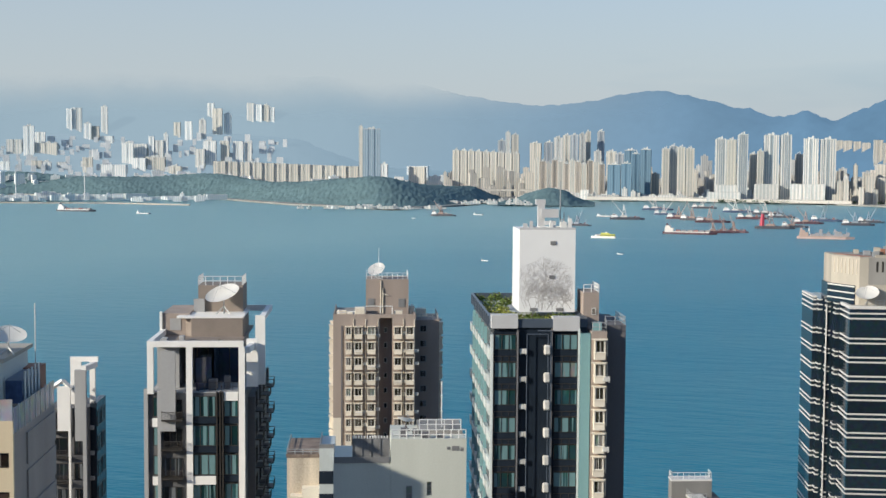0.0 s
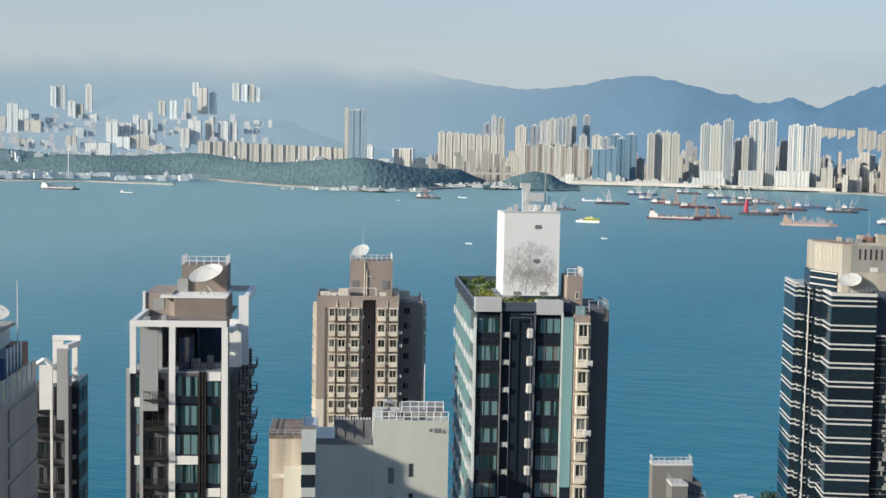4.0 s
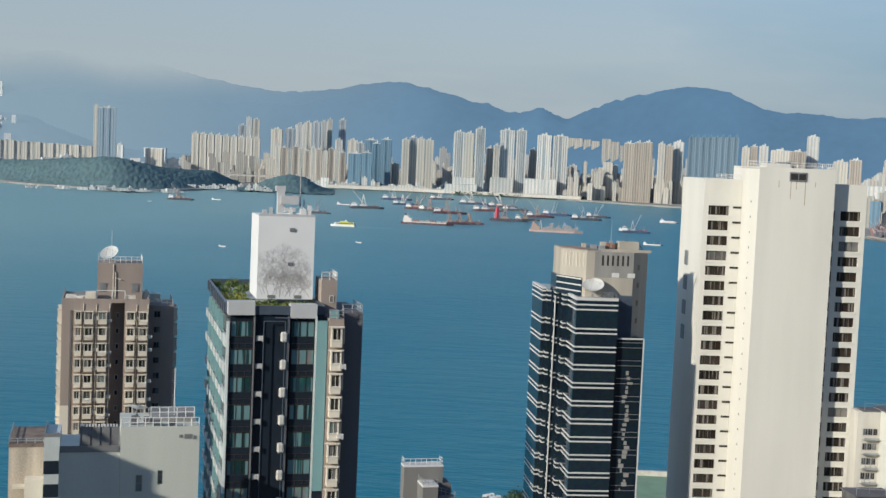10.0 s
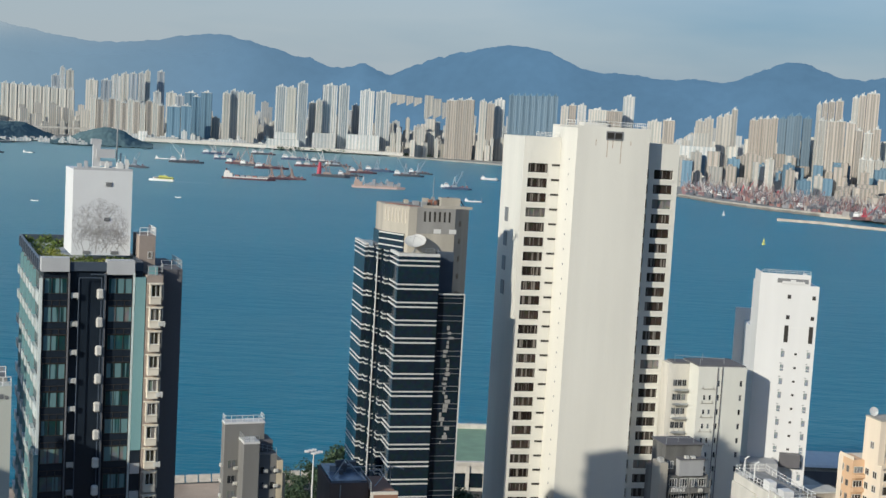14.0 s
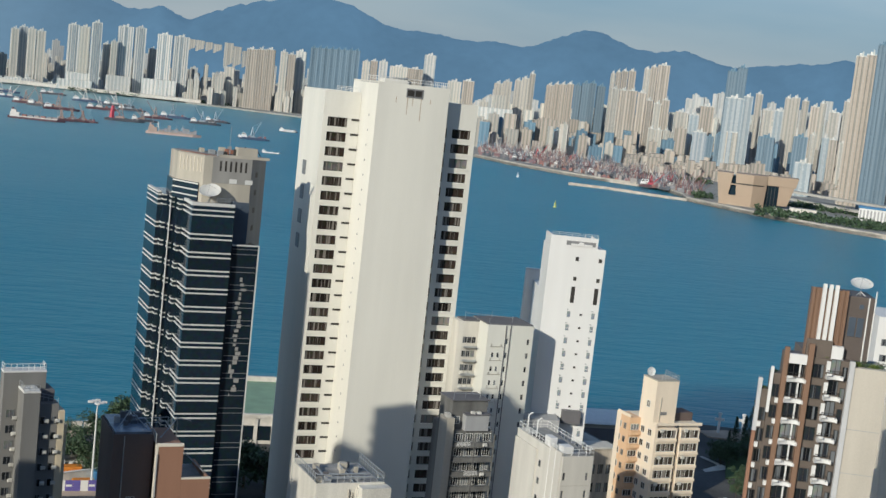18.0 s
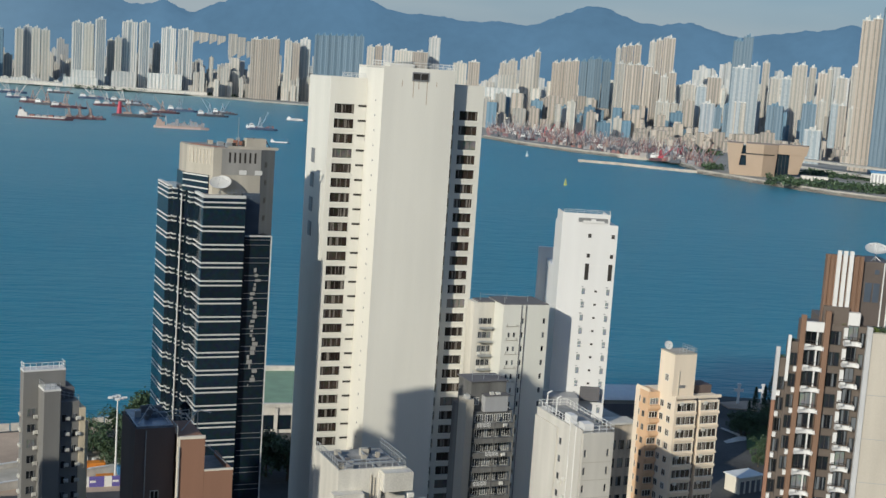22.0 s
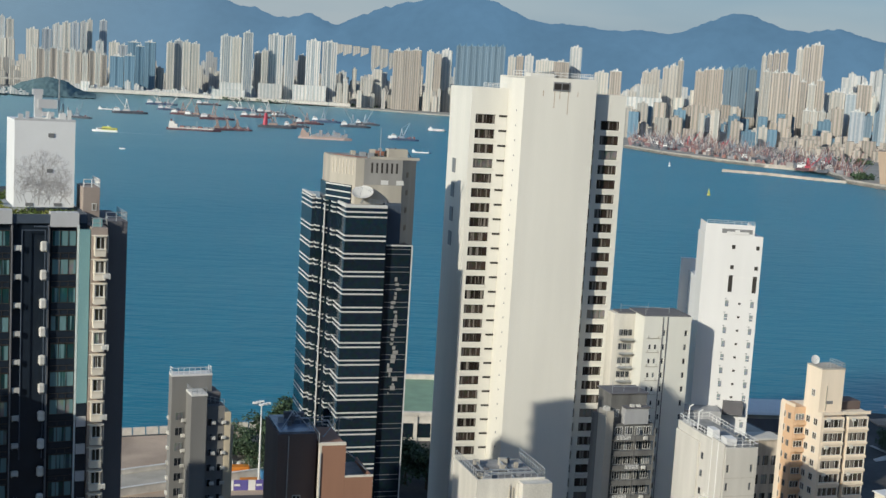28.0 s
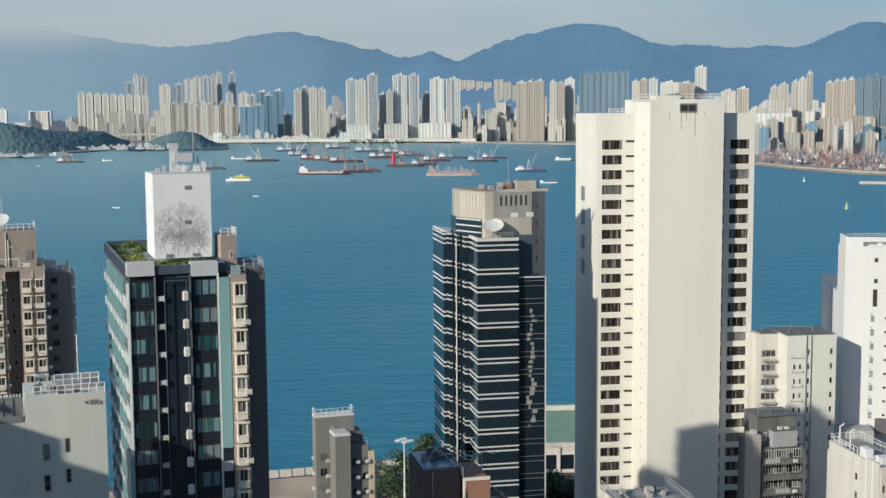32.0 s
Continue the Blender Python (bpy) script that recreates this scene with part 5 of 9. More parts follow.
# ---- low white block with a railed roof, before the white tower ----
OLDWHITE = mat("weathered_white_render", (0.66, 0.625, 0.55), 0.85, vary=0.15, scale=0.35, grime=0.18, streak=True, bump=0.08)
lt = thing("apartment_block", 20.86, 148.54, -12, "small weathered white block with a cluttered railed roof", "apartment block")
part("body", boxes((0.0, 0.0, GROUND, 8.6, 9, 57.3)), OLDWHITE, lt)
part("projecting_box", boxes((5.2, -1.6, 55.2, 8.9, -0.02, 57.5), (5.0, -0.5, 50, 5.3, -0.02, 57.2)), OLDWHITE, lt)
part("low_terrace", boxes((3.0, -4, GROUND, 10.6, -1.7, 54.3), (-0.9, -1.5, GROUND, 2.8, -0.02, 55.2)), OLDWHITE, lt)
part("roof", boxes((0.2, 0.2, 57.3, 8.4, 8.8, 57.38)), ROOFG, lt)
part("parapet", boxes((0, 0, 57.3, 8.6, 0.2, 57.75), (0, 0.2, 57.3, 0.2, 9, 57.75)), OLDWHITE, lt)
railing("roof_railing", [(0.1, 8.5, 57.7), (0.1, 0.1, 57.7), (8.5, 0.1, 57.7), (8.5, 8.5, 57.7)], 1.1, 0.8, 0.045, STEEL, lt, "")
for a_, b_ in (((1, 2, 57.8), (8, 2, 57.8)), ((1, 3.2, 57.8), (7.5, 3.2, 57.8)), ((2, 1, 57.4), (2, 6, 57.9)), ((5, 1, 57.5), (5, 6, 58.0))):
    part("roof_pipe", rods([(a_, b_)], 0.12, 6), STEEL, lt)
rnd = random.Random(31)
for k in range(16):
    u, y, w_, h_ = rnd.uniform(0.5, 7.4), rnd.uniform(0.7, 7.0), rnd.uniform(0.3, 1.0), rnd.uniform(0.2, 0.9)
    part("roof_clutter", boxes((u, y, 57.38, u + w_, y + w_ * 0.8, 57.38 + h_)), (OLDBEIGE, MIDGREY, DKTAUPE)[k % 3], lt)
for i in range(3):
    aircon(lt, pose(8.0, -2.0 if i == 0 else -4.05, 54.6 - i * 2))
    window(lt, 1.1, 1.3, pose(1.0, -1.56, 52.6 - i * 3), GREYFRAME, DARKGLASS, 1)
    window(lt, 0.8, 1.2, pose(5.6, -4.06, 52.0 - i * 3), GREYFRAME, DARKGLASS, 1)
part("drain_pipe", rods([((4.1, -0.12, 40), (4.1, -0.12, 57)), ((4.5, -0.12, 40), (4.5, -0.12, 56.6))], 0.08, 6), OLDBEIGE, lt)

# ---- tall neighbour south-west of the grey-green block, which it shades ----
ng = thing("apartment_block", *on(hbm, -39.53, 0, 0)[:2], -19, "plain taupe block with a stair house, south-west of the grey-green block", "apartment block")
part("body", boxes((-26, -23.95, HBG, 0, -13.95, 89.2)), TAUPE, ng)
part("stair_house", boxes((-12, -21.4, 89.2, 0, -13.95, 91.3)), TAUPE, ng)
for i in range(24):
    part("window_band", shared(("window_band_ng",), lambda: boxes((0, -23.2, 0, 0.05, -14.6, 1.3))), DARKGLASS, ng, "", pose(0, 0, 6 + i * 3))
# this group stands nearer the eye than its neighbours
for t_ in (hb, hd, ng):
    t_.matrix_basis = Matrix.Translation((0, 0, 105 * 0.14)) @ Matrix.Diagonal((0.86, 0.86, 0.86, 1)) @ t_.matrix_basis

# ---- old grey block with balconies, beside the white tower ----
SOOT = mat("sooty_concrete", (0.155, 0.152, 0.143), 0.9, vary=0.3, scale=0.4, grime=0.2, streak=True, bump=0.12)
mt = thing("tenement_block", 55.96, 225.15, -12, "old soot-grey tenement block with long balconies and roof huts", "tenement")
part("body", boxes((-0.2, 1.3, GROUND, 8.0, 10, 44.0)), SOOT, mt)
part("flank", boxes((-1.7, 0.6, GROUND, -0.25, 4, 46.5)), OLDBEIGE, mt)
for i in range(12):
    z = 41.2 - 2.75 * i
    part("balcony", shared(("tenement_balcony",), lambda: boxes((0, 0, 0, 7.9, 1.28, 0.18), (0, 0, 0.18, 7.9, 0.14, 1.05))), SOOT, mt, "", pose(0, 0, z - 0.1))
    for k, u in enumerate((0.5, 2.5, 4.4, 6.2)):
        window(mt, 1.5, 1.5, pose(u, 1.2, z + 0.8), GREYFRAME if (i + k) % 2 else WHITEFRAME, DARKGLASS, 2)
    part("laundry_rack", shared(("laundry_rack",), lambda: rods([((0, -0.5, 1.2), (6.5, -0.5, 1.2)), ((0, 0, 1.1), (0, -0.5, 1.2)), ((6.5, 0, 1.1), (6.5, -0.5, 1.2))], 0.03, 4)), STEEL, mt, "", pose(0.7, 0, z))
    if i % 2 == 0:
        wash = part("wash_panel", shared(("wash_panel",), lambda: boxes((0, 0, 0.7, 2.64, 0.03, 0.76))), RAILW, mt, "pale grille panel", pose(0.4 + (i % 4), -0.05, z + 0.25))
        for k in range(10):
            part("grille_bar", shared(("grille_bar",), lambda: boxes((0, -0.04, 0, 0.12, 0, 0.75))), RAILW, wash, "", pose(k * 0.28, 0, 0))
        aircon(mt, pose(5.6, 0.0, z + 0.25))
part("pier", boxes((3.9, -0.04, GROUND, 4.15, 0.2, 43.6), (7.75, -0.04, GROUND, 8.0, 0.2, 43.6)), SOOT, mt)
part("roof_hut", boxes((-0.1, 2.5, 44.0, 7.0, 8, 49.3)), SOOT, mt, "grey roof hut")
part("roof_hut", boxes((2.1, 0.9, 44.0, 6.8, 2.45, 47.0)), MIDGREY, mt, "patched roof hut")
part("hut_roof", boxes((-0.4, 2.2, 49.3, 7.3, 8.3, 49.45), (1.9, 0.7, 47.0, 7.1, 2.45, 47.15)), DKTAUPE, mt)
window(mt, 1.2, 1.4, pose(0.4, 2.4, 45.0), WHITEFRAME, DARKGLASS, 1)
for q in ((3.2, 0.95, 47.15, 3.9, 1.6, 47.6), (4.4, 1.0, 47.15, 5.2, 1.7, 47.5), (-1.6, 1.2, 46.5, -0.8, 2.4, 47.2)):
    part("roof_clutter", boxes(q), ACMAT, mt)
part("aerial_frame", rods([((0.2, 3, 49.4), (0.2, 3, 51.5)), ((5.5, 3, 49.4), (5.5, 3, 51)), ((3, 4, 49.4), (3, 4, 50.4)), ((0.2, 3, 50.6), (5.5, 3, 50.4))], 0.05, 5), STEEL, mt)

# ---- mid-height white block ----
nt = thing("apartment_block", 68.69, 259.05, -8, "weathered white block with side windows and rusty drainpipes", "apartment block")
part("body", boxes((0, 0.3, GROUND, 10.3, 9, 57.9)), WHITE, nt)
NROW = [(54.0 - 2.95 * i, 55.2 - 2.95 * i) for i in range(17)]
part("front_wall", skin(0, 10.3, GROUND, 58.0, [(4.3, 4.75), (9.0, 9.6)], NROW, 0.28), WHITE, nt)
for a, b in NROW:
    window(nt, 0.58, 1.18, pose(9.01, 0.2, a), GREYFRAME, DARKGLASS, 0)
    window(nt, 0.44, 1.18, pose(4.3, 0.2, a), GREYFRAME, DARKGLASS, 0)
    for u in (1.2, 2.4):
        if a < 52:
            window(nt, 0.55, 1.1, pose(u, -0.05, a + 0.1), WHITEFRAME, DARKGLASS, 0)
    part("pipe_run", shared(("pipe_run",), lambda: rods([((0.7, -0.15, 0), (3.6, -0.15, 0)), ((1.0, -0.15, 0), (1.0, -0.15, 0.6)), ((3.2, -0.15, 0), (3.2, -0.15, 0.5))], 0.05, 5)), OLDBEIGE, nt, "", pose(0, 0, a - 0.5))
part("drain_pipe", rods([((4.0, -0.12, GROUND), (4.0, -0.12, 58)), ((5.0, -0.12, GROUND), (5.0, -0.12, 58))], 0.09, 6), DKTAUPE, nt, "rusty drainpipes")
part("rear_wing", boxes((-4.6, 5.0, GROUND, -0.02, 9, 57.6)), OLDWHITE, nt, "weathered rear wing with many air conditioners")
for i in range(12):
    z = 53 - 2.95 * i
    for k, u in enumerate((-3.4, -2.4, -1.4)):
        window(nt, 0.85, 1.3, pose(u, 4.9, z), DARKFRAME if k % 2 else GREYFRAME, DARKGLASS, 1)
        if i > 1:
            aircon(nt, pose(u - 0.1, 4.9, z - 0.7))
    part("rack", shared(("rack",), lambda: boxes((-3.5, 3.9, 0, -0.4, 4.95, 0.06), (-3.5, 3.88, 0.06, -0.4, 3.93, 0.5))), STEEL, nt, "", pose(0, 0, z - 0.9))
part("roof_cover", boxes((0.05, 0.3, 57.95, 10.2, 9, 58.2), (-3.6, 5.0, 57.6, 0.0, 9, 57.9)), DKTAUPE, nt, "dark flat roof edge")
part("aerial_frame", rods([((-3, 6, 57.9), (-3, 6, 59.6)), ((0.5, 1, 58.2), (0.5, 1, 59.4)), ((3, 6, 58.2), (3, 6, 59.8)), ((6.5, 3, 58.2), (6.5, 3, 59.5)), ((-3, 6, 59.2), (6.5, 3, 59.2))], 0.05, 5), STEEL, nt)

# ---- slim white tower ----
PUREW = mat("clean_white_render", (0.72, 0.71, 0.69), 0.7, vary=0.04, scale=0.2, grime=0.03, streak=True)
ot = thing("apartment_tower", 88.28, 286.72, 8, "slim clean white tower with two columns of small windows", "apartment tower")
OTG = -2.8
ot.matrix_basis = pose(88.28 * 0.937, 286.72 * 0.937, 6.615, 0, 0, -8) @ Matrix.Diagonal((0.937, 0.937, 0.937, 1))
part("body", boxes((0, 0.3, OTG, 12.8, 10, 72.4)), PUREW, ot)
OR = [(53.1 - 3.1 * i + 6.2, 54.5 - 3.1 * i + 6.2) for i in range(16)]
part("front_wall", skin(0, 13.0, OTG, 72.5, [(5.75, 6.55), (11.45, 12.25)], OR, 0.28, lambda a, c: c < 57), PUREW, ot)
part("crown", boxes((0, 0, 72.5, 11.0, 0.3, 74.9), (0, 0.3, 72.5, 0.3, 8, 75.0), (10.7, 0.3, 72.5, 11.0, 8, 74.6)), PUREW, ot)
part("crown_opening", boxes((3.7, -0.05, 72.9, 10.5, -0.004, 73.9)), GREYFRAME, ot, "dark opening with grey plant in the crown")
part("crown_plant", boxes((4.8, -0.25, 72.8, 9.7, -0.06, 73.3), (6.6, -0.25, 73.3, 7.7, -0.06, 73.7)), PUREW, ot)
railing("crown_rail", [(0.3, 0.15, 74.9), (10.9, 0.15, 74.9)], 0.8, 1.5, 0.04, RAILW, ot, "")
for a, b in OR:
    if a < 57:
        for u in (5.76, 11.46):
            w = window(ot, 0.78, 1.38, pose(u, 0.18, a), GREYFRAME, CLEAR, 0, 1)
            part("hood", shared(("hood",), lambda: boxes((-0.15, -0.45, 1.75, 0.2, -0.19, 1.92))), MIDGREY, w)
        part("vent", shared(("small_vent",), lambda: boxes((0, -0.08, 0, 0.55, 0, 0.45))), DARKFRAME, ot, "", pose(8.7, 0, a + 0.6))
for u in (6.2, 11.6):
    for z in (69.4, 64.8):
        part("square_window", boxes((u, -0.06, z, u + 0.75, -0.005, z + 0.9)), DARKFRAME, ot, "square dark window")
    part("tall_window", boxes((u - 0.15, -0.06, 59.6, u + 0.75, -0.005, 63.4)), DARKFRAME, ot, "tall dark slot window")
for i in range(5):
    part("panel_joint", boxes((4.2, -0.03, 62.9 - i * 9.3, 13.0, -0.005, 63.05 - i * 9.3)), RAILW, ot)
part("side_shaft", boxes((-0.55, 29.2, OTG, 4, 31, 62.85), (1.5, 10, OTG, 4, 29.19, 60)), PUREW, ot, "lower rear shaft")
part("balcony_box", boxes((7.2, -1.4, 31.5, 11.6, -0.02, 34.6)), DKTAUPE, ot, "dark caged balcony")
part("low_roof_block", boxes((-2, -6, OTG, 6, -0.5, 33.2)), MIDGREY, ot, "low grey block in front")

# ---- grey and white block with a railed stair roof ----
pt = thing("apartment_block", 67.7, 198.8, -10, "pale grey-white block with white railings round its roof", "apartment block")
LGREY = mat("light_grey_render", (0.60, 0.57, 0.51), 0.85, vary=0.1, scale=0.3, grime=0.06, streak=True)
part("body", boxes((0, 0.3, GROUND, 5.65, 17.5, 48.0)), LGREY, pt)
PR = [(44.0 - 3 * i, 45.3 - 3 * i) for i in range(9)]
part("front_wall", skin(0, 5.65, GROUND, 48.1, [(0.3, 0.8), (4.5, 5.0)], PR, 0.28), LGREY, pt)
part("flank_wall", boxes((-0.3, 9.0, GROUND, -0.02, 17.5, 46.6)), LGREY, pt, "pale upper flank wall")
part("stair_wall", boxes((-0.2, 0.3, GROUND, -0.02, 4.6, 48.6)), LGREY, pt)
for i, (a, b) in enumerate(PR):
    for u in (0.31, 4.51):
        window(pt, 0.48, 1.28, pose(u, 0.2, a), GREYFRAME, DARKGLASS, 0)
    part("floor_joint", shared(("floor_joint_pt",), lambda: boxes((-0.03, -0.025, 0, 5.68, -0.002, 0.06))), OLDBEIGE, pt, "", pose(0, 0, a - 0.9))
    window(pt, 0.7, 1.1, pose(-0.12, 8.2, a, 0, 0, LEFT), GREYFRAME, DARKGLASS, 0)
    if i > 1:
        aircon(pt, pose(-0.05, 7.2, a - 0.5, 0, 0, LEFT))
        aircon(pt, pose(-0.05, 5.8, a + 0.4, 0, 0, LEFT))
part("drain_pipe", rods([((-0.28, 2.2, GROUND), (-0.28, 2.2, 48.5))], 0.1, 6), RAILW, pt)
part("drain_pipe", rods([((-0.28, 4.3, GROUND), (-0.28, 4.3, 48.5))], 0.08, 6), RAILW, pt)
part("light_well", boxes((0.5, 8.6, 47.98, 2.0, 13.5, 48.06)), DARKFRAME, pt, "dark light well in the roof")
part("roof", boxes((2.1, 0.5, 48.02, 5.5, 17.3, 48.08)), ROOFG, pt)
railing("roof_railing", [(0.1, 17.2, 48.1), (0.1, 0.1, 48.1), (5.6, 0.1, 48.1), (5.6, 17.2, 48.1), (0.1, 17.2, 48.1)], 1.15, 1.3, 0.05, RAILW, pt, "white roof railing")
part("roof_box", boxes((0.6, 1.2, 48.1, 2.4, 3.2, 49.3)), PUREW, pt)
part("roof_box", boxes((0.3, 5.4, 48.1, 1.5, 7.6, 49.6)), PUREW, pt)
for y in (11.4, 15.0):
    part("vent_pipe", rods([((0.6, y, 48.1), (0.6, y, 51.0)), ((0.6, y, 51.0), (1.3, y, 51.4))], 0.13, 6), RAILW, pt, "bent white vent pipe")

# low beige block seen in the gap beside it
gb = thing("apartment_block", 97.0, 268.5, -10, "low beige block with a pale roof ledge and dark windows", "apartment block")
GROWS = [(24.4 - 4.2 * i, 26.6 - 4.2 * i) for i in range(4)]
part("front_wall", skin(0, 7, GROUND, 30.2, [(0.8, 2.2), (2.9, 4.3), (5.0, 6.4)], GROWS, 0.25), OLDCREAM, gb)
part("body", boxes((0.02, 0.27, GROUND, 6.98, 5, 30.1)), OLDCREAM, gb)
part("roof_ledge", boxes((-0.2, -0.5, 30.2, 7.2, 5, 30.55)), LGREY, gb, "pale concrete roof ledge")
for a, b in GROWS:
    for u in (0.81, 2.91, 5.01):
        window(gb, 1.38, 2.18, pose(u, 0.17, a + 0.01), DARKFRAME, DARKGLASS, 1)

# ---- cream and peach block with projecting bays ----
PEACH = mat("peach_render", (0.66, 0.44, 0.27), 0.8, vary=0.08, scale=0.3, streak=True)
CREAMQ = mat("warm_cream_tile", (0.78, 0.67, 0.53), 0.75, vary=0.07, scale=0.3, streak=True)
YBAND = mat("yellow_band", (0.74, 0.57, 0.29), 0.75, vary=0.1, scale=1.0)
qt = thing("apartment_block", 100.9, 241.8, -12, "cream and peach block with bays and yellow sill bands", "apartment block")
part("main_body", boxes((0, 1.2, GROUND, 11.1, 11, 43.2)), CREAMQ, qt)
part("front_return", boxes((0, 0, GROUND, 0.45, 1.2, 43.4)), CREAMQ, qt)
part("peach_wing", boxes((-2.6, 5.6, GROUND, -0.02, 10.4, 43.2)), PEACH, qt, "peach side wing")
part("cream_edge", boxes((-2.7, 9.0, GROUND, -2.6, 10.5, 43.4)), CREAMQ, qt)
part("lift_tower", boxes((0.0, 1.4, 43.2, 5.2, 6.6, 51.8)), CREAMQ, qt)
part("tower_cap", boxes((-0.05, 1.35, 51.8, 5.25, 6.7, 52.0)), OLDBEIGE, qt)
railing("tower_railing", [(1.0, 1.5, 52.0), (5.1, 1.5, 52.0), (5.1, 6.5, 52.0)], 1.0, 0.8, 0.04, STEEL, qt, "")
part("tower_pipe", rods([((1.4, 1.3, 43.5), (1.4, 1.3, 48.5))], 0.09, 5), OLDBEIGE, qt)
part("tower_window", boxes((1.6, 1.3, 44.9, 3.0, 1.38, 45.5)), GREYFRAME, qt)
window(qt, 1.2, 1.4, pose(-0.07, 4.2, 46.0, 0, 0, LEFT), WHITEFRAME, BROWNGLASS, 1)
part("gap", boxes((5.3, 0.9, GROUND, 6.1, 1.2, 43.0)), DKTAUPE, qt)
part("roof_hut", boxes((6.2, 3, 43.2, 10.6, 7, 44.9)), DKBROWN, qt, "dark brown roof hut")
QP = 2.77
for i in range(12):
    z = 39.7 - QP * i
    for u, w in ((0.5, 4.7), (6.2, 4.5)):
        b = part("bay", shared(("bay", w), lambda: skin(0, w, 0, QP, [(0.15, w - 0.15)], [(0.7, 2.4)], 1.15)), CREAMQ, qt, "", pose(u, 0, z))
        part("sill_band", shared(("sill_band", w), lambda: boxes((-0.08, -0.28, 0.05, w + 0.08, 0, 0.5))), YBAND if i else CREAMQ, b)
        part("bay_frame", shared(("bay_frame", w), lambda: frame_mesh(w - 0.3, 1.7, 3)), WHITEFRAME, b, "", pose(0.15, 0.06, 0.7))
        part("pane", shared(("big_pane", w), lambda: boxes((0.16, 0.2, 0.71, w - 0.16, 0.22, 2.39))), BROWNGLASS, b)
        if i % 2 == 0:
            aircon(qt, pose(u + 0.6, 0, z + 2.1))
    for y in (2.6, 5.2):
        window(qt, 1.3, 1.35, pose(-0.07, y, z + 0.8, 0, 0, LEFT), WHITEFRAME, BROWNGLASS, 1)
    window(qt, 1.1, 1.3, pose(-2.67, 9.6, z + 0.8, 0, 0, LEFT), WHITEFRAME, BROWNGLASS, 1)
    window(qt, 0.9, 1.2, pose(-2.67, 7.6, z + 0.8, 0, 0, LEFT), GREYFRAME, BROWNGLASS, 1)
    part("recess_ledge", shared(("recess_ledge",), lambda: boxes((-2.5, 4.9, 0, -0.1, 5.58, 0.8))), PEACH, qt, "", pose(0, 0, z))
    window(qt, 2.0, 1.3, pose(-2.3, 5.5, z + 0.9), WHITEFRAME, BROWNGLASS, 2)
part("parapet", boxes((0.15, 0.0, 43.0, 11.1, 0.25, 43.6), (-2.6, 5.6, 43.2, -2.4, 10.4, 43.8)), CREAMQ, qt)
qtm = Matrix.Translation((100.9, 241.8, 0)) @ pose(0, 0, 0, 0, 0, 12)
x_, y_, z_ = on(qtm, 0.9, 5.6, 52.0)
dish("satellite_dish", x_, y_, -12, z_, 0.9, 70, -10, "small white satellite dish on the cream block", 0.4)

# ---- brown stepped tower with white balconies ----
BROWNR = mat("brown_tile", (0.21, 0.125, 0.08), 0.6, vary=0.12, scale=0.4, streak=True)
DKB = mat("dark_umber_wall", (0.10, 0.08, 0.07), 0.6, vary=0.15, scale=0.4)
UMBER = mat("umber_grey_tile", (0.125, 0.10, 0.082), 0.6, vary=0.15, scale=0.4)
RAZ = 18
rt = thing("apartment_tower", 86.23, 158.0, RAZ, "brown stepped apartment tower with white curved balconies and fins", "apartment tower")
part("step", boxes((-5.7, 1.2, GROUND, -4.4, 2.6, 69.8)), UMBER, rt)
part("step", boxes((-4.4, 0.9, GROUND, -2.95, 3.0, 72.2)), UMBER, rt)
part("step", boxes((-2.95, 0.7, GROUND, 0.0, 4.0, 75.0)), UMBER, rt)
part("rear_body", boxes((-2.2, 4.02, GROUND, -0.02, 12, 68)), UMBER, rt)
part("main_body", boxes((0.0, 0.5, GROUND, 5.6, 12, 75.0)), UMBER, rt)
part("white_edge", boxes((-5.95, 0.9, 64, -5.45, 1.6, 71.3)), CAPGREY, rt, "pale corner blade")
part("corner_blade", boxes((-5.95, 0.9, GROUND, -5.5, 1.6, 63.9)), TERRA, rt, "terracotta corner blade")
part("white_edge", boxes((-4.6, 0.55, 66.8, -4.2, 0.95, 73.1)), PUREW, rt, "white corner blade")
part("brown_fin", boxes((-3.2, 0.2, GROUND, -2.55, 0.9, 76.0)), BROWNR, rt)
part("brown_fin", boxes((-0.15, -0.1, GROUND, 0.55, 0.8, 76.8)), BROWNR, rt)
cr = part("crown", boxes((-0.5, 1.6, 75.0, 4.3, 3.0, 84.2)), BROWNR, rt, "tall brown crown")
for u in (0.75, 1.55, 2.35):
    part("white_fin", boxes((u, 1.1, 77.2, u + 0.5, 1.6, 84.9)), PUREW, cr, "white vertical fin")
for u in (-0.5, 0.1, 3.3, 3.9):
    part("brown_rib", boxes((u, 1.35, 76.6, u + 0.35, 1.6, 84.3)), BROWNR, cr)
part("crown_base", boxes((-0.4, 0.7, 75.0, 2.9, 1.6, 77.4)), UMBER, rt)
part("dark_block", boxes((4.35, 2.0, 75.0, 7.9, 9, 83.6)), DKB, rt, "dark umber plant block")
part("plant_window", boxes((4.8, 1.92, 78.2, 5.7, 1.99, 80.8)), SLATE, rt)
part("plant_window", boxes((5.9, 1.92, 78.2, 6.7, 1.99, 80.8)), SLATE, rt)
part("plant_window", boxes((5.9, 1.92, 82.0, 6.5, 1.99, 82.6)), SLATE, rt)
part("plant_pipe", rods([((7.1, 1.85, 75), (7.1, 1.85, 83.6))], 0.1, 6), RAILW, rt)
part("plant_pipe", rods([((7.9, 1.85, 75), (7.9, 1.85, 84.6))], 0.1, 6), RAILW, rt)
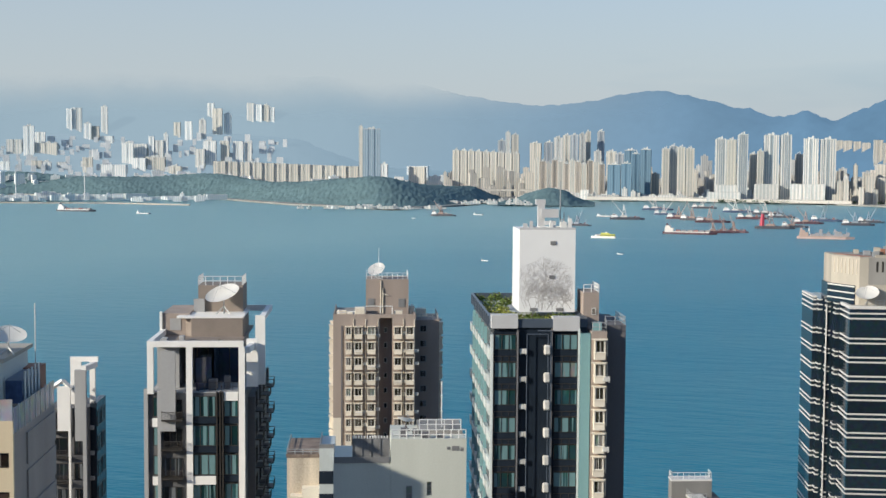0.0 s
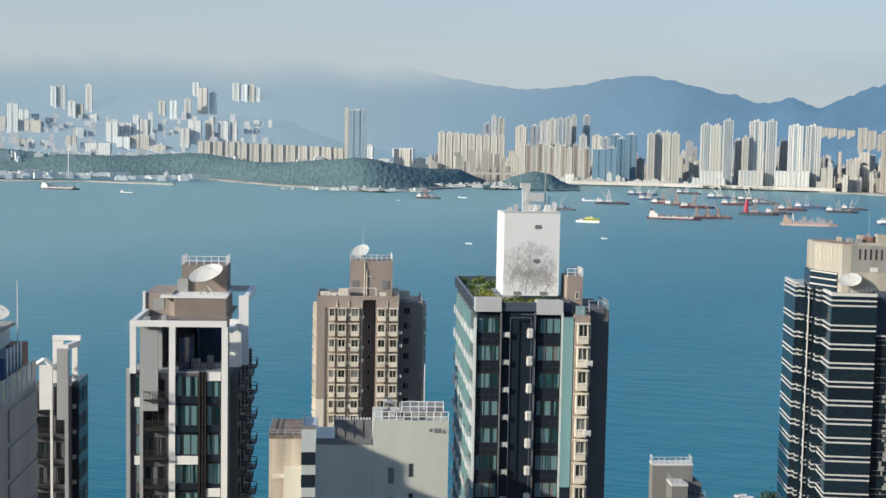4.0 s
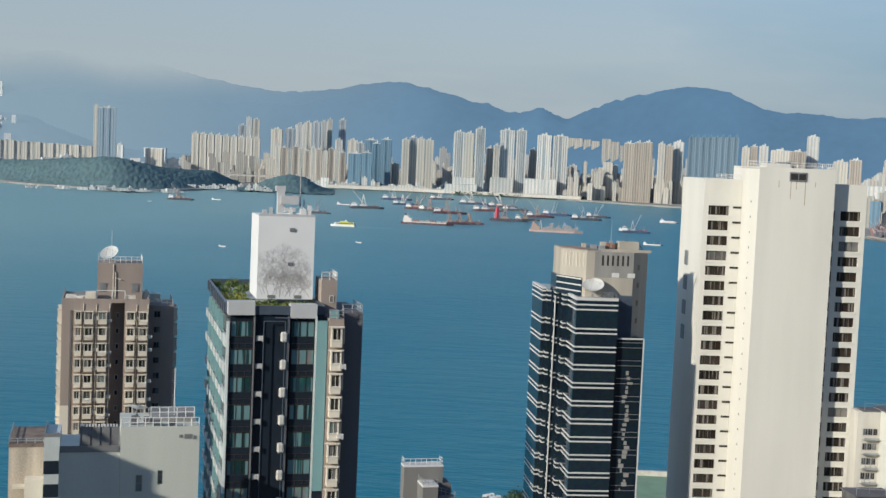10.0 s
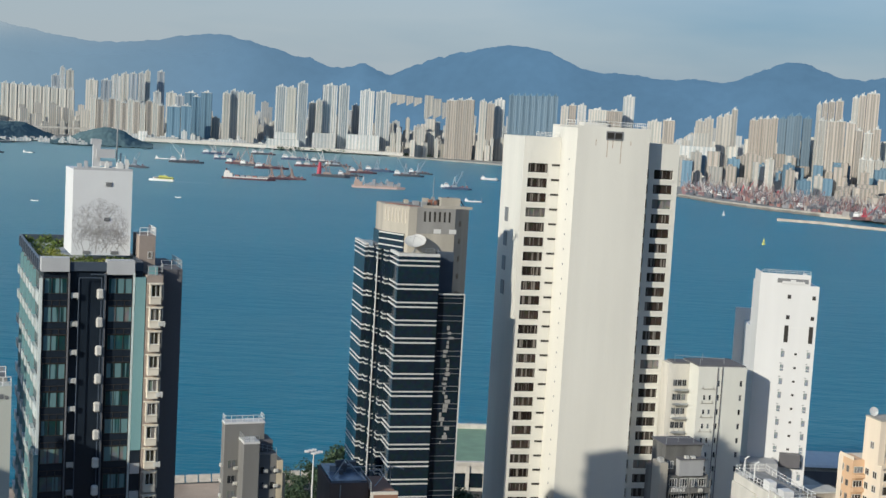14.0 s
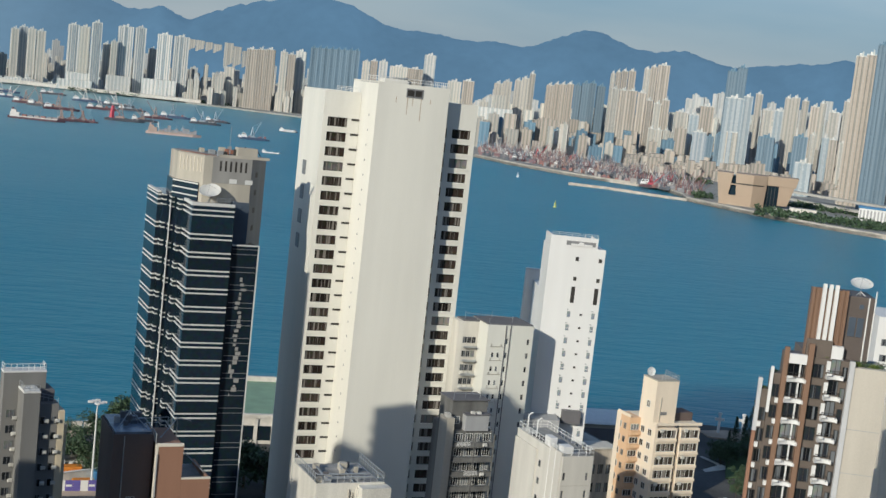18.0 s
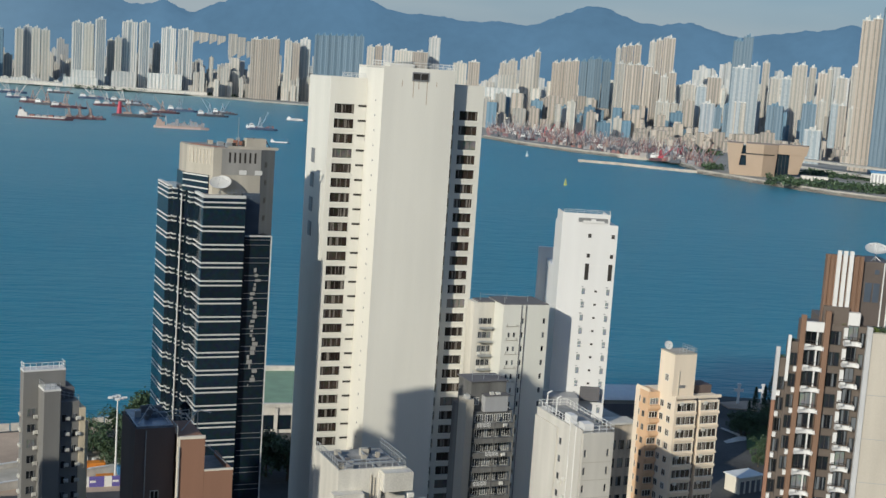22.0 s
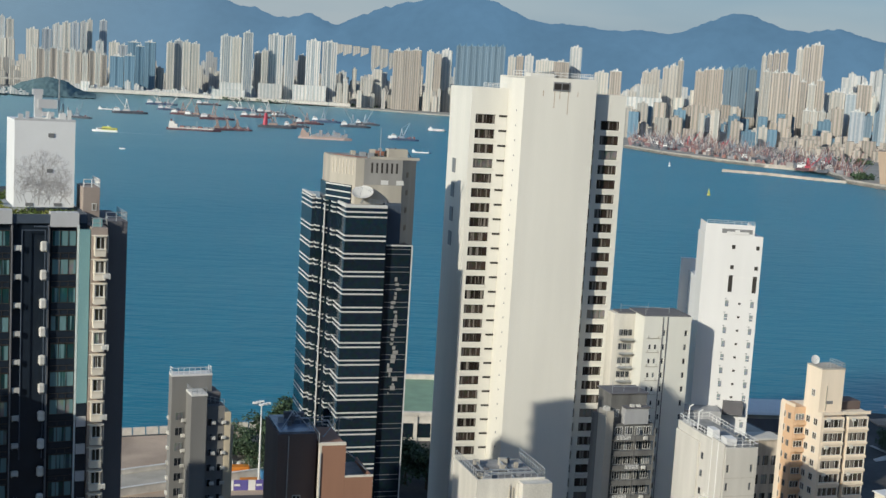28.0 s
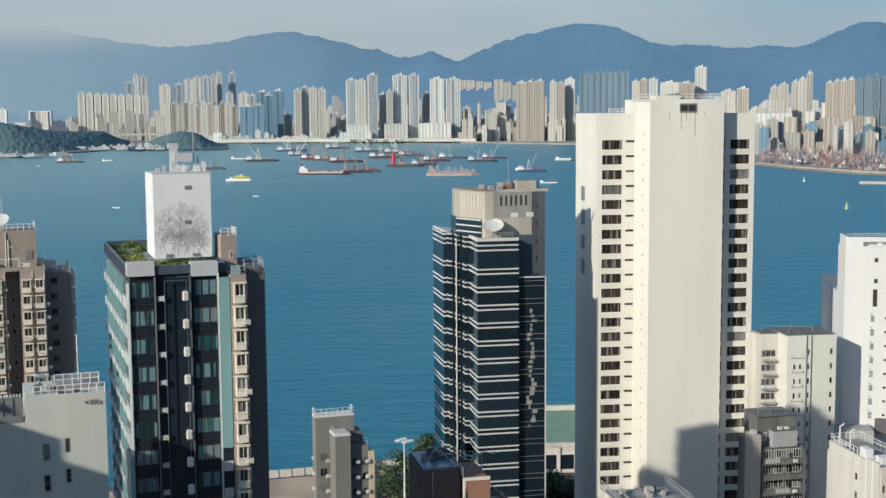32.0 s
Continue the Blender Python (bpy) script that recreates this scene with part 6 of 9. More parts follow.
part("grey_wing", boxes((5.75, -0.2, GROUND, 10.4, 7, 74.4)), mat("grey_beige_render", (0.52, 0.475, 0.405), 0.85, vary=0.1, scale=0.3, grime=0.08, streak=True), rt, "blank grey-beige wing")
part("wing_edge", boxes((5.35, -0.4, GROUND, 6.0, 0.3, 75.2)), CAPGREY, rt)
for i in range(4):
    part("wing_joint", boxes((6.0, -0.23, 66 - i * 6, 10.4, -0.205, 66.08 - i * 6)), MIDGREY, rt)
part("white_penthouse", boxes((2.9, 0.5, 75.0, 4.4, 1.55, 76.8)), PUREW, rt)


def curved_balcony(w, d):
    """A balcony slab with a wavy front and a solid upstand."""
    bm = bmesh.new()
    pts = [(0, 0)] + [(w * (0.5 - 0.5 * math.cos(math.pi * k / 10)), -d * (0.66 + 0.34 * math.cos(1.75 * math.pi * k / 10))) for k in range(11)] + [(w, 0)]
    prism(pts[::-1], 0, 0.55, bm)
    prism([(0.0, -d * 0.98), (w * 0.3, -d * 0.9), (w * 0.3, -d * 0.72), (0.0, -d * 0.8)], 0.55, 0.85, bm)
    return bm


RP = 2.87
for i in range(15):
    z = 71.4 - RP * i
    part("balcony", shared(("curved_balcony", 2.6), lambda: curved_balcony(2.5, 1.1)), PUREW, rt, "", pose(-2.55, 0.7, z))
    part("balcony", shared(("curved_balcony", 2.2), lambda: curved_balcony(2.2, 1.1)), PUREW, rt, "", pose(2.5, 0.5, z + 1.0))
    window(rt, 2.1, 2.0, pose(-2.4, 0.6, z + 0.75), DARKFRAME, DARKGLASS, 2)
    window(rt, 1.3, 2.0, pose(3.0, 0.4, z + 1.7), DARKFRAME, DARKGLASS, 1)
    window(rt, 1.5, 1.9, pose(0.7, 0.4, z + 0.9), DARKFRAME, DARKGLASS, 1)
    window(rt, 0.7, 1.9, pose(4.6, 0.4, z + 0.9), DARKFRAME, DARKGLASS, 0)
    part("white_jamb", shared(("white_jamb", 0.5), lambda: boxes((0, 0, 0, 0.5, 0.3, 1.45))), PUREW, rt, "white panel beside the window", pose(2.45, 0.18, z + 1.9))
    part("white_jamb", shared(("white_jamb", 0.2), lambda: boxes((0, 0, 0, 0.2, 0.25, 2.1))), PUREW, rt, "", pose(-1.0, 0.3, z + 0.7))
    part("balcony_rail", shared(("balcony_rail", 2.3), lambda: rods([((0.05, -0.75, 0.55), (0.05, -0.75, 1.25)), ((0.05, -0.75, 1.25), (2.2, -0.75, 1.25)), ((2.2, -0.75, 1.25), (2.2, -0.75, 0.5)), ((1.1, -0.6, 0.5), (1.1, -0.75, 1.25))], 0.035, 4)), DARKFRAME, rt, "", pose(-2.5, 0.7, z))
    part("balcony_rail", shared(("balcony_rail", 2.0), lambda: rods([((0.05, -0.75, 0.55), (0.05, -0.75, 1.2)), ((0.05, -0.75, 1.2), (1.9, -0.75, 1.2)), ((1.9, -0.75, 1.2), (1.9, -0.75, 0.5))], 0.035, 4)), DARKFRAME, rt, "", pose(2.5, 0.5, z + 1.0))
    if z < 70:
        window(rt, 1.05, 1.8, pose(-4.15, 0.8, z + 0.4), DARKFRAME, DARKGLASS, 1)
        part("white_ledge", shared(("white_ledge",), lambda: boxes((0, 0, 0, 0.45, 0.5, 0.65))), PUREW, rt, "", pose(-3.6, 0.45, z - 0.3))
    if z < 67.5:
        window(rt, 0.9, 1.8, pose(-5.35, 1.1, z - 0.2), DARKFRAME, DARKGLASS, 1)
        part("white_ledge", shared(("white_ledge",), lambda: boxes((0, 0, 0, 0.45, 0.5, 0.65))), PUREW, rt, "", pose(-5.45, 0.75, z - 1.0))
part("white_band", boxes((-2.5, 0.1, 73.9, -0.2, 0.7, 75.2)), PUREW, rt)
rtm = Matrix.Translation((86.23, 158.0, 0)) @ pose(0, 0, 0, 0, 0, -RAZ)
for k, (u, y, zz, s) in enumerate(((6.6, 1.2, 74.4, 0.8), (7.6, 1.4, 74.4, 0.9), (8.7, 1.2, 74.4, 0.8), (9.7, 1.6, 74.4, 0.9), (2.4, 0.9, 75.0, 0.45), (-3.9, 1.6, 72.2, 0.5), (-5.0, 2.0, 69.8, 0.4))):
    shrub(rtm, u, y, zz, s, (GREEN, DKGREEN)[k % 2], k % 4, "green shrub on the tower's terrace")
x_, y_, z_ = on(rtm, 6.2, 4.0, 83.6)
dish("satellite_dish", x_, y_, RAZ, z_, 1.5, 24, -8, "white satellite dish on the brown tower", 0.5)
sw = thing("apartment_tower", 134.58, 222.46, 14, "white apartment tower with small grey windows", "apartment tower")
part("body", boxes((0, 0, GROUND, 9, 14, 71.5)), PUREW, sw)
part("front_block", boxes((0.6, -12, GROUND, 12, -1, 57.0)), CREAMY, sw, "lower cream front block")
for i in range(10):
    for u in (1.0, 3.6, 6.2):
        window(sw, 1.3, 1.3, pose(u, -0.08, 66 - i * 3), GREYFRAME, DARKGLASS, 1)
    for u in (3.6, 6.6, 9.6):
        window(sw, 1.2, 1.2, pose(u, -12.08, 52 - i * 3), GREYFRAME, DARKGLASS, 1)
        aircon(sw, pose(u + 1.4, -12.0, 52 - i * 3))

# ---- waterfront: quay, trees, road, sheds ----


def canopy_tree(x, y, h, r, seed, label, z=GROUND, material=None):
    """A broad tree: forked trunk and a loose crown of leaf blades."""
    t = thing("tree", x, y, seed * 47.0, label, "tree", "waterfront trees", z=z)
    s = h / 10.0

    def trunk():
        bm = bmesh.new()
        rod(bm, (0, 0, 0), (0.1, 0, 3.6), 0.32, 7, 0.2)
        for a in range(5):
            c, d = math.cos(a * 1.26), math.sin(a * 1.26)
            rod(bm, (0.1, 0, 3.2), (c * 1.9, d * 1.9, 6.2 + (a % 2)), 0.16, 5, 0.06)
            rod(bm, (c * 1.2, d * 1.2, 5.0), (c * 3.2, d * 3.0, 6.6), 0.08, 4, 0.03)
        return bm

    def crown():
        r_ = random.Random(seed)
        bm = bmesh.new()
        for _ in range(24):
            cx, cy, cz = r_.gauss(0, 2.3), r_.gauss(0, 2.3), r_.uniform(3.2, 9.0)
            k = r_.uniform(1.3, 2.2)
            for _ in range(120):
                d = Vector((r_.gauss(0, 1), r_.gauss(0, 1), r_.gauss(0, 0.7))).normalized() * k * r_.uniform(0.5, 1.05)
                c = Vector((cx, cy, cz)) + d
                a = Vector((r_.uniform(-1, 1), r_.uniform(-1, 1), r_.uniform(-0.5, 1))).normalized()
                b = a.cross(Vector((r_.uniform(-1, 1), r_.uniform(-1, 1), r_.uniform(-1, 1)))).normalized()
                q = r_.uniform(0.2, 0.42)
                bm.faces.new([bm.verts.new(c + v) for v in (-a * q, b * q * 0.6, a * q, -b * q * 0.6)])
        return bm
    m = Matrix.Diagonal((s * r, s * r, s, 1))
    part("trunk", shared(("trunk",), trunk), mat_bark, t, "", m)
    part("crown", shared(("crown", seed % 4, (material or DKGREEN).name), crown), material or DKGREEN, t, "", m)
    return t


SANDY = mat("sandy_yard", (0.46, 0.355, 0.265), 0.95, vary=0.25, scale=0.08, grime=0.15, bump=0.1)
ASPH = mat("asphalt", (0.06, 0.06, 0.06), 0.9, vary=0.25, scale=0.2, bump=0.1)
QUAYW = mat("quay_wall_white", (0.62, 0.58, 0.52), 0.85, vary=0.15, scale=0.4, grime=0.1)
setting("pavement", prism([(-150, 282), (-45, 294.5), (10, 303.5), (10, 330), (10, 361), (-12, 356), (-49, 345), (-150, 321)], GROUND, GROUND + 0.05), SANDY, "sandy works yard along the quay", "yard")
setting("road", prism([(-150, 270), (60, 300), (60, 311), (-150, 281)], GROUND + 0.004, GROUND + 0.06), ASPH, "dark asphalt waterfront road", "road")
fly = thing("road_ramp", -36, 308, -30, "low cream concrete road ramp across the sandy yard", "road ramp", z=GROUND)
part("deck", boxes((-60, -6.5, 0, 30, 6.0, 0.9)), OLDBEIGE, fly)
part("parapet", boxes((-60, -6.9, 0, 30, -6.5, 1.9)), QUAYW, fly)
part("parapet", boxes((-60, 6.0, 0, 30, 6.4, 1.9)), QUAYW, fly)
part("coping", boxes((-60, -7.0, 1.9, 30, -6.4, 2.1)), PUREW, fly)
part("coping", boxes((-60, 5.9, 1.9, 30, 6.5, 2.1)), PUREW, fly)
# block wall on the quay's edge
qa, qb = Vector((-75, 338.8, GROUND)), Vector((60, 380.5, GROUND))
n = 40
ang = math.degrees(math.atan2((qb - qa).y, (qb - qa).x))
wall = thing("quay_wall", 0, 0, 0, "white painted block wall on the harbour's edge", "quay wall", kind="structure")
qm = shared(("quay_block",), lambda: boxes((0, 0, 0, 3.1, 0.8, 1.9), (0, -0.3, 0, 3.1, 0, 0.5)))
for i in range(n):
    p = qa.lerp(qb, i / n)
    part("block", qm, QUAYW, wall, "", pose(p.x, p.y, p.z, 0, 0, ang))
rnd = random.Random(3)
for k, (x, y, h) in enumerate(((-17, 330, 11), (-13, 324, 12), (-8, 334, 14), (-3, 338, 16), (2, 342, 17), (5, 336, 15), (-20, 338, 10), (-10, 318, 9), (-5, 322, 10), (0, 328, 12), (-23, 322, 9), (26, 312, 14), (31, 309, 15), (36, 311, 13), (22, 318, 12))):
    canopy_tree(x, y, h * 0.78, rnd.uniform(0.9, 1.2), k, "dense dark green tree near the quay")
for k, (x, y, h) in enumerate(((168.5, 352, 6.5), (171.5, 353, 7), (170, 356, 6.5), (176, 357, 6), (182, 360, 6.5), (188, 362, 7), (194, 366, 8), (166, 333, 5), (172, 336, 5.5), (178, 341, 6), (160, 322, 5), (168, 322, 6), (176, 326, 6), (186, 345, 7))):
    canopy_tree(x, y, h, rnd.uniform(0.9, 1.2), k + 3, "dark green park tree on the waterfront")
setting("lawn", prism([(164, 338), (200, 350), (206, 374), (184, 366), (172, 356)], GROUND + 0.004, GROUND + 0.3), mat("lawn_grass", (0.06, 0.10, 0.035), 0.95, vary=0.3, scale=0.5, bump=0.1), "dark green park lawn", "lawn")
setting("pavement", prism([(160.5, 344), (170, 348.3), (170, 349.8), (166.4, 360.5), (165.4, 360), (167.6, 351.5), (160.5, 346.2)], GROUND + 0.004, GROUND + 0.12), QUAYW, "pale footpath in the waterfront park", "path")
setting("pavement", prism([(178, 383), (212, 372), (214, 384), (188, 392), (178, 390)], GROUND + 0.004, GROUND + 0.4), SANDY, "sandy quay strip by the marker posts", "quay")
hut = thing("roadside_shed", 147.5, 300, -20, "small white roofed shed by the road", "shed", z=GROUND)
part("wall", boxes((-4, 0, 0, 4, 5, 4.2)), CREAMY, hut)
part("roof", boxes((-4.4, -0.5, 4.2, 4.4, 5.4, 4.5)), RAILW, hut)
for k in range(4):
    part("door", boxes((-3.5 + k * 1.9, -0.06, 0, -2.3 + k * 1.9, -0.01, 3.2)), DKTAUPE, hut)


def cypress(x, y, h, seed):
    t = thing("conifer_tree", x, y, seed * 31.0, "slim dark conifer in the waterfront park", "tree", "park conifers", z=GROUND)

    def crown():
        r_ = random.Random(9)
        bm = bmesh.new()
        for _ in range(700):
            z = r_.uniform(0.08, 1)
            k = 0.17 * (1 - z) ** 0.7 * r_.uniform(0.6, 1.1)
            a = r_.uniform(0, 6.28)
            c = Vector((k * math.cos(a), k * math.sin(a), z))
            u = Vector((math.cos(a), math.sin(a), r_.uniform(0.3, 1.2))).normalized() * 0.035
            w = u.cross(Vector((0, 0, 1))).normalized() * 0.015
            bm.faces.new([bm.verts.new(c + v) for v in (-u, w, u, -w)])
        return bm
    m = Matrix.Diagonal((h, h, h, 1))
    part("crown", shared(("conifer_crown",), crown), DKGREEN, t, "", m)
    part("trunk", shared(("conifer_trunk",), lambda: rods([((0, 0, 0), (0, 0, 0.4))], 0.012, 5)), mat_bark, t, "", m)


for k, (x, y, h) in enumerate(((178.8, 366, 11.5), (181.6, 365.5, 12), (187, 371, 17), (190.5, 372, 18), (176, 364, 8))):
    cypress(x, y, h, k)
for k, (x, y) in enumerate(((183.7, 388.6), (192.1, 388.6))):
    cr_ = thing("marker_post", x, y, 10, "white cross-shaped marker post on the quay", "marker post", "quay marker posts", z=GROUND)
    part("post", boxes((-0.35, -0.35, 0, 0.35, 0.35, 6.4)), PUREW, cr_)
    part("arm", boxes((-1.5, -0.3, 4.4, 1.5, 0.3, 5.2)), PUREW, cr_)
    part("finial", boxes((-0.6, -0.3, 6.4, 0.6, 0.3, 7.0)), PUREW, cr_)
lamp = thing("high_mast_lamp", -9.6, 307, 0, "tall grey high-mast lamp over the road", "street lamp", z=GROUND)
bm = bmesh.new()
rod(bm, (0, 0, 0), (0, 0, 20.3), 0.28, 8, 0.14)
part("mast", bm, RAILW, lamp)
part("head_ring", rods([((-1.6, 0, 20.4), (1.6, 0, 20.4)), ((0, -1.6, 20.4), (0, 1.6, 20.4))], 0.1, 6), STEEL, lamp)
for k, (x, y) in enumerate(((-1.6, 0), (1.6, 0), (0, -1.6), (0, 1.6), (-0.8, 0.8), (0.8, -0.8))):
    part("lamp_head", shared(("lamp_head",), lambda: bevelled(boxes((-0.6, -0.45, 20.45, 0.6, 0.45, 20.9)), 0.08)), PUREW, lamp, "", pose(x, y, 0))
ORANGE = mat("orange_paint", (0.62, 0.22, 0.03), 0.6, vary=0.12, scale=1.0)
BLUEP = mat("blue_tarpaulin", (0.06, 0.20, 0.38), 0.6, vary=0.15, scale=1.0)
PURPLE = mat("purple_banner", (0.12, 0.10, 0.33), 0.6, vary=0.1, scale=1.0)


def yard_box(name, x, y, w, d, h, material, label, az=-10):
    t = thing(name, x, y, az, label, name.replace("_", " "), z=GROUND + 0.05)
    part("shell", bevelled(boxes((-w / 2, -d / 2, 0.12, w / 2, d / 2, h)), 0.05), material, t)
    part("skid", boxes((-w / 2, -d / 2, 0, w / 2, -d / 2 + 0.2, 0.12), (-w / 2, d / 2 - 0.2, 0, w / 2, d / 2, 0.12)), STEEL, t)
    part("rib", boxes(*[(-w / 2 + 0.4 + k * (w - 0.8) / 5, -d / 2 - 0.06, 0.2, -w / 2 + 0.5 + k * (w - 0.8) / 5, -d / 2, h - 0.1) for k in range(6)]), material, t)


yard_box("skip_container", -15.15, 316.4, 5.5, 2.6, 2.2, ORANGE, "orange site container in the works yard")
yard_box("skip_container", -7.2, 314.3, 4.5, 2.6, 2.0, BLUEP, "blue site container in the works yard")
yard_box("skip_container", -12.0, 309.5, 4, 2.2, 1.2, ORANGE, "low orange skip in the works yard")
rnd = random.Random(8)
for k in range(18):
    yard_box("site_crate", -19 + k * 0.95, 321 + rnd.uniform(-1.2, 1.2), 0.9, 1.2, rnd.uniform(1.2, 2.4), rnd.choice((RAILW, QUAYW, PUREW)), "pale stacked bag in the works yard")
hoard = thing("site_hoarding", -17, 303.6, -8, "white and purple site hoarding along the road", "hoarding", z=GROUND)
for k in range(14):
    part("panel", shared(("hoarding_panel", k % 3 == 0), lambda: boxes((0, 0, 0, 1.7, 0.08, 2.6))), RAILW if k % 3 == 0 else PURPLE, hoard, "", pose(k * 1.72, 0, 0)).data
    if k % 3 == 1:
        part("lettering_bar", shared(("lettering_bar",), lambda: boxes((0.15, -0.02, 1.1, 1.5, -0.004, 1.6))), RAILW, hoard, "white lettering bars", pose(k * 1.72, 0, 0))
# sports hall with a green roof between the towers
GREENROOF = mat("green_roof_sheet", (0.22, 0.33, 0.22), 0.7, vary=0.15, scale=0.2)
hall = thing("sports_hall", 22, 350, -4, "low white hall with a flat green roof", "hall")
part("hall_wall", boxes((-2, 0, GROUND, 30, 40, 11.6)), QUAYW, hall)
part("roof", boxes((-2, 1, 11.6, 30, 39, 12.0)), GREENROOF, hall, "green roof deck")
part("rim", boxes((-2.3, 39, 11.6, 30.3, 40.3, 13.4)), QUAYW, hall)
part("eave", boxes((-2.3, -0.3, 11.2, 30.3, 1, 12.2)), QUAYW, hall)
part("window_band", boxes((-1, -0.1, 5.0, 29, -0.01, 9.0)), BLUEGLASS, hall)
for k in range(7):
    part("hall_pier", boxes((-1 + k * 4.8, -0.5, GROUND, 0 + k * 4.8, -0.12, 11)), QUAYW, hall)
shed = thing("ferry_shed", 128, 372, 0, "long grey ferry shed with a pale curved roof", "shed")
part("shed_wall", boxes((-20, 0, GROUND, 26, 16, 9.4)), OLDBEIGE, shed)
bm = bmesh.new()
for i in range(8):
    a0, a1 = math.pi * i / 8, math.pi * (i + 1) / 8
    y0, y1, z0, z1 = 8 - 9 * math.cos(a0), 8 - 9 * math.cos(a1), 9.4 + 1.6 * math.sin(a0), 9.4 + 1.6 * math.sin(a1)
    bm.faces.new([bm.verts.new(v) for v in ((-21, y0, z0), (27, y0, z0), (27, y1, z1), (-21, y1, z1))])
bmesh.ops.remove_doubles(bm, verts=bm.verts[:], dist=0.001)
bmesh.ops.solidify(bm, geom=bm.faces[:], thickness=0.2)
part("shed_roof", bm, RAILW, shed, "pale curved roof sheets")
part("shed_door", boxes((-8, -0.1, GROUND, 20, -0.01, 8.0)), DKTAUPE, shed)
low = thing("low_block", 100, 330, -14, "low dark podium block behind the cream buildings", "podium")
part("podium", boxes((-30, 0, GROUND, 30, 25, 12)), SOOT, low)
part("podium_roof", boxes((-29, 0.5, 12, 29, 24.5, 12.15)), OLDBEIGE, low)
part("podium_edge", boxes((-30, -0.1, 9.5, 30, -0.01, 12.2)), RAILW, low)

# ---- the far shore ----
FAR_SHORE = [(-4900, 3600), (-2600, 3330), (-2117, 3210), (-1740, 3051), (-1503, 3121), (-1140, 2772), (-1011, 2716), (-840, 2590), (-775, 2890), (-755, 3254), (-570, 3275), (-603, 3461), (-489, 3725), (-252, 3562), (-7, 3412), (174, 3253), (318, 3149), (420, 2900), (480, 2400), (501, 2100), (527, 1961), (574, 1842), (620, 1769), (652, 1748), (672, 1690), (662, 1600), (640, 1533), (662, 1425), (698, 1305), (738, 1238), (1000, 1000), (4900, 700), (4900, 4950), (-4900, 4950)]
setting("far_ground", prism(FAR_SHORE[::-1], -4, 3.5), LAND, "built-up land on the far side of the harbour", "ground")
RIPRAP = mat("riprap_stone", (0.43, 0.385, 0.33), 0.95, vary=0.25, scale=0.1, fine=0.8, bump=0.2)
SEAWALL = FAR_SHORE[19:32]
bm = bmesh.new()
for (x0, y0), (x1, y1) in zip(SEAWALL, SEAWALL[1:]):
    dx, dy = x1 - x0, y1 - y0
    l = math.hypot(dx, dy)
    nx, ny = dy / l * -6, dx / l * -6
    prism([(x0 + nx, y0 + ny), (x1 + nx, y1 + ny), (x1, y1), (x0, y0)], -1, 5.2, bm)
setting("seawall", bm, RIPRAP, "pale rubble seawall along the far promenade", "seawall")
for nm, pts, h in (("breakwater", [(-1900, 2600), (-1731, 2624), (-1564, 2694), (-1341, 2670)], 3.0), ("breakwater", [(518, 1634), (566, 1612), (610, 1561), (642, 1534)], 3.2)):
    bm = bmesh.new()
    for (x0, y0), (x1, y1) in zip(pts, pts[1:]):
        l = math.hypot(x1 - x0, y1 - y0)
        nx, ny = -(y1 - y0) / l * 2.4, (x1 - x0) / l * 2.4
        prism([(x0 - nx, y0 - ny), (x1 - nx, y1 - ny), (x1 + nx, y1 + ny), (x0 + nx, y0 + ny)], -2, h, bm)
    setting(nm, bm, RIPRAP, "long low stone breakwater in the harbour", "breakwater")

# hills: smooth peaks on a base range, by bearing
PEAKS = [(-42.7, 1.97, 22.3), (-25.4, 0.96, 8.9), (-17.9, 0.72, 4.5), (-6.5, 1.115, 3.64), (-0.5, 0.32, 0.5), (0.67, -0.22, 0.5), (5.2, 1.33, 2.7), (2.2, 0.19, 1.6), (7.5, 0.75, 1.9), (10.75, 0.53, 1.9), (13.65, 0.41, 1.4), (17.9, 1.02, 1.94), (16.4, 0.195, 1.0), (21.8, 0.5, 1.2), (19.3, 0.4, 5.0), (28.4, 0.32, 0.5), (39.6, 0.94, 11.7), (27.4, 0.63, 3.4)]


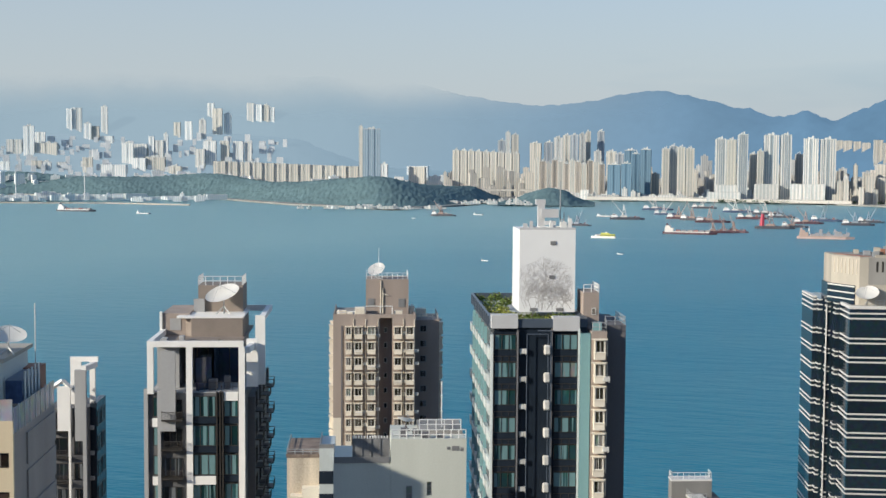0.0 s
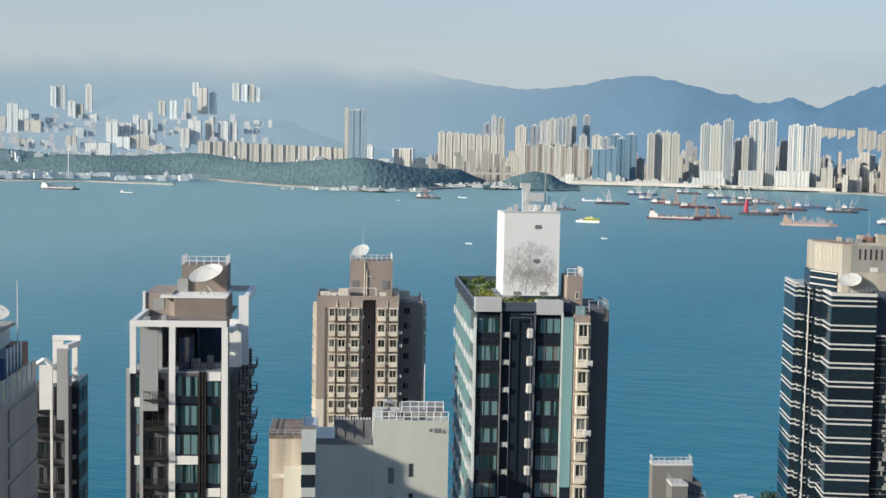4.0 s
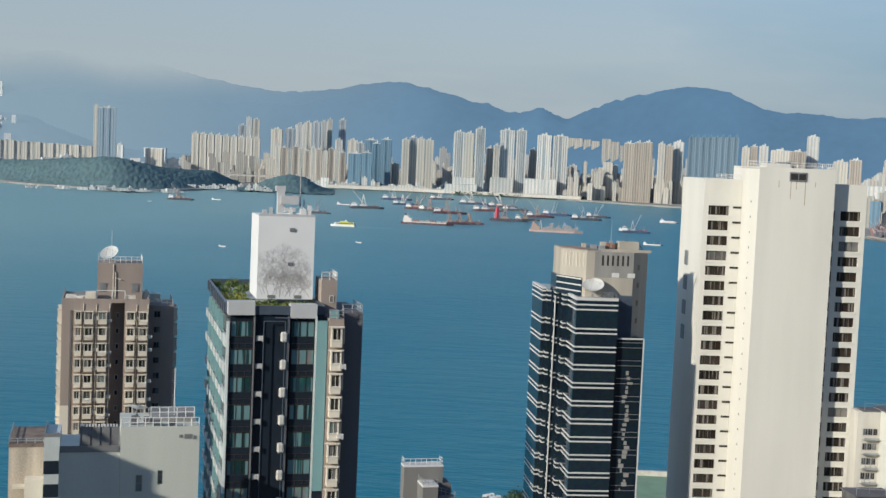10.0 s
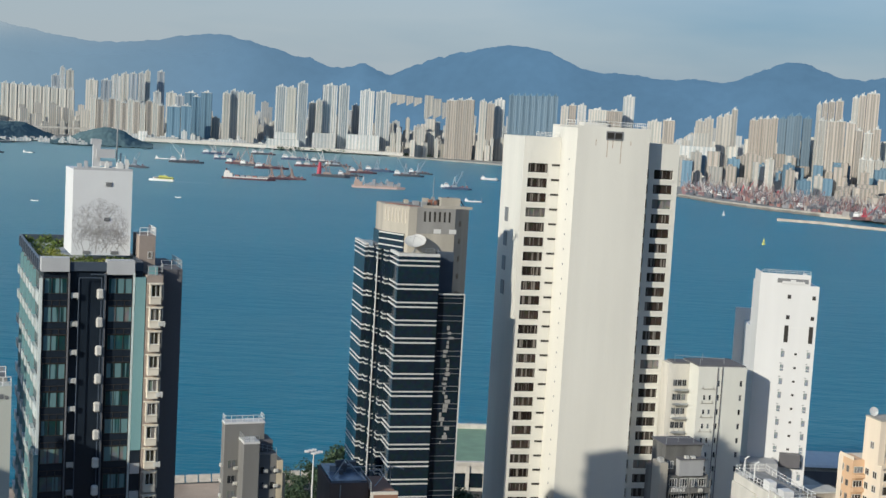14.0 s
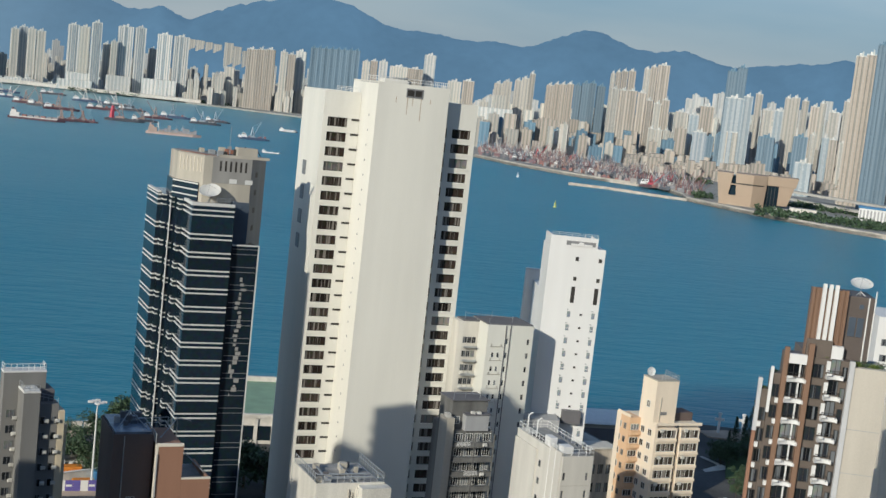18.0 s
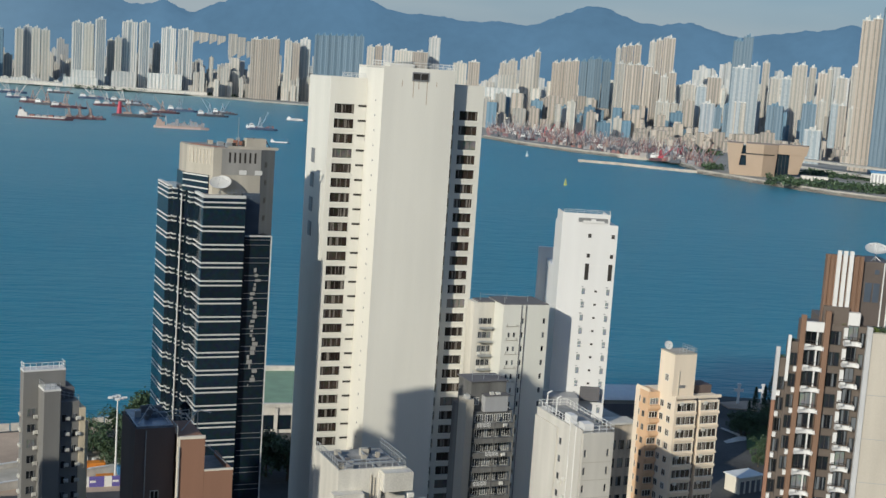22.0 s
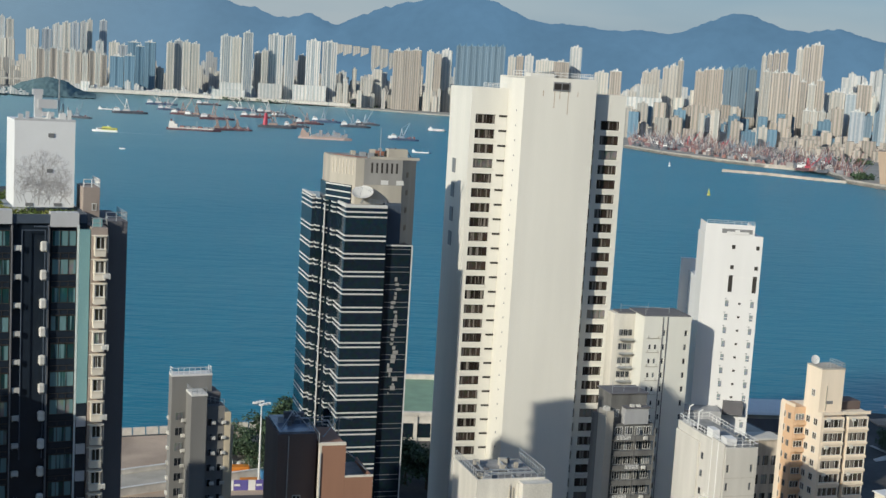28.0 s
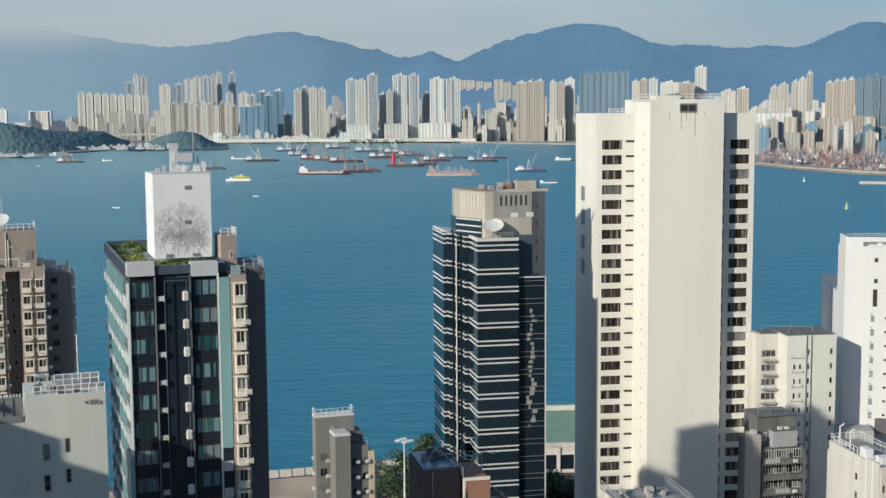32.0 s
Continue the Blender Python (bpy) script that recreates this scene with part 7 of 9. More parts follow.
def range_of_hills(name, a0, a1, peaks, base, r0, r1, material, label, seed, rough=1.0, clump=0.0, kind="structure", step=0.12, nr=26):
    """A range seen from the harbour: heights by bearing, spurs and gullies from noise."""
    na = int((a1 - a0) / step)
    follow = isinstance(r0, list)
    verts, faces = [], []
    for i in range(na + 1):
        a = a0 + (a1 - a0) * i / na
        el = base + sum(h * math.exp(-abs((a - c) / w) ** (1.8 if kind == "structure" else 2)) for c, h, w in peaks)
        if follow:
            ra = sum(float(np.interp(a + k * 0.35, r0[0], r0[1])) for k in range(-4, 5)) / 9
            rb = ra + r1
        else:
            ra, rb = r0, r1
        edge = min(1, (a - a0) / 1.2, (a1 - a) / 1.2) if kind != "structure" else 1
        for j in range(nr + 1):
            f = j / nr
            r = ra + (rb - ra) * f
            crest = 105 + (ra + (rb - ra) * 0.75) * math.tan(radians(el))
            up = math.sin(min(1.0, f / 0.75) * math.pi / 2) ** 1.3 if f < 0.75 else 1 - (f - 0.75) * (3.6 if kind == "structure" else 0.8)
            x, y = r * math.sin(radians(a)), r * math.cos(radians(a))
            k = noise.fractal(Vector((x / 420 + seed, y / 420, 0)), 1.0, 2.0, 5)
            ridge = abs(noise.noise(Vector((x / 260 + seed, y / 520, 0))))
            z = max(0.0, crest) * up * max(0.0, edge) + rough * (k * 22 - ridge * 45 * (1 - f)) * min(1, f * 3) * (1 - 0.72 * max(0, min(1, (f - 0.55) / 0.2)))
            if kind == "structure":
                up_f = 0.35 + 0.65 * max(0.0, 1 - abs(f - 0.75) / 0.2)
                z += rough * up_f * f * (14 * noise.noise(Vector((x / 170, y / 170, seed))) + 7 * noise.noise(Vector((x / 65, y / 65, seed))) + 6 * noise.noise(Vector((x / 26, y / 26, seed))))
                wob = 9 * noise.noise(Vector((a * 1.3, seed, 0))) + 6 * noise.noise(Vector((a * 4.2, seed, 3))) + 3 * noise.noise(Vector((a * 13, seed, 5)))
                z += wob * rough * math.exp(-((f - 0.75) / 0.1) ** 2)
            if clump:
                z += clump * abs(noise.noise(Vector((x / 14, y / 14, seed)))) + clump * 0.6 * abs(noise.noise(Vector((x / 6, y / 6, seed))))
            verts.append((x, y, max(z, 1.0)))
    for i in range(na):
        for j in range(nr):
            p = i * (nr + 1) + j
            faces.append((p, p + nr + 1, p + nr + 2, p + 1))
    me = bpy.data.meshes.new(name)
    me.from_pydata(verts, [], faces)
    me.polygons.foreach_set("use_smooth", [True] * len(faces))
    me.materials.append(material)
    return tagged(new(name, me), label, "hills" if not clump else "wooded hill", "", kind)


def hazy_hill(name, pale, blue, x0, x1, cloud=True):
    """Far woods under painted haze: blue east, pale west, tops lost in low cloud."""
    m = mat(name, blue, 1.0, vary=0.1, scale=0.004, fine=0.03, spec=0.0)
    n, l = m.node_tree.nodes, m.node_tree.links
    b = n["Principled BSDF"]
    base = b.inputs["Base Color"].links[0].from_socket
    co = n.new("ShaderNodeTexCoord")
    sx = n.new("ShaderNodeSeparateXYZ")
    l.new(co.outputs["Object"], sx.inputs[0])
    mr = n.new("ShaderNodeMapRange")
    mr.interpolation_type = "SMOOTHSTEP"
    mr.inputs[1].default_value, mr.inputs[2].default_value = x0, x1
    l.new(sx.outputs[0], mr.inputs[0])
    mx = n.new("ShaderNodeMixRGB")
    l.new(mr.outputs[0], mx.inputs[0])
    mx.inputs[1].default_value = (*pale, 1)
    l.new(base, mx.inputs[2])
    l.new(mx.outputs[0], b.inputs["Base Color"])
    # haze before so far a backdrop, put in as the slopes' own emission
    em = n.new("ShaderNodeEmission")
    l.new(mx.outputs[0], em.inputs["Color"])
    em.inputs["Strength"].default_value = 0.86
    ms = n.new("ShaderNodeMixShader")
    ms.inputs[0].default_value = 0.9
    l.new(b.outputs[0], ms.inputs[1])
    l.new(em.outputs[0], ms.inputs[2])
    if cloud:
        # the western tops fade out in drifting cloud
        ns = n.new("ShaderNodeTexNoise")
        ns.inputs["Scale"].default_value, ns.inputs["Detail"].default_value = 0.0028, 4.0
        l.new(co.outputs["Object"], ns.inputs["Vector"])
        up = n.new("ShaderNodeMath")
        up.operation = "MULTIPLY_ADD"
        l.new(ns.outputs[0], up.inputs[0])
        up.inputs[1].default_value = 130.0
        l.new(sx.outputs[2], up.inputs[2])
        rise, far = n.new("ShaderNodeMapRange"), n.new("ShaderNodeMapRange")
        rise.interpolation_type = far.interpolation_type = "SMOOTHSTEP"
        rise.inputs[1].default_value, rise.inputs[2].default_value = 285, 465
        l.new(up.outputs[0], rise.inputs[0])
        far.inputs[1].default_value, far.inputs[2].default_value, far.inputs[3].default_value, far.inputs[4].default_value = -1300, -250, 1.0, 0.0
        l.new(sx.outputs[0], far.inputs[0])
        k = n.new("ShaderNodeMath")
        k.operation = "MULTIPLY"
        l.new(rise.outputs[0], k.inputs[0])
        l.new(far.outputs[0], k.inputs[1])
        clear, fade = n.new("ShaderNodeBsdfTransparent"), n.new("ShaderNodeMixShader")
        l.new(k.outputs[0], fade.inputs[0])
        l.new(ms.outputs[0], fade.inputs[1])
        l.new(clear.outputs[0], fade.inputs[2])
        ms = fade
    l.new(ms.outputs[0], n["Material Output"].inputs["Surface"])
    return m


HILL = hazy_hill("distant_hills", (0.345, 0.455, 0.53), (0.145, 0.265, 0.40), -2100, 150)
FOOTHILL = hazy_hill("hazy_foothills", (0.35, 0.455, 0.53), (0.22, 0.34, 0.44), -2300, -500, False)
# haze put into the island's colour: woods paled and turned blue
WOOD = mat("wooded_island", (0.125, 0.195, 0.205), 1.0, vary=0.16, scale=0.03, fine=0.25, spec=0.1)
range_of_hills("backdrop_hills", -48, 48, PEAKS, 1.66, [[-48, -6, 4, 48], [4440, 4440, 4200, 4150]], 480, HILL, "wooded mountain range in painted blue haze, fading into low cloud westwards", 3.0, 0.75, nr=44)
# unseen slope added behind the eye, to keep southern sky off the city's front
SLOPE = mat("unseen_wooded_slope", (0.05, 0.07, 0.04), 1.0, vary=0.4, scale=0.03, fine=0.3, spec=0.1)
range_of_hills("hillside", 96, 266, [(135, 9, 24), (180, 3, 20)], 10, 450, 850, SLOPE, "unseen dark wooded slope added behind the city to block sky light", 11.0, 0.6, step=1.0)
FOOT = [(-31.5, 1.35, 3.5), (-25.5, 1.3, 3.0), (-22, 0.9, 2.5), (-40, 1.2, 5)]
range_of_hills("backdrop_foothills", -48, -14, FOOT, -0.45, 4180, 4560, FOOTHILL, "wooded foothills paled with painted haze, with apartment blocks", 5.0, 0.5)
ISLE = [(-33.8, 0.55, 2.5), (-26, 0.5, 2.6), (-18.6, 0.38, 1.6), (-20.9, 0.2, 1.5), (-30, 0.25, 2)]
range_of_hills("wooded_island", -36, -13.2, ISLE, -1.17, [[-36, -33.4, -29.7, -25.7, -22.3, -20.4, -18, -15, -13], [3900, 3880, 3560, 3500, 3030, 2925, 2750, 3010, 3350]], 420, WOOD, "wooded island beside the harbour, painted hazy blue-green", 2.0, 0.25, 5.0, "stuff", 0.05, 40)
range_of_hills("wooded_island", -13.4, -9.2, [(-11.1, 0.42, 1.1)], -1.62, 3000, 3330, WOOD, "small wooded headland, painted hazy blue-green", 9.0, 0.2, 5.0, "stuff", 0.05, 24)


def facade(name, wall, dark, wide=3.4, tall=3.0, gap=0.32, bays=(0.70, 0.77, 0.81)):
    """Paint and window rows of far buildings, in metres."""
    m = bpy.data.materials.new(name)
    m.use_nodes = True
    n, l = m.node_tree.nodes, m.node_tree.links
    b = n["Principled BSDF"]
    b.inputs["Roughness"].default_value = 0.7
    co = n.new("ShaderNodeTexCoord")
    s = n.new("ShaderNodeSeparateXYZ")
    l.new(co.outputs["Object"], s.inputs[0])
    ad = n.new("ShaderNodeMath")
    l.new(s.outputs[0], ad.inputs[0])
    l.new(s.outputs[1], ad.inputs[1])
    cb = n.new("ShaderNodeCombineXYZ")
    l.new(ad.outputs[0], cb.inputs[0])
    l.new(s.outputs[2], cb.inputs[1])
    br = n.new("ShaderNodeTexBrick")
    br.offset = 0.0
    br.inputs["Scale"].default_value = 1.0
    br.inputs["Brick Width"].default_value, br.inputs["Row Height"].default_value = wide, tall
    br.inputs["Mortar Size"].default_value, br.inputs["Mortar Smooth"].default_value = gap * tall, 0.1
    br.inputs["Color1"].default_value = (*dark, 1)
    br.inputs["Color2"].default_value = (*[v * 1.5 for v in dark], 1)
    br.inputs["Mortar"].default_value = (*wall, 1)
    l.new(cb.outputs[0], br.inputs["Vector"])
    # every second bay is a tinted recess between the piers
    pier = n.new("ShaderNodeMath")
    pier.operation = "PINGPONG"
    pier.inputs[1].default_value = wide * 1.05
    l.new(ad.outputs[0], pier.inputs[0])
    edge = n.new("ShaderNodeMapRange")
    edge.inputs[1].default_value, edge.inputs[2].default_value = wide * 0.5, wide * 0.62
    l.new(pier.outputs[0], edge.inputs[0])
    tint = n.new("ShaderNodeMixRGB")
    tint.blend_type = "MULTIPLY"
    tint.inputs[2].default_value = (*bays, 1)
    l.new(edge.outputs[0], tint.inputs[0])
    l.new(br.outputs[0], tint.inputs[1])
    g = n.new("ShaderNodeNewGeometry")
    ns = n.new("ShaderNodeTexNoise")
    ns.inputs["Scale"].default_value = 0.03
    l.new(co.outputs["Object"], ns.inputs["Vector"])
    oi = n.new("ShaderNodeObjectInfo")
    ad2 = n.new("ShaderNodeMath")
    ad2.operation = "ADD"
    l.new(oi.outputs["Random"], ad2.inputs[0])
    l.new(g.outputs["Random Per Island"], ad2.inputs[1])
    mr = n.new("ShaderNodeMapRange")
    mr.inputs[2].default_value, mr.inputs[3].default_value, mr.inputs[4].default_value = 2.0, 0.8, 1.15
    l.new(ad2.outputs[0], mr.inputs[0])
    hs = n.new("ShaderNodeHueSaturation")
    l.new(mr.outputs[0], hs.inputs["Value"])
    l.new(tint.outputs[0], hs.inputs["Color"])
    l.new(hs.outputs[0], b.inputs["Base Color"])
    return m


F_CREAM = facade("far_cream", (0.62, 0.57, 0.49), (0.47, 0.465, 0.45))
F_SAND = facade("far_sand", (0.485, 0.44, 0.38), (0.385, 0.38, 0.37))
F_ASH = facade("far_ash", (0.40, 0.43, 0.445), (0.30, 0.345, 0.38), 4.2)
F_TAN = facade("far_tan", (0.46, 0.395, 0.33), (0.35, 0.34, 0.325), 2.8, bays=(0.62, 0.67, 0.70))
F_WHITE = facade("far_white", (0.64, 0.615, 0.565), (0.47, 0.485, 0.50), 4.2)
F_PIERS = facade("far_white_piers", (0.66, 0.63, 0.58), (0.50, 0.51, 0.52), 2.7, bays=(0.44, 0.54, 0.63))
F_GREY = facade("far_grey", (0.42, 0.44, 0.46), (0.33, 0.36, 0.39), bays=(0.66, 0.74, 0.80))
F_BLUE = facade("far_blue_glass", (0.155, 0.255, 0.335), (0.105, 0.19, 0.26), 2.6)
F_DARK = facade("far_dark_glass", (0.17, 0.235, 0.29), (0.12, 0.18, 0.235), 2.6)
# haze is put into the next four wall colours: paler, bluer, little contrast
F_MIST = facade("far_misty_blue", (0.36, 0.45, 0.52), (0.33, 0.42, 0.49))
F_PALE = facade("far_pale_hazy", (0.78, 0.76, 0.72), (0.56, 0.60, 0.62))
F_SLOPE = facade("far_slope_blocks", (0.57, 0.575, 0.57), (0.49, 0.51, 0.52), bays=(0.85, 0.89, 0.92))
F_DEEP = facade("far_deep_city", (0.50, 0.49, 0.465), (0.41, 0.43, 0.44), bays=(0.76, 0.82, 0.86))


def far_tower(a, d, w, top, style, label, base=3.5, depth=None, ribs=3, group="far apartment towers", crown=True, turn=None):
    """A far tower with re-entrant slots in its walls and a lift house on the roof."""
    h = top - base
    if turn is None:
        turn = -9 + 15 * ((a * 7.31 + top * 0.37) % 1) if w < 60 and not depth else 0.0
        c, s = math.cos(radians(turn)), math.sin(radians(turn))
        if turn:
            w = 1.1 * w / (c + 0.75 * abs(s))
    else:
        c, s = math.cos(radians(turn)), math.sin(radians(turn))
    dp = depth or max(8, min(w * 0.75 if turn else w, 24))
    # the wall that faces the harbour keeps to the middle of the plot
    off = -dp * s / 2
    x, y = d * math.sin(radians(a)) + off * math.cos(radians(a)), d * math.cos(radians(a)) - off * math.sin(radians(a))
    t = thing("high_rise", x, y, a + turn, label, "high-rise building", group, z=base)
    step = w / ribs
    slot = min(1.6, step * 0.16)
    pts = [(-w / 2, 0)]
    for k in range(1, ribs):
        u = -w / 2 + step * k
        pts += [(u - slot, 0), (u - slot, 1.3), (u + slot, 1.3), (u + slot, 0)]
    pts += [(w / 2, 0), (w / 2, dp * 0.4), (w / 2 - 1.8, dp * 0.4), (w / 2 - 1.8, dp * 0.55), (w / 2, dp * 0.55), (w / 2, dp), (-w / 2, dp), (-w / 2, dp * 0.55), (-w / 2 + 1.8, dp * 0.55), (-w / 2 + 1.8, dp * 0.4), (-w / 2, dp * 0.4)]
    part("wall", prism(pts, 0, h), style, t)
    if crown:
        part("lift_house", boxes((-w * 0.22, dp * 0.25, h, w * 0.18, dp * 0.7, h + 5), (-w * 0.5, -0.3, h, w * 0.5, 0.5, h + 1.5), (w * 0.05, dp * 0.3, h + 5, w * 0.16, dp * 0.6, h + 8)), F_WHITE if style is not F_DARK else F_BLUE, t)
    return t


CREAM_L = "pale cream apartment tower on the far shore"
SHA_A = [(-15.22 + i * 0.324, 3900, 20, 133 - i) for i in range(9)]
for a, d, w, z in SHA_A:
    far_tower(a, d, w, z, F_CREAM, CREAM_L, ribs=2)
for i in range(12):
    far_tower(-11.71 + i * 0.2535, 3550, 14.5, (107, 103, 98)[i % 3] - i * 0.2, F_TAN if i % 2 else F_CREAM, "slim tan apartment tower in a dense row", ribs=2)
SHA_C = [(-11.78, 4050, 33, 157), (-11.22, 4050, 25, 160), (-10.81, 4050, 25, 174), (-10.45, 4150, 23, 183), (-10.1, 4150, 21, 185), (-9.77, 4150, 19, 188), (-9.52, 4200, 14, 197), (-8.98, 4200, 21, 197), (-9.11, 3900, 20, 132), (-8.52, 3900, 27, 132), (-8.16, 3900, 23, 125), (-12.98, 4100, 14, 190), (-12.68, 4100, 21, 183), (-13.26, 4100, 21, 165)]
for i, (a, d, w, z) in enumerate(SHA_C):
    far_tower(a, d, w, z, (F_CREAM, F_GREY, F_WHITE)[i % 3], "tall pale apartment tower behind the front row", ribs=2)
for a, d, w, z in ((-8.39, 3500, 32, 95), (-7.88, 3500, 24, 98), (-7.48, 3600, 21, 124), (-7.05, 3600, 27, 136), (-7.7, 3800, 32, 135)):
    far_tower(a, d, w, z, F_BLUE, "blue glass office block on the far shore", ribs=2, group="far office blocks")
BIG = [(-6.22, 3500, 18, 137), (-5.9, 3520, 19, 144), (-5.56, 3500, 19, 141), (-5.19, 3500, 21, 138), (-3.92, 3450, 25, 162), (-3.46, 3450, 24, 160), (-3.0, 3415, 23.5, 173), (-2.56, 3540, 18, 124.7), (-2.27, 3430, 15, 131.7), (-1.83, 3450, 35, 172), (-1.23, 3450, 26, 173), (-0.69, 3550, 19, 124), (-0.21, 3450, 34, 163), (0.47, 3450, 36, 162)]
for i, (a, d, w, z) in enumerate(BIG):
    far_tower(a, d, w, z, F_CREAM if i in (5, 7, 8, 11) else F_PIERS if i > 3 else (F_CREAM, F_GREY)[i == 1], "tall white apartment tower with slotted walls", ribs=4)
for a, d, w, z in ((-3.75, 3400, 83, 28), (-3.61, 3420, 56, 46), (-2.01, 3420, 56, 49), (-0.32, 3420, 85, 50)):
    far_tower(a, d, w, z, F_WHITE, "broad white podium under apartment towers", ribs=8, group="far podium blocks", crown=False)
MID_E = [(3.43, 3350, 23, 150), (3.83, 3350, 21, 152), (4.23, 3350, 22, 154), (4.8, 3350, 16, 152), (5.13, 3350, 18, 148), (5.52, 3380, 25, 158), (8.32, 3500, 18, 153), (8.66, 3500, 18, 157), (9.06, 3500, 21, 158), (9.74, 3600, 45, 150), (10.45, 3600, 39, 149), (11.04, 3650, 29, 191), (12.19, 3300, 32, 125), (12.79, 3300, 27, 130)]
for i, (a, d, w, z) in enumerate(MID_E):
    far_tower(a, d, w, z, (F_CREAM, F_TAN, F_WHITE)[i % 3] if i > 2 else F_TAN, "cream apartment tower near the far shore", ribs=3)
for i in range(8):
    far_tower(6.04 + i * 0.264, 3300, 15.5, 170 + i * 0.6, F_DARK, "dark grey glass tower in a tight slab", ribs=2, turn=0.0, group="far dark towers")
EAST_A = [(14.09, 3000, 18, 130), (14.46, 3000, 19, 136), (14.93, 2950, 15, 141), (15.23, 2950, 15, 147), (15.5, 2950, 12, 159), (16.31, 2950, 16, 138), (16.61, 2950, 12, 142), (16.88, 2850, 13, 142), (17.17, 2850, 13, 144), (17.5, 2850, 14, 143), (17.82, 2850, 15, 149), (18.13, 2850, 13, 151), (18.49, 2850, 17, 146)]
for i, (a, d, w, z) in enumerate(EAST_A):
    far_tower(a, d, w, z, F_SAND if i < 5 else (F_TAN if i < 9 else F_DARK), "apartment tower above the cargo basin", ribs=3)
EAST_B = [(18.92, 2800, 9, 175), (19.15, 2800, 10, 179), (19.41, 2800, 12, 182), (19.72, 2800, 14, 184), (19.08, 2700, 16, 142), (19.46, 2700, 16, 141), (19.85, 2700, 16, 142), (20.24, 2700, 16, 140), (20.35, 2800, 12, 192), (20.62, 2800, 12, 197), (21.02, 2800, 23, 202), (20.58, 2650, 13, 126), (20.96, 2650, 15, 121), (21.29, 2650, 13, 130)]
for i, (a, d, w, z) in enumerate(EAST_B):
    far_tower(a, d, w, z, F_TAN if i % 4 else F_SAND, "tall tan apartment tower with a green crown", ribs=2)
EAST_C = [(23.9, 2500, 17, 194), (24.28, 2500, 17, 202), (24.11, 2400, 29, 144), (24.68, 2400, 15, 149), (25.11, 2700, 13, 162), (26.32, 2600, 12, 158), (26.62, 2600, 14, 160), (27.01, 2600, 12, 156), (27.72, 2600, 10, 155), (28.72, 2500, 14, 161), (28.97, 1950, 13, 213), (29.39, 1950, 14, 216), (29.83, 1900, 16, 228), (30.35, 1900, 20, 237)]
for i, (a, d, w, z) in enumerate(EAST_C):
    far_tower(a, d, w, z, F_DARK if i < 2 else F_ASH if i < 4 else F_SAND if i < 10 else F_TAN if i < 12 else F_DARK, "tall slender tower in the eastern district", ribs=3)
EAST_D = [(20.83, 2600, 13, 72), (21.14, 2600, 13, 71), (21.45, 2600, 13, 71), (21.77, 2600, 13, 70), (22.08, 2600, 13, 69), (22.39, 2600, 13, 69), (22.86, 2450, 23, 77), (23.32, 2450, 12, 71), (23.69, 2450, 13, 77), (24.2, 2400, 21, 84), (24.76, 2450, 20, 87), (25.64, 2350, 26, 82), (27.01, 2350, 22, 89), (27.5, 2350, 11, 95)]
for i, (a, d, w, z) in enumerate(EAST_D):
    far_tower(a, d, w, z, F_SAND if i < 6 else (F_DARK, F_SAND, F_GREY, F_DARK)[i % 4], "mid-rise block behind the cargo basin", ribs=2, group="far mid-rise blocks")
EAST_E = [(21.97, 2600, 21, 110), (22.52, 2600, 19, 107), (23.04, 2700, 25, 127), (25.53, 2600, 18, 131), (26.0, 2600, 16, 132), (27.43, 2600, 16, 147), (28.2, 2500, 17, 139), (28.01, 2300, 11, 93), (28.35, 2300, 12, 91), (28.76, 2250, 14, 87), (27.27, 2050, 24, 53)]
for i, (a, d, w, z) in enumerate(EAST_E):
    far_tower(a, d, w, z, (F_SAND, F_ASH, F_TAN)[i % 3], "pale apartment block in the eastern district", ribs=2)
wh = far_tower(14.06, 2640, 70, 78, F_WHITE, "long white warehouse with tall bright bays", ribs=5, group="far warehouses", crown=False)
for i in range(12):
    far_tower(-25.4 + i * 0.517, 4000, 36, 97 - i * 1.2, F_CREAM, "cream slab block in a long even row", ribs=2, group="row of slab blocks", crown=False, turn=7.0)
# the broad tower's sunlit edge, put in as a separate cream tower
far_tower(-19.35, 3935, 12, 202.4, F_CREAM, "narrow cream tower for the broad tower's sunlit edge", depth=16, ribs=1, group="far dark towers")
# its shaded, hazy front is put into the misty blue colour
far_tower(-18.89, 3900, 52, 194, F_MIST, "tall broad tower behind the island, shade and haze in its blue-grey", depth=20, ribs=3, group="far dark towers")
# bearing, distance, width, roof height, foot on the slope
WEST_A = [(-33.2, 4331, 32, 202, 99), (-33.77, 4352, 48, 161, 104), (-32.75, 4371, 31, 185, 130), (-32.49, 4328, 68, 149, 104), (-31.58, 4581, 18, 268, 187), (-31.27, 4581, 31, 271, 184), (-30.85, 4408, 24, 214, 152), (-30.58, 4412, 31, 207, 151), (-30.13, 4412, 51, 175, 145), (-30.16, 4576, 21, 275, 177), (-30.56, 4316, 18, 131, 88), (-30.86, 4263, 30, 106, 44)]
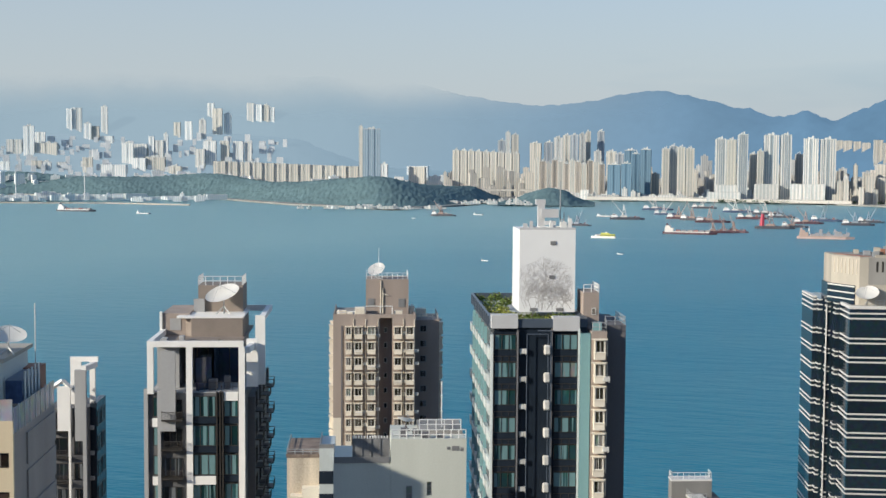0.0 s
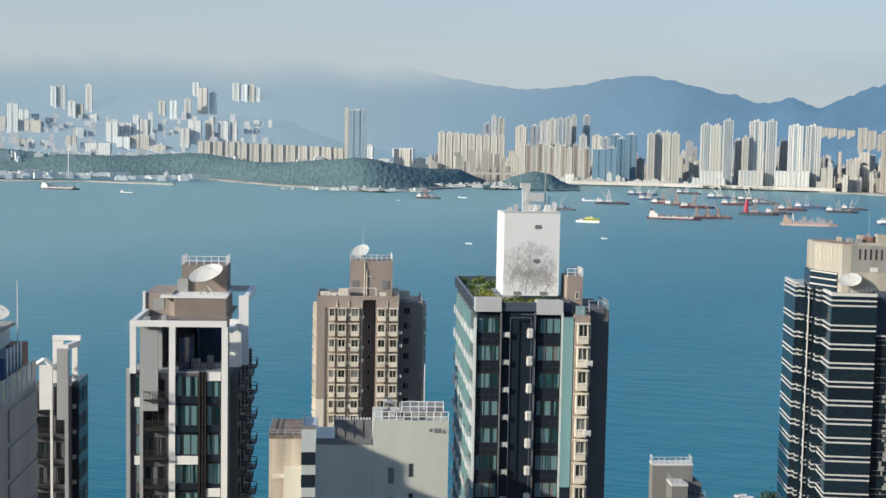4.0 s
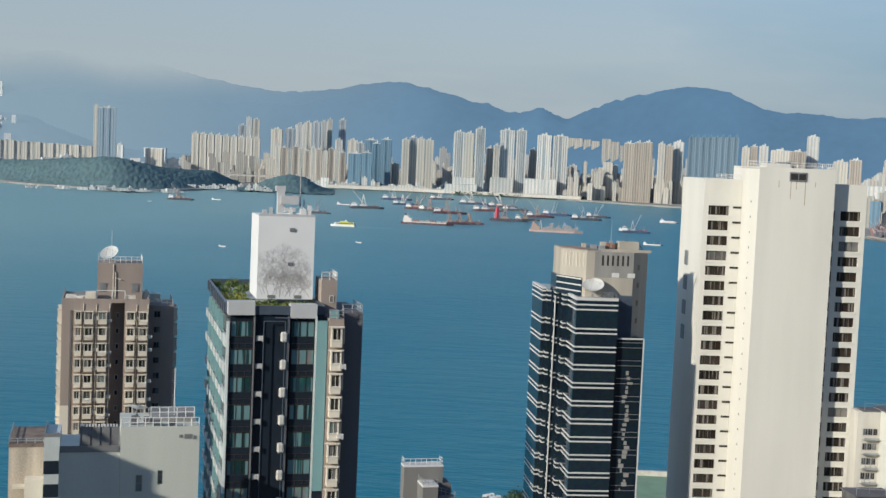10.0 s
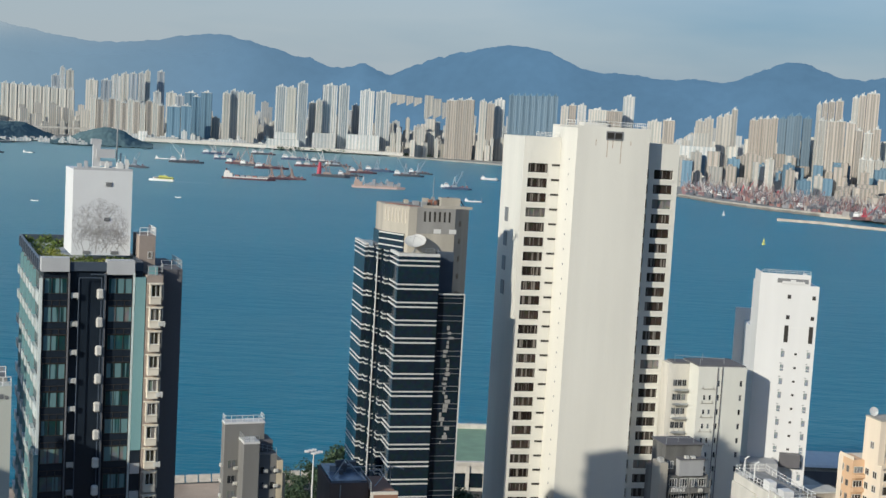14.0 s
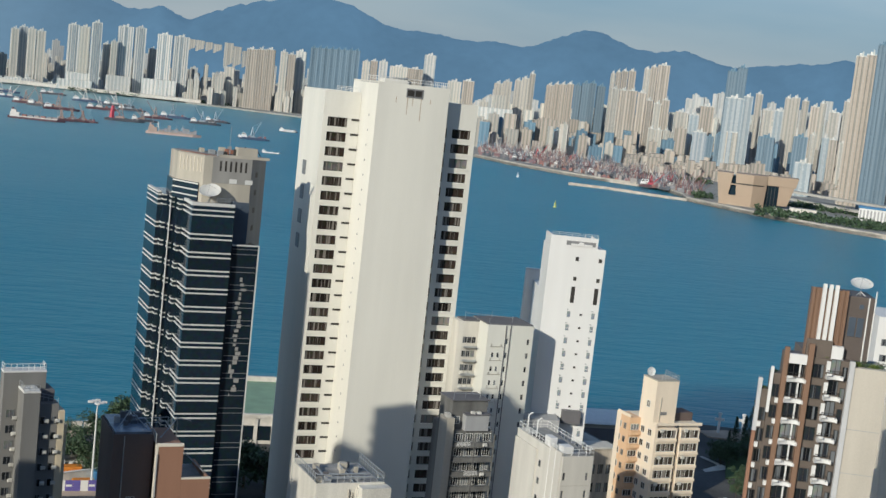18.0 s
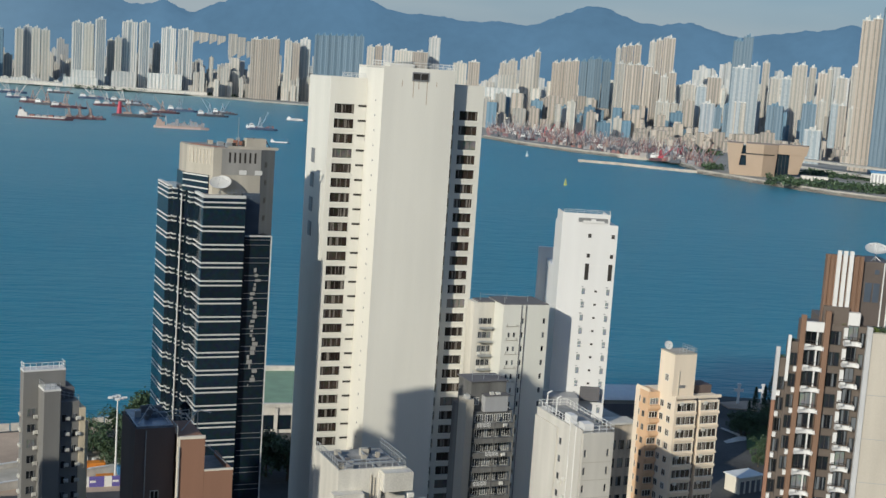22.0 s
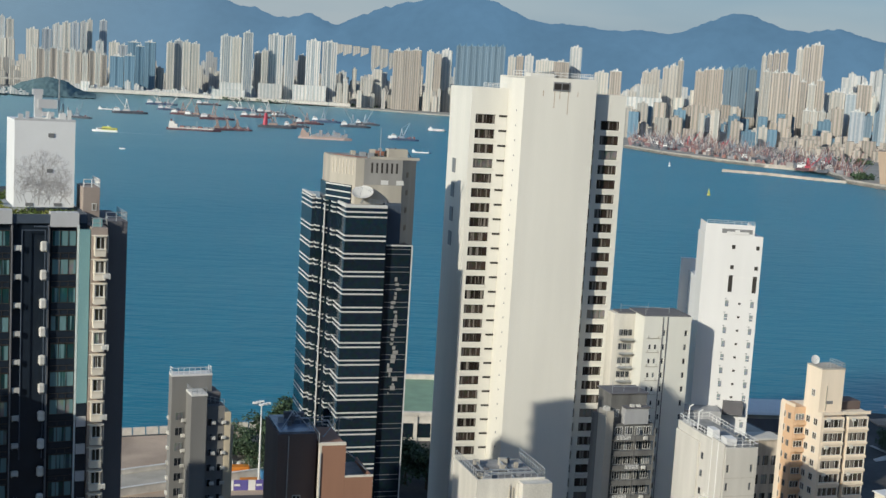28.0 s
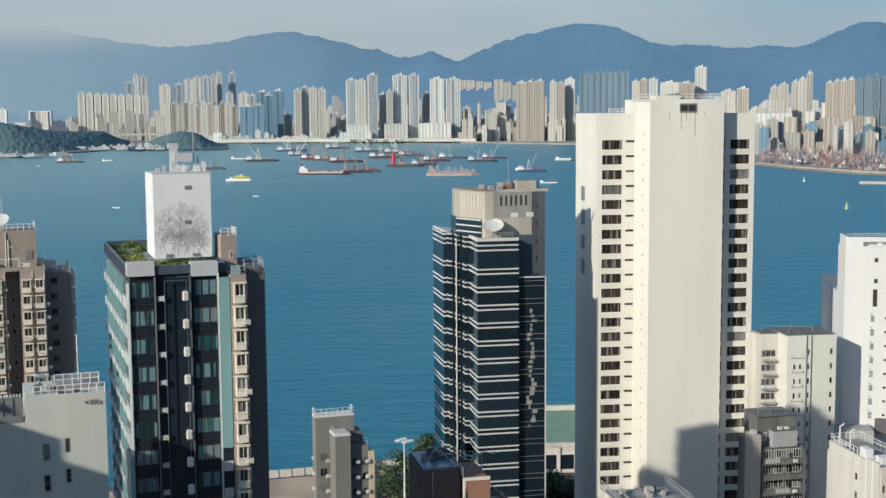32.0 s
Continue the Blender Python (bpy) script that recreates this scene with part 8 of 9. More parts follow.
WEST_B = [(-29.22, 4302, 37, 151, 75), (-28.69, 4324, 43, 150, 91), (-28.75, 4278, 42, 105, 55), (-28.07, 4277, 60, 108, 55), (-28.24, 4323, 17, 175, 91), (-27.93, 4320, 30, 162, 91), (-27.64, 4319, 13, 182, 91), (-27.17, 4564, 23, 226, 168), (-26.7, 4412, 24, 226, 153), (-26.11, 4407, 22, 230, 156), (-25.76, 4611, 24, 295, 235), (-25.48, 4437, 31, 270, 173), (-25.05, 4447, 24, 252, 173), (-24.09, 4607, 24, 297, 222), (-23.74, 4606, 25, 292, 222), (-23.43, 4605, 24, 288, 222), (-23.17, 4603, 17, 282, 222)]
WEST_C = [(-26.21, 4279, 31, 135, 61), (-25.81, 4291, 41, 160, 71), (-25.17, 4302, 27, 162, 82), (-24.61, 4306, 33, 161, 82), (-24.18, 4307, 23, 155, 82), (-34.16, 4282, 28, 92, 53), (-32.9, 4277, 32, 95, 59), (-32.51, 4272, 27, 91, 53), (-31.91, 4277, 29, 91, 59), (-29.77, 4250, 77, 84, 34), (-27.26, 4259, 40, 79, 42), (-16.87, 4335, 69, 84, 38), (-18.34, 4346, 25, 88, 42), (-18.34, 3900, 20, 91, 3.5), (-16.9, 3950, 50, 84, 3.5)]
ESTATE = [(0.9, 4440, 22, 176, 138), (1.25, 4425, 26, 175, 138), (1.62, 4412, 22, 172, 138), (1.98, 4398, 24, 168, 134), (2.45, 4345, 26, 176, 92), (2.82, 4335, 24, 167, 98), (3.2, 4325, 24, 156, 98)]
for k, (a, d, w, z, foot) in enumerate(ESTATE):
    far_tower(a, d, w, z, F_SAND, "sandy estate block on the wooded slope", foot, ribs=2, group="hillside estate", crown=False)
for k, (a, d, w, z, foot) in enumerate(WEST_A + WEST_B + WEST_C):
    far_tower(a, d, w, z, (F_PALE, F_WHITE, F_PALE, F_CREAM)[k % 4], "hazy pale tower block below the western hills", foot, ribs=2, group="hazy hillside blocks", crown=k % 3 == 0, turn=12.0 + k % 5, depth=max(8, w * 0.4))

# low and middle buildings between the towers
rnd = random.Random(21)


def low_city(name, a0, a1, d0, d1, n, h0, h1, material, label, wide=(8, 24)):
    bm = bmesh.new()
    for _ in range(n):
        a, d = rnd.uniform(a0, a1), rnd.uniform(d0, d1)
        x, y = d * math.sin(radians(a)), d * math.cos(radians(a))
        w, dd, h = rnd.uniform(*wide), rnd.uniform(8, 20), rnd.uniform(h0, h1) * rnd.uniform(0.6, 1.1)
        t = radians(-a + rnd.uniform(-8, 18))
        c, s = math.cos(t), math.sin(t)
        pts = [(x + c * u - s * v, y + s * u + c * v) for u, v in ((-w / 2, 0), (w / 2, 0), (w / 2, dd), (-w / 2, dd))]
        prism(pts, 3.0, h, bm)
        if rnd.random() < 0.5:
            prism([(x + c * u - s * v, y + s * u + c * v) for u, v in ((-w / 6, 2), (w / 6, 2), (w / 6, 7), (-w / 6, 7))], h, h + 4, bm)
    setting(name, bm, material, label, "city blocks", kind="stuff")


low_city("city_blocks", -16, 1, 3600, 4100, 300, 25, 85, F_SAND, "dense sandy low blocks behind the far shore")
low_city("city_blocks", -12.5, 1, 3480, 3600, 60, 12, 35, F_WHITE, "low pale sheds near the far shore")
low_city("wharf_sheds", -9, 1.5, 3440, 3485, 46, 9, 22, F_WHITE, "white ferry sheds and boat sheds along the wharf", (18, 60))
low_city("city_blocks", 0.8, 14, 3330, 3900, 330, 30, 95, F_SAND, "dense cream middle-height blocks")
low_city("city_blocks", 13, 31, 2480, 3300, 230, 30, 80, F_TAN, "dense tan middle-height blocks in the east", (10, 26))
low_city("city_blocks", 13, 31, 2480, 3300, 150, 25, 72, F_SAND, "dense cream middle-height blocks in the east", (10, 26))
low_city("city_blocks", 13, 31, 2430, 3200, 70, 25, 75, F_BLUE, "blue glass office blocks in the east", (14, 34))
low_city("city_blocks", 14, 31, 2800, 3500, 200, 60, 118, F_CREAM, "dense cream towers deep in the east", (12, 30))
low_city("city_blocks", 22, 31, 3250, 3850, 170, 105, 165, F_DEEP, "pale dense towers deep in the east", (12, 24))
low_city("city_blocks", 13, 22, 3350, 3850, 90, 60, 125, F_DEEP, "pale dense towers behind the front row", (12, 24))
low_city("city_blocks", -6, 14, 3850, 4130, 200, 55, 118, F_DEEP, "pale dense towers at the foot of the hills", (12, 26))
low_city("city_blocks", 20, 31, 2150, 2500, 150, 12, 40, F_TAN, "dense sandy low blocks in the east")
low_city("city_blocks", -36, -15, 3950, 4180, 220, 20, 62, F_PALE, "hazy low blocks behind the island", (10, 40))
# small blocks climbing the western foothills
bpy.context.view_layer.update()
bm = bmesh.new()
for _ in range(190):
    a, d = rnd.uniform(-35.5, -22.5), rnd.uniform(4190, 4400)
    x, y = d * math.sin(radians(a)), d * math.cos(radians(a))
    on_slope, foot, _n, _i = bpy.data.objects["backdrop_foothills"].ray_cast(Vector((x, y, 900)), Vector((0, 0, -1)))
    if not on_slope:
        continue
    w, t = rnd.uniform(9, 24), radians(-a - 5)
    c_, s_ = math.cos(t), math.sin(t)
    prism([(x + c_ * u - s_ * v, y + s_ * u + c_ * v) for u, v in ((-w / 2, 0), (w / 2, 0), (w / 2, 9), (-w / 2, 9))], foot.z - 9, foot.z + rnd.uniform(9, 27), bm)
setting("hillside_blocks", bm, F_SLOPE, "small hazy pale blocks climbing the western foothills", "city blocks", kind="stuff")
low_city("city_blocks", -36, -26, 3150, 3350, 40, 10, 22, F_PALE, "low pale dockyard sheds by the island")


def strip(name, a0, d0, a1, d1, w, z0, z1, material, label, cat):
    x0, y0, x1, y1 = d0 * math.sin(radians(a0)), d0 * math.cos(radians(a0)), d1 * math.sin(radians(a1)), d1 * math.cos(radians(a1))
    l = math.hypot(x1 - x0, y1 - y0)
    nx, ny = -(y1 - y0) / l * w / 2, (x1 - x0) / l * w / 2
    setting(name, prism([(x0 - nx, y0 - ny), (x1 - nx, y1 - ny), (x1 + nx, y1 + ny), (x0 + nx, y0 + ny)], z0, z1), material, label, cat)


strip("viaduct", -19, 3650, -11.8, 3560, 26, 22, 27, CONCRETE, "long pale viaduct behind the wooded headland", "viaduct")
strip("pier_deck", -9.5, 3480, -5.0, 3460, 60, 3.6, 12, QUAYW, "long pale wharf sheds along the shore", "wharf")
strip("pier_deck", -5.5, 3440, 1.5, 3380, 50, 3.6, 11, QUAYW, "long white wharf sheds along the shore", "wharf")
strip("pier_deck", 14.2, 2640, 19.6, 2560, 70, 3.6, 22, QUAYW, "long pale cargo sheds behind the basin", "cargo shed")
strip("viaduct", 24.5, 2050, 34, 1750, 16, 12, 15, CONCRETE, "pale elevated highway in the east", "viaduct")
strip("viaduct", 26.5, 1850, 34, 1600, 14, 8, 11, CONCRETE, "pale curved access road in the east", "viaduct")

# cargo basin: stacked boxes and derricks
BOXMIX = []
for nm, c in (("cargo_rust", (0.28, 0.14, 0.12)), ("cargo_grey", (0.26, 0.26, 0.275)), ("cargo_white", (0.36, 0.33, 0.31)), ("cargo_dark", (0.10, 0.11, 0.13)), ("cargo_blue", (0.22, 0.13, 0.14))):
    BOXMIX.append(mat(nm, c, 0.7, vary=0.25, scale=0.15))


def basin_spot(r):
    f = r.random()
    a = 13.6 + 9.6 * f
    near = 2160 - 470 * f
    return a, r.uniform(near + 25, near + 430 - 190 * f)


for k, m_ in enumerate(BOXMIX):
    r = random.Random(40 + k)
    bm = bmesh.new()
    for _ in range(230):
        a, d = basin_spot(r)
        x, y = d * math.sin(radians(a)), d * math.cos(radians(a))
        t = radians(r.choice((-20, 70)) + r.uniform(-8, 8))
        c, s = math.cos(t), math.sin(t)
        w, dd, h = r.uniform(3, 11), r.uniform(2.5, 5), r.uniform(4.5, 11)
        prism([(x + c * u - s * v, y + s * u + c * v) for u, v in ((-w / 2, -dd / 2), (w / 2, -dd / 2), (w / 2, dd / 2), (-w / 2, dd / 2))], 3.3, h, bm)
    setting("cargo_stacks", bm, m_, "jumbled cargo stacks and barges in the basin", "cargo", kind="stuff")


for k, (nm, c) in enumerate((("derrick_red", (0.24, 0.12, 0.115)), ("derrick_pale", (0.38, 0.345, 0.33)), ("derrick_dark", (0.12, 0.13, 0.16)))):
    r = random.Random(90 + k)
    bm = bmesh.new()
    for _ in range(200):
        a, d = basin_spot(r)
        x, y = d * math.sin(radians(a)), d * math.cos(radians(a))
        l, t, e = r.uniform(10, 32), r.uniform(0, 6.28), r.uniform(0.5, 1.3)
        rod(bm, (x, y, 4), (x + l * math.cos(t) * math.cos(e), y + l * math.sin(t) * math.cos(e), 4 + l * math.sin(e)), 0.45, 4, 0.3)
        rod(bm, (x, y, 3.5), (x, y, 4 + l * 0.5), 0.5, 4, 0.4)
    setting("derrick_booms", bm, mat(nm, c, 0.7, vary=0.15, scale=0.2), "thicket of derrick booms over the cargo basin", "derricks", kind="stuff")


def derrick_barge(x, y, az, length, hull, boom, label, lean=55, house=True, group="moored derrick barges", z=0.0, legs=True):
    """A moored lighter: hull, deckhouse, A-frame, long boom and hoist cables."""
    t = thing("derrick_barge", x, y, az, label, "barge", group, z=z)
    b = length / 5
    bm = bmesh.new()
    pts = [(-length / 2, -b * 0.42), (-length / 2 + b * 0.35, -b / 2), (length / 2 - b * 0.7, -b / 2), (length / 2, -b * 0.16), (length / 2, b * 0.16), (length / 2 - b * 0.7, b / 2), (-length / 2 + b * 0.35, b / 2), (-length / 2, b * 0.42)]
    prism(pts, -0.8, length * 0.055, bm)
    part("hull", bm, hull, t)
    zt = length * 0.055
    part("bulwark", boxes((-length * 0.45, -b / 2 + 0.2, zt, length * 0.36, -b / 2 + 0.6, zt + 1.1), (-length * 0.45, b / 2 - 0.6, zt, length * 0.36, b / 2 - 0.2, zt + 1.1)), hull, t)
    if house:
        hs = part("deckhouse", boxes((-length * 0.46, -b * 0.36, zt, -length * 0.28, b * 0.36, zt + 4.5), (-length * 0.44, -b * 0.28, zt + 4.5, -length * 0.32, b * 0.28, zt + 7)), PUREW, t)
        part("house_window", boxes((-length * 0.44, -b * 0.29, zt + 5.2, -length * 0.33, -b * 0.28, zt + 6.3)), DARKFRAME, hs)
    p0 = Vector((-length * 0.1, 0, zt))
    hgt = length * 0.36
    if legs:
        part("a_frame", rods([((-length * 0.16, -b * 0.3, zt), (-length * 0.1, -0.4, zt + hgt)), ((-length * 0.16, b * 0.3, zt), (-length * 0.1, 0.4, zt + hgt)), ((-length * 0.02, -b * 0.3, zt), (-length * 0.1, -0.4, zt + hgt)), ((-length * 0.02, b * 0.3, zt), (-length * 0.1, 0.4, zt + hgt)), ((-length * 0.15, -b * 0.2, zt + hgt * 0.4), (-length * 0.05, b * 0.2, zt + hgt * 0.4)), ((-length * 0.13, b * 0.12, zt + hgt * 0.7), (-length * 0.07, -b * 0.12, zt + hgt * 0.7))], 0.55, 5), boom, t)
        part("machine_house", bevelled(boxes((-length * 0.2, -b * 0.25, zt, -length * 0.0, b * 0.25, zt + 4)), 0.3), boom, t)
    tip = p0 + Vector((math.cos(radians(lean)), 0, math.sin(radians(lean)))) * length * 0.62
    part("boom", rods([(p0 + Vector((2, -1.1, 1.5)), tip), (p0 + Vector((2, 1.1, 1.5)), tip), (p0 + Vector((2, 0, 3.4)), tip)], 0.35, 5), boom, t)
    part("hoist_cable", rods([(tip, p0 + Vector((0, 0, hgt))), (tip, tip - Vector((0, 0, length * 0.2)))], 0.14, 4), STEEL, t)
    q = random.Random(int(abs(x) * 3 + abs(y)))
    for k in range(6):
        u = length * (-0.24 + k * 0.105) + q.uniform(-1, 1)
        v = q.uniform(-0.3, 0.1) * b
        part("deck_cargo", boxes((u, v, zt, u + q.uniform(2, length * 0.09), v + q.uniform(1.5, b * 0.35), zt + q.uniform(1.2, 4.2))), BOXMIX[q.randrange(5)], t)
    part("mast", rods([((length * 0.28, 0, zt), (length * 0.28, 0, zt + length * q.uniform(0.12, 0.24))), ((-length * 0.4, 0, zt + 6), (-length * 0.4, 0, zt + length * 0.22))], 0.25, 4), STEEL, t)
    return t


HULLS = {"dark": mat("dark_hull", (0.06, 0.065, 0.08), 0.6, vary=0.2, scale=0.2), "maroon": mat("maroon_hull", (0.085, 0.04, 0.05), 0.6, vary=0.2, scale=0.2), "blue": mat("blue_hull", (0.05, 0.08, 0.14), 0.6, vary=0.2, scale=0.2), "pale": mat("pale_hull", (0.46, 0.34, 0.30), 0.6, vary=0.15, scale=0.2)}
BOOMS = {"tan": mat("tan_steel", (0.36, 0.265, 0.225), 0.6, vary=0.15), "grey": mat("grey_steel", (0.30, 0.34, 0.38), 0.6, vary=0.15), "pale": mat("pale_steel", (0.62, 0.58, 0.54), 0.6, vary=0.1), "red": mat("bright_red_steel", (0.42, 0.05, 0.08), 0.6, vary=0.1)}
BARGES = [(-669, 2371, 88, 48, "dark", "tan", 118, "dark derrick barge with a tan frame lying alone"), (-324, 2365, 80, 62, "dark", "pale", 125, "dark derrick barge with a pale crane"), (-366, 2106, 95, 40, "dark", "grey", 70, "dark derrick barge lying behind a tower"), (-325, 2846, 85, 66, "blue", "pale", 130, "blue derrick barge near the wharf"), (-234, 2431, 95, 56, "maroon", "tan", 60, "maroon derrick barge with a tan crane"), (-169, 2309, 80, 60, "maroon", "tan", 75, "maroon derrick barge with a tan crane"), (-205, 2380, 100, 55, "dark", "tan", 110, "dark derrick barge with tan frames"), (-152, 2782, 88, 66, "blue", "pale", 135, "blue derrick barge with a long pale boom"), (-90, 2700, 92, 60, "dark", "pale", 120, "dark derrick barge with a pale boom"), (-30, 2187, 85, 44, "dark", "tan", 125, "dark derrick barge with tan frames"), (20, 2433, 92, 56, "blue", "grey", 75, "blue-grey derrick barge with twin frames"), (70, 2303, 88, 54, "dark", "grey", 118, "dark derrick barge with grey frames")]
for x, y, az_, l, h, b, le, lb in BARGES:
    derrick_barge(x, y, az_ - 90, l, HULLS[h], BOOMS[b], lb, le)
for x, y, az_, l, h, b, le, lb in ((-239, 2994, 88, 56, "dark", "pale", 60, "dark derrick barge by the wharf"), (133, 1962, 86, 44, "blue", "grey", 65, "blue-grey derrick barge with a raised boom"), (-280, 2600, 84, 50, "blue", "pale", 55, "blue derrick barge in the anchorage"), (-60, 2560, 93, 52, "dark", "grey", 70, "dark derrick barge in the anchorage"), (-10, 2330, 86, 50, "maroon", "tan", 120, "maroon derrick barge in the anchorage"), (95, 2420, 90, 46, "dark", "grey", 62, "dark derrick barge in the anchorage"), (-110, 2480, 90, 58, "maroon", "pale", 115, "maroon derrick barge in the anchorage")):
    derrick_barge(x, y, az_ - 90, l, HULLS[h], BOOMS[b], lb, le)
# red-shrouded derrick
rb = derrick_barge(-60, 2136, 0, 62, HULLS["dark"], BOOMS["tan"], "dark barge with a bright red shrouded derrick", 125, False)
bm = bmesh.new()
rod(bm, (-20, 0, 3.4), (-19, 0, 23), 4.6, 6, 2.6)
part("red_tower", bm, BOOMS["red"], rb, "bright red shrouded tower")
for k in range(26):
    r = random.Random(70 + k)
    a, d = basin_spot(r)
    derrick_barge(d * math.sin(radians(a)), d * math.cos(radians(a)), r.uniform(-30, 30) + (180 if k % 2 else 0), r.uniform(34, 48), HULLS["maroon" if k % 3 else "dark"], BOOMS[("tan", "pale", "grey", "pale", "red", "grey")[k % 6]], "derrick barge packed into the cargo basin", r.uniform(45, 70), True, "cargo basin derricks", 3.5)


def cargo_ship(x, y, az_, l, hull, label, kindname="cargo_ship", stacks=True, mat2=None):
    """A low cargo vessel with a stepped deckhouse aft, hatches and a mast."""
    t = thing(kindname, x, y, az_, label, kindname.replace("_", " "))
    b = l / 6.5
    bm = bmesh.new()
    prism([(-l / 2, -b * 0.4), (-l / 2 + b * 0.2, -b / 2), (l / 2 - b, -b / 2), (l / 2, 0), (l / 2 - b, b / 2), (-l / 2 + b * 0.2, b / 2), (-l / 2, b * 0.4)], -1, l * 0.045, bm)
    part("hull", bm, hull, t)
    z = l * 0.045
    part("rail_strake", boxes((-l * 0.46, -b / 2 - 0.1, z - 0.9, l * 0.36, -b / 2 + 0.2, z + 0.5)), mat2 or PUREW, t)
    hs = part("deckhouse", boxes((-l * 0.46, -b * 0.4, z, -l * 0.3, b * 0.4, z + l * 0.07), (-l * 0.45, -b * 0.32, z + l * 0.07, -l * 0.36, b * 0.32, z + l * 0.11)), mat2 or PUREW, t)
    part("funnel", boxes((-l * 0.44, -b * 0.1, z + l * 0.11, -l * 0.41, b * 0.1, z + l * 0.15)), hull, hs)
    if stacks:
        for k in range(6):
            part("hatch", boxes((-l * 0.26 + k * l * 0.11, -b * 0.32, z, -l * 0.18 + k * l * 0.11, b * 0.32, z + l * 0.035)), (BOXMIX[k % 3]), t)
    part("mast", rods([((l * 0.36, 0, z), (l * 0.36, 0, z + l * 0.16)), ((-l * 0.38, 0, z + l * 0.1), (-l * 0.38, 0, z + l * 0.2)), ((0.05 * l, 0, z), (0.05 * l, 0, z + l * 0.14))], 0.3, 5), STEEL, t)
    return t


cargo_ship(-1391, 2285, 0, 84, HULLS["dark"], "long low dark cargo barge under way")
cargo_ship(-173, 1927, 4, 78, HULLS["maroon"], "maroon cargo ship with tan deck gear at anchor", mat2=BOOMS["pale"])
for k in range(3):
    derrick_barge(-140 + k * 14, 1975 + k * 12, -10 + k * 15, 40, HULLS["maroon"], BOOMS["tan"], "small maroon derrick barge beside the cargo ship", 105, False)
dr = cargo_ship(15, 1880, 2, 76, HULLS["pale"], "pale pink and white dredger at anchor", "dredger", mat2=BOOMS["tan"])
part("dredge_frame", boxes(*[(-19 + k * 5.1, -4, 3.5, -14.5 + k * 5.1 + (k * 3) % 3, 4, 6.5 + (k * 7) % 5 + 2.5 * (k in (2, 6))) for k in range(10)]), BOXMIX[1], dr, "grey deck machinery")
for u, y, z, hw in ((-22, -3, 17, 2), (12, 3, 14, 4)):
    part("lifting_frame", rods([((u - hw, y, 3.5), (u, 0, z)), ((u + hw, y, 3.5), (u, 0, z))], 0.4, 5), BOOMS["pale"], dr)
for x, y, l, h, lb in ((-1215, 2230, 32, "blue", "small blue workboat under way"), (-619, 2441, 22, "dark", "small dark workboat riding at anchor"), (-383, 2481, 30, "pale", "small white tugboat near the barges"), (137, 1685, 26, "blue", "blue and white tugboat under way"), (220, 2381, 30, "pale", "small white launch near the shore"), (124, 2005, 28, "dark", "small dark workboat riding at anchor"), (215, 2330, 34, "dark", "low dark lighter near the shore"), (-690, 2250, 8, "dark", "tiny dark sampan on open water"), (-330, 1330, 9, "dark", "small dark motor boat"), (-210, 1480, 8, "dark", "small dark fishing boat")):
    cargo_ship(x, y, 5, l, HULLS[h], lb, "workboat", False)
# yellow ferry and its wake
YEL = mat("yellow_hull", (0.55, 0.55, 0.12), 0.5, vary=0.05)
fe = thing("ferry", -277, 1786, 2, "white harbour ferry with a yellow-green cabin under way", "ferry")
bm = bmesh.new()
prism([(-17, 0), (-11, -3.6), (17, -3.8), (17, 3.8), (-11, 3.6)], 0, 2.6, bm)
part("hull", bm, PUREW, fe)
part("cabin", bevelled(boxes((-4, -3.3, 2.6, 16, 3.3, 5.6)), 0.3), YEL, fe)
part("fore_cabin", bevelled(boxes((-11, -3.0, 2.6, -4.05, 3.0, 5.0)), 0.3), PUREW, fe)
part("upper_cabin", bevelled(boxes((-3, -2.8, 5.6, 8, 2.8, 7.2)), 0.3), YEL, fe)
part("funnel", bevelled(boxes((3, -1, 7.2, 5.4, 1, 8.6)), 0.2), PUREW, fe)
part("cabin_window", boxes((-9, -3.42, 3.6, 15, -3.32, 4.6)), DARKFRAME, fe)
FOAM = mat("wake_foam", (0.55, 0.62, 0.64), 0.9, vary=0.2, scale=0.3)
setting("wake", sheet([(-258, 1784), (-200, 1779), (-200, 1782), (-258, 1789)], 0.05), FOAM, "pale foam wake behind the ferry", "wake", kind="stuff")
for x, y, lb, c in ((387.9, 1259.9, "small yellow channel buoy", YEL), (462.7, 1684.2, "small white channel buoy", PUREW), (-310, 1560, "small dark channel buoy", DARKFRAME)):
    bu = thing("buoy", x, y, 0, lb, "buoy", "channel buoys")
    bm = bmesh.new()
    rod(bm, (0, 0, -0.4), (0, 0, 1.2), 1.7, 10, 1.6)
    part("float", bm, c, bu)
    part("cage", rods([((1.1, 0, 1.2), (0, 0, 6)), ((-1, 0.6, 1.2), (0, 0, 6)), ((-0.6, -1, 1.2), (0, 0, 6)), ((0, 0, 6), (0, 0, 7))], 0.25, 5), c, bu)

# tan museum with a notched front, by the far promenade
TANM = mat("tan_metal_cladding", (0.38, 0.285, 0.205), 0.6, 0.0, vary=0.06, scale=0.05)
mu = thing("museum", 701, 1480, 25, "tan metal-clad museum with a notched front", "museum", z=3.5)


def wedge(low, high, z0, z1):
    """A block between a lower and an upper four-sided outline."""
    bm = bmesh.new()
    lo, hi = [bm.verts.new((x, y, z0)) for x, y in low], [bm.verts.new((x, y, z1)) for x, y in high]
    bm.faces.new(lo[::-1])
    bm.faces.new(hi)
    for i in range(4):
        bm.faces.new((lo[i], lo[(i + 1) % 4], hi[(i + 1) % 4], hi[i]))
    return bm


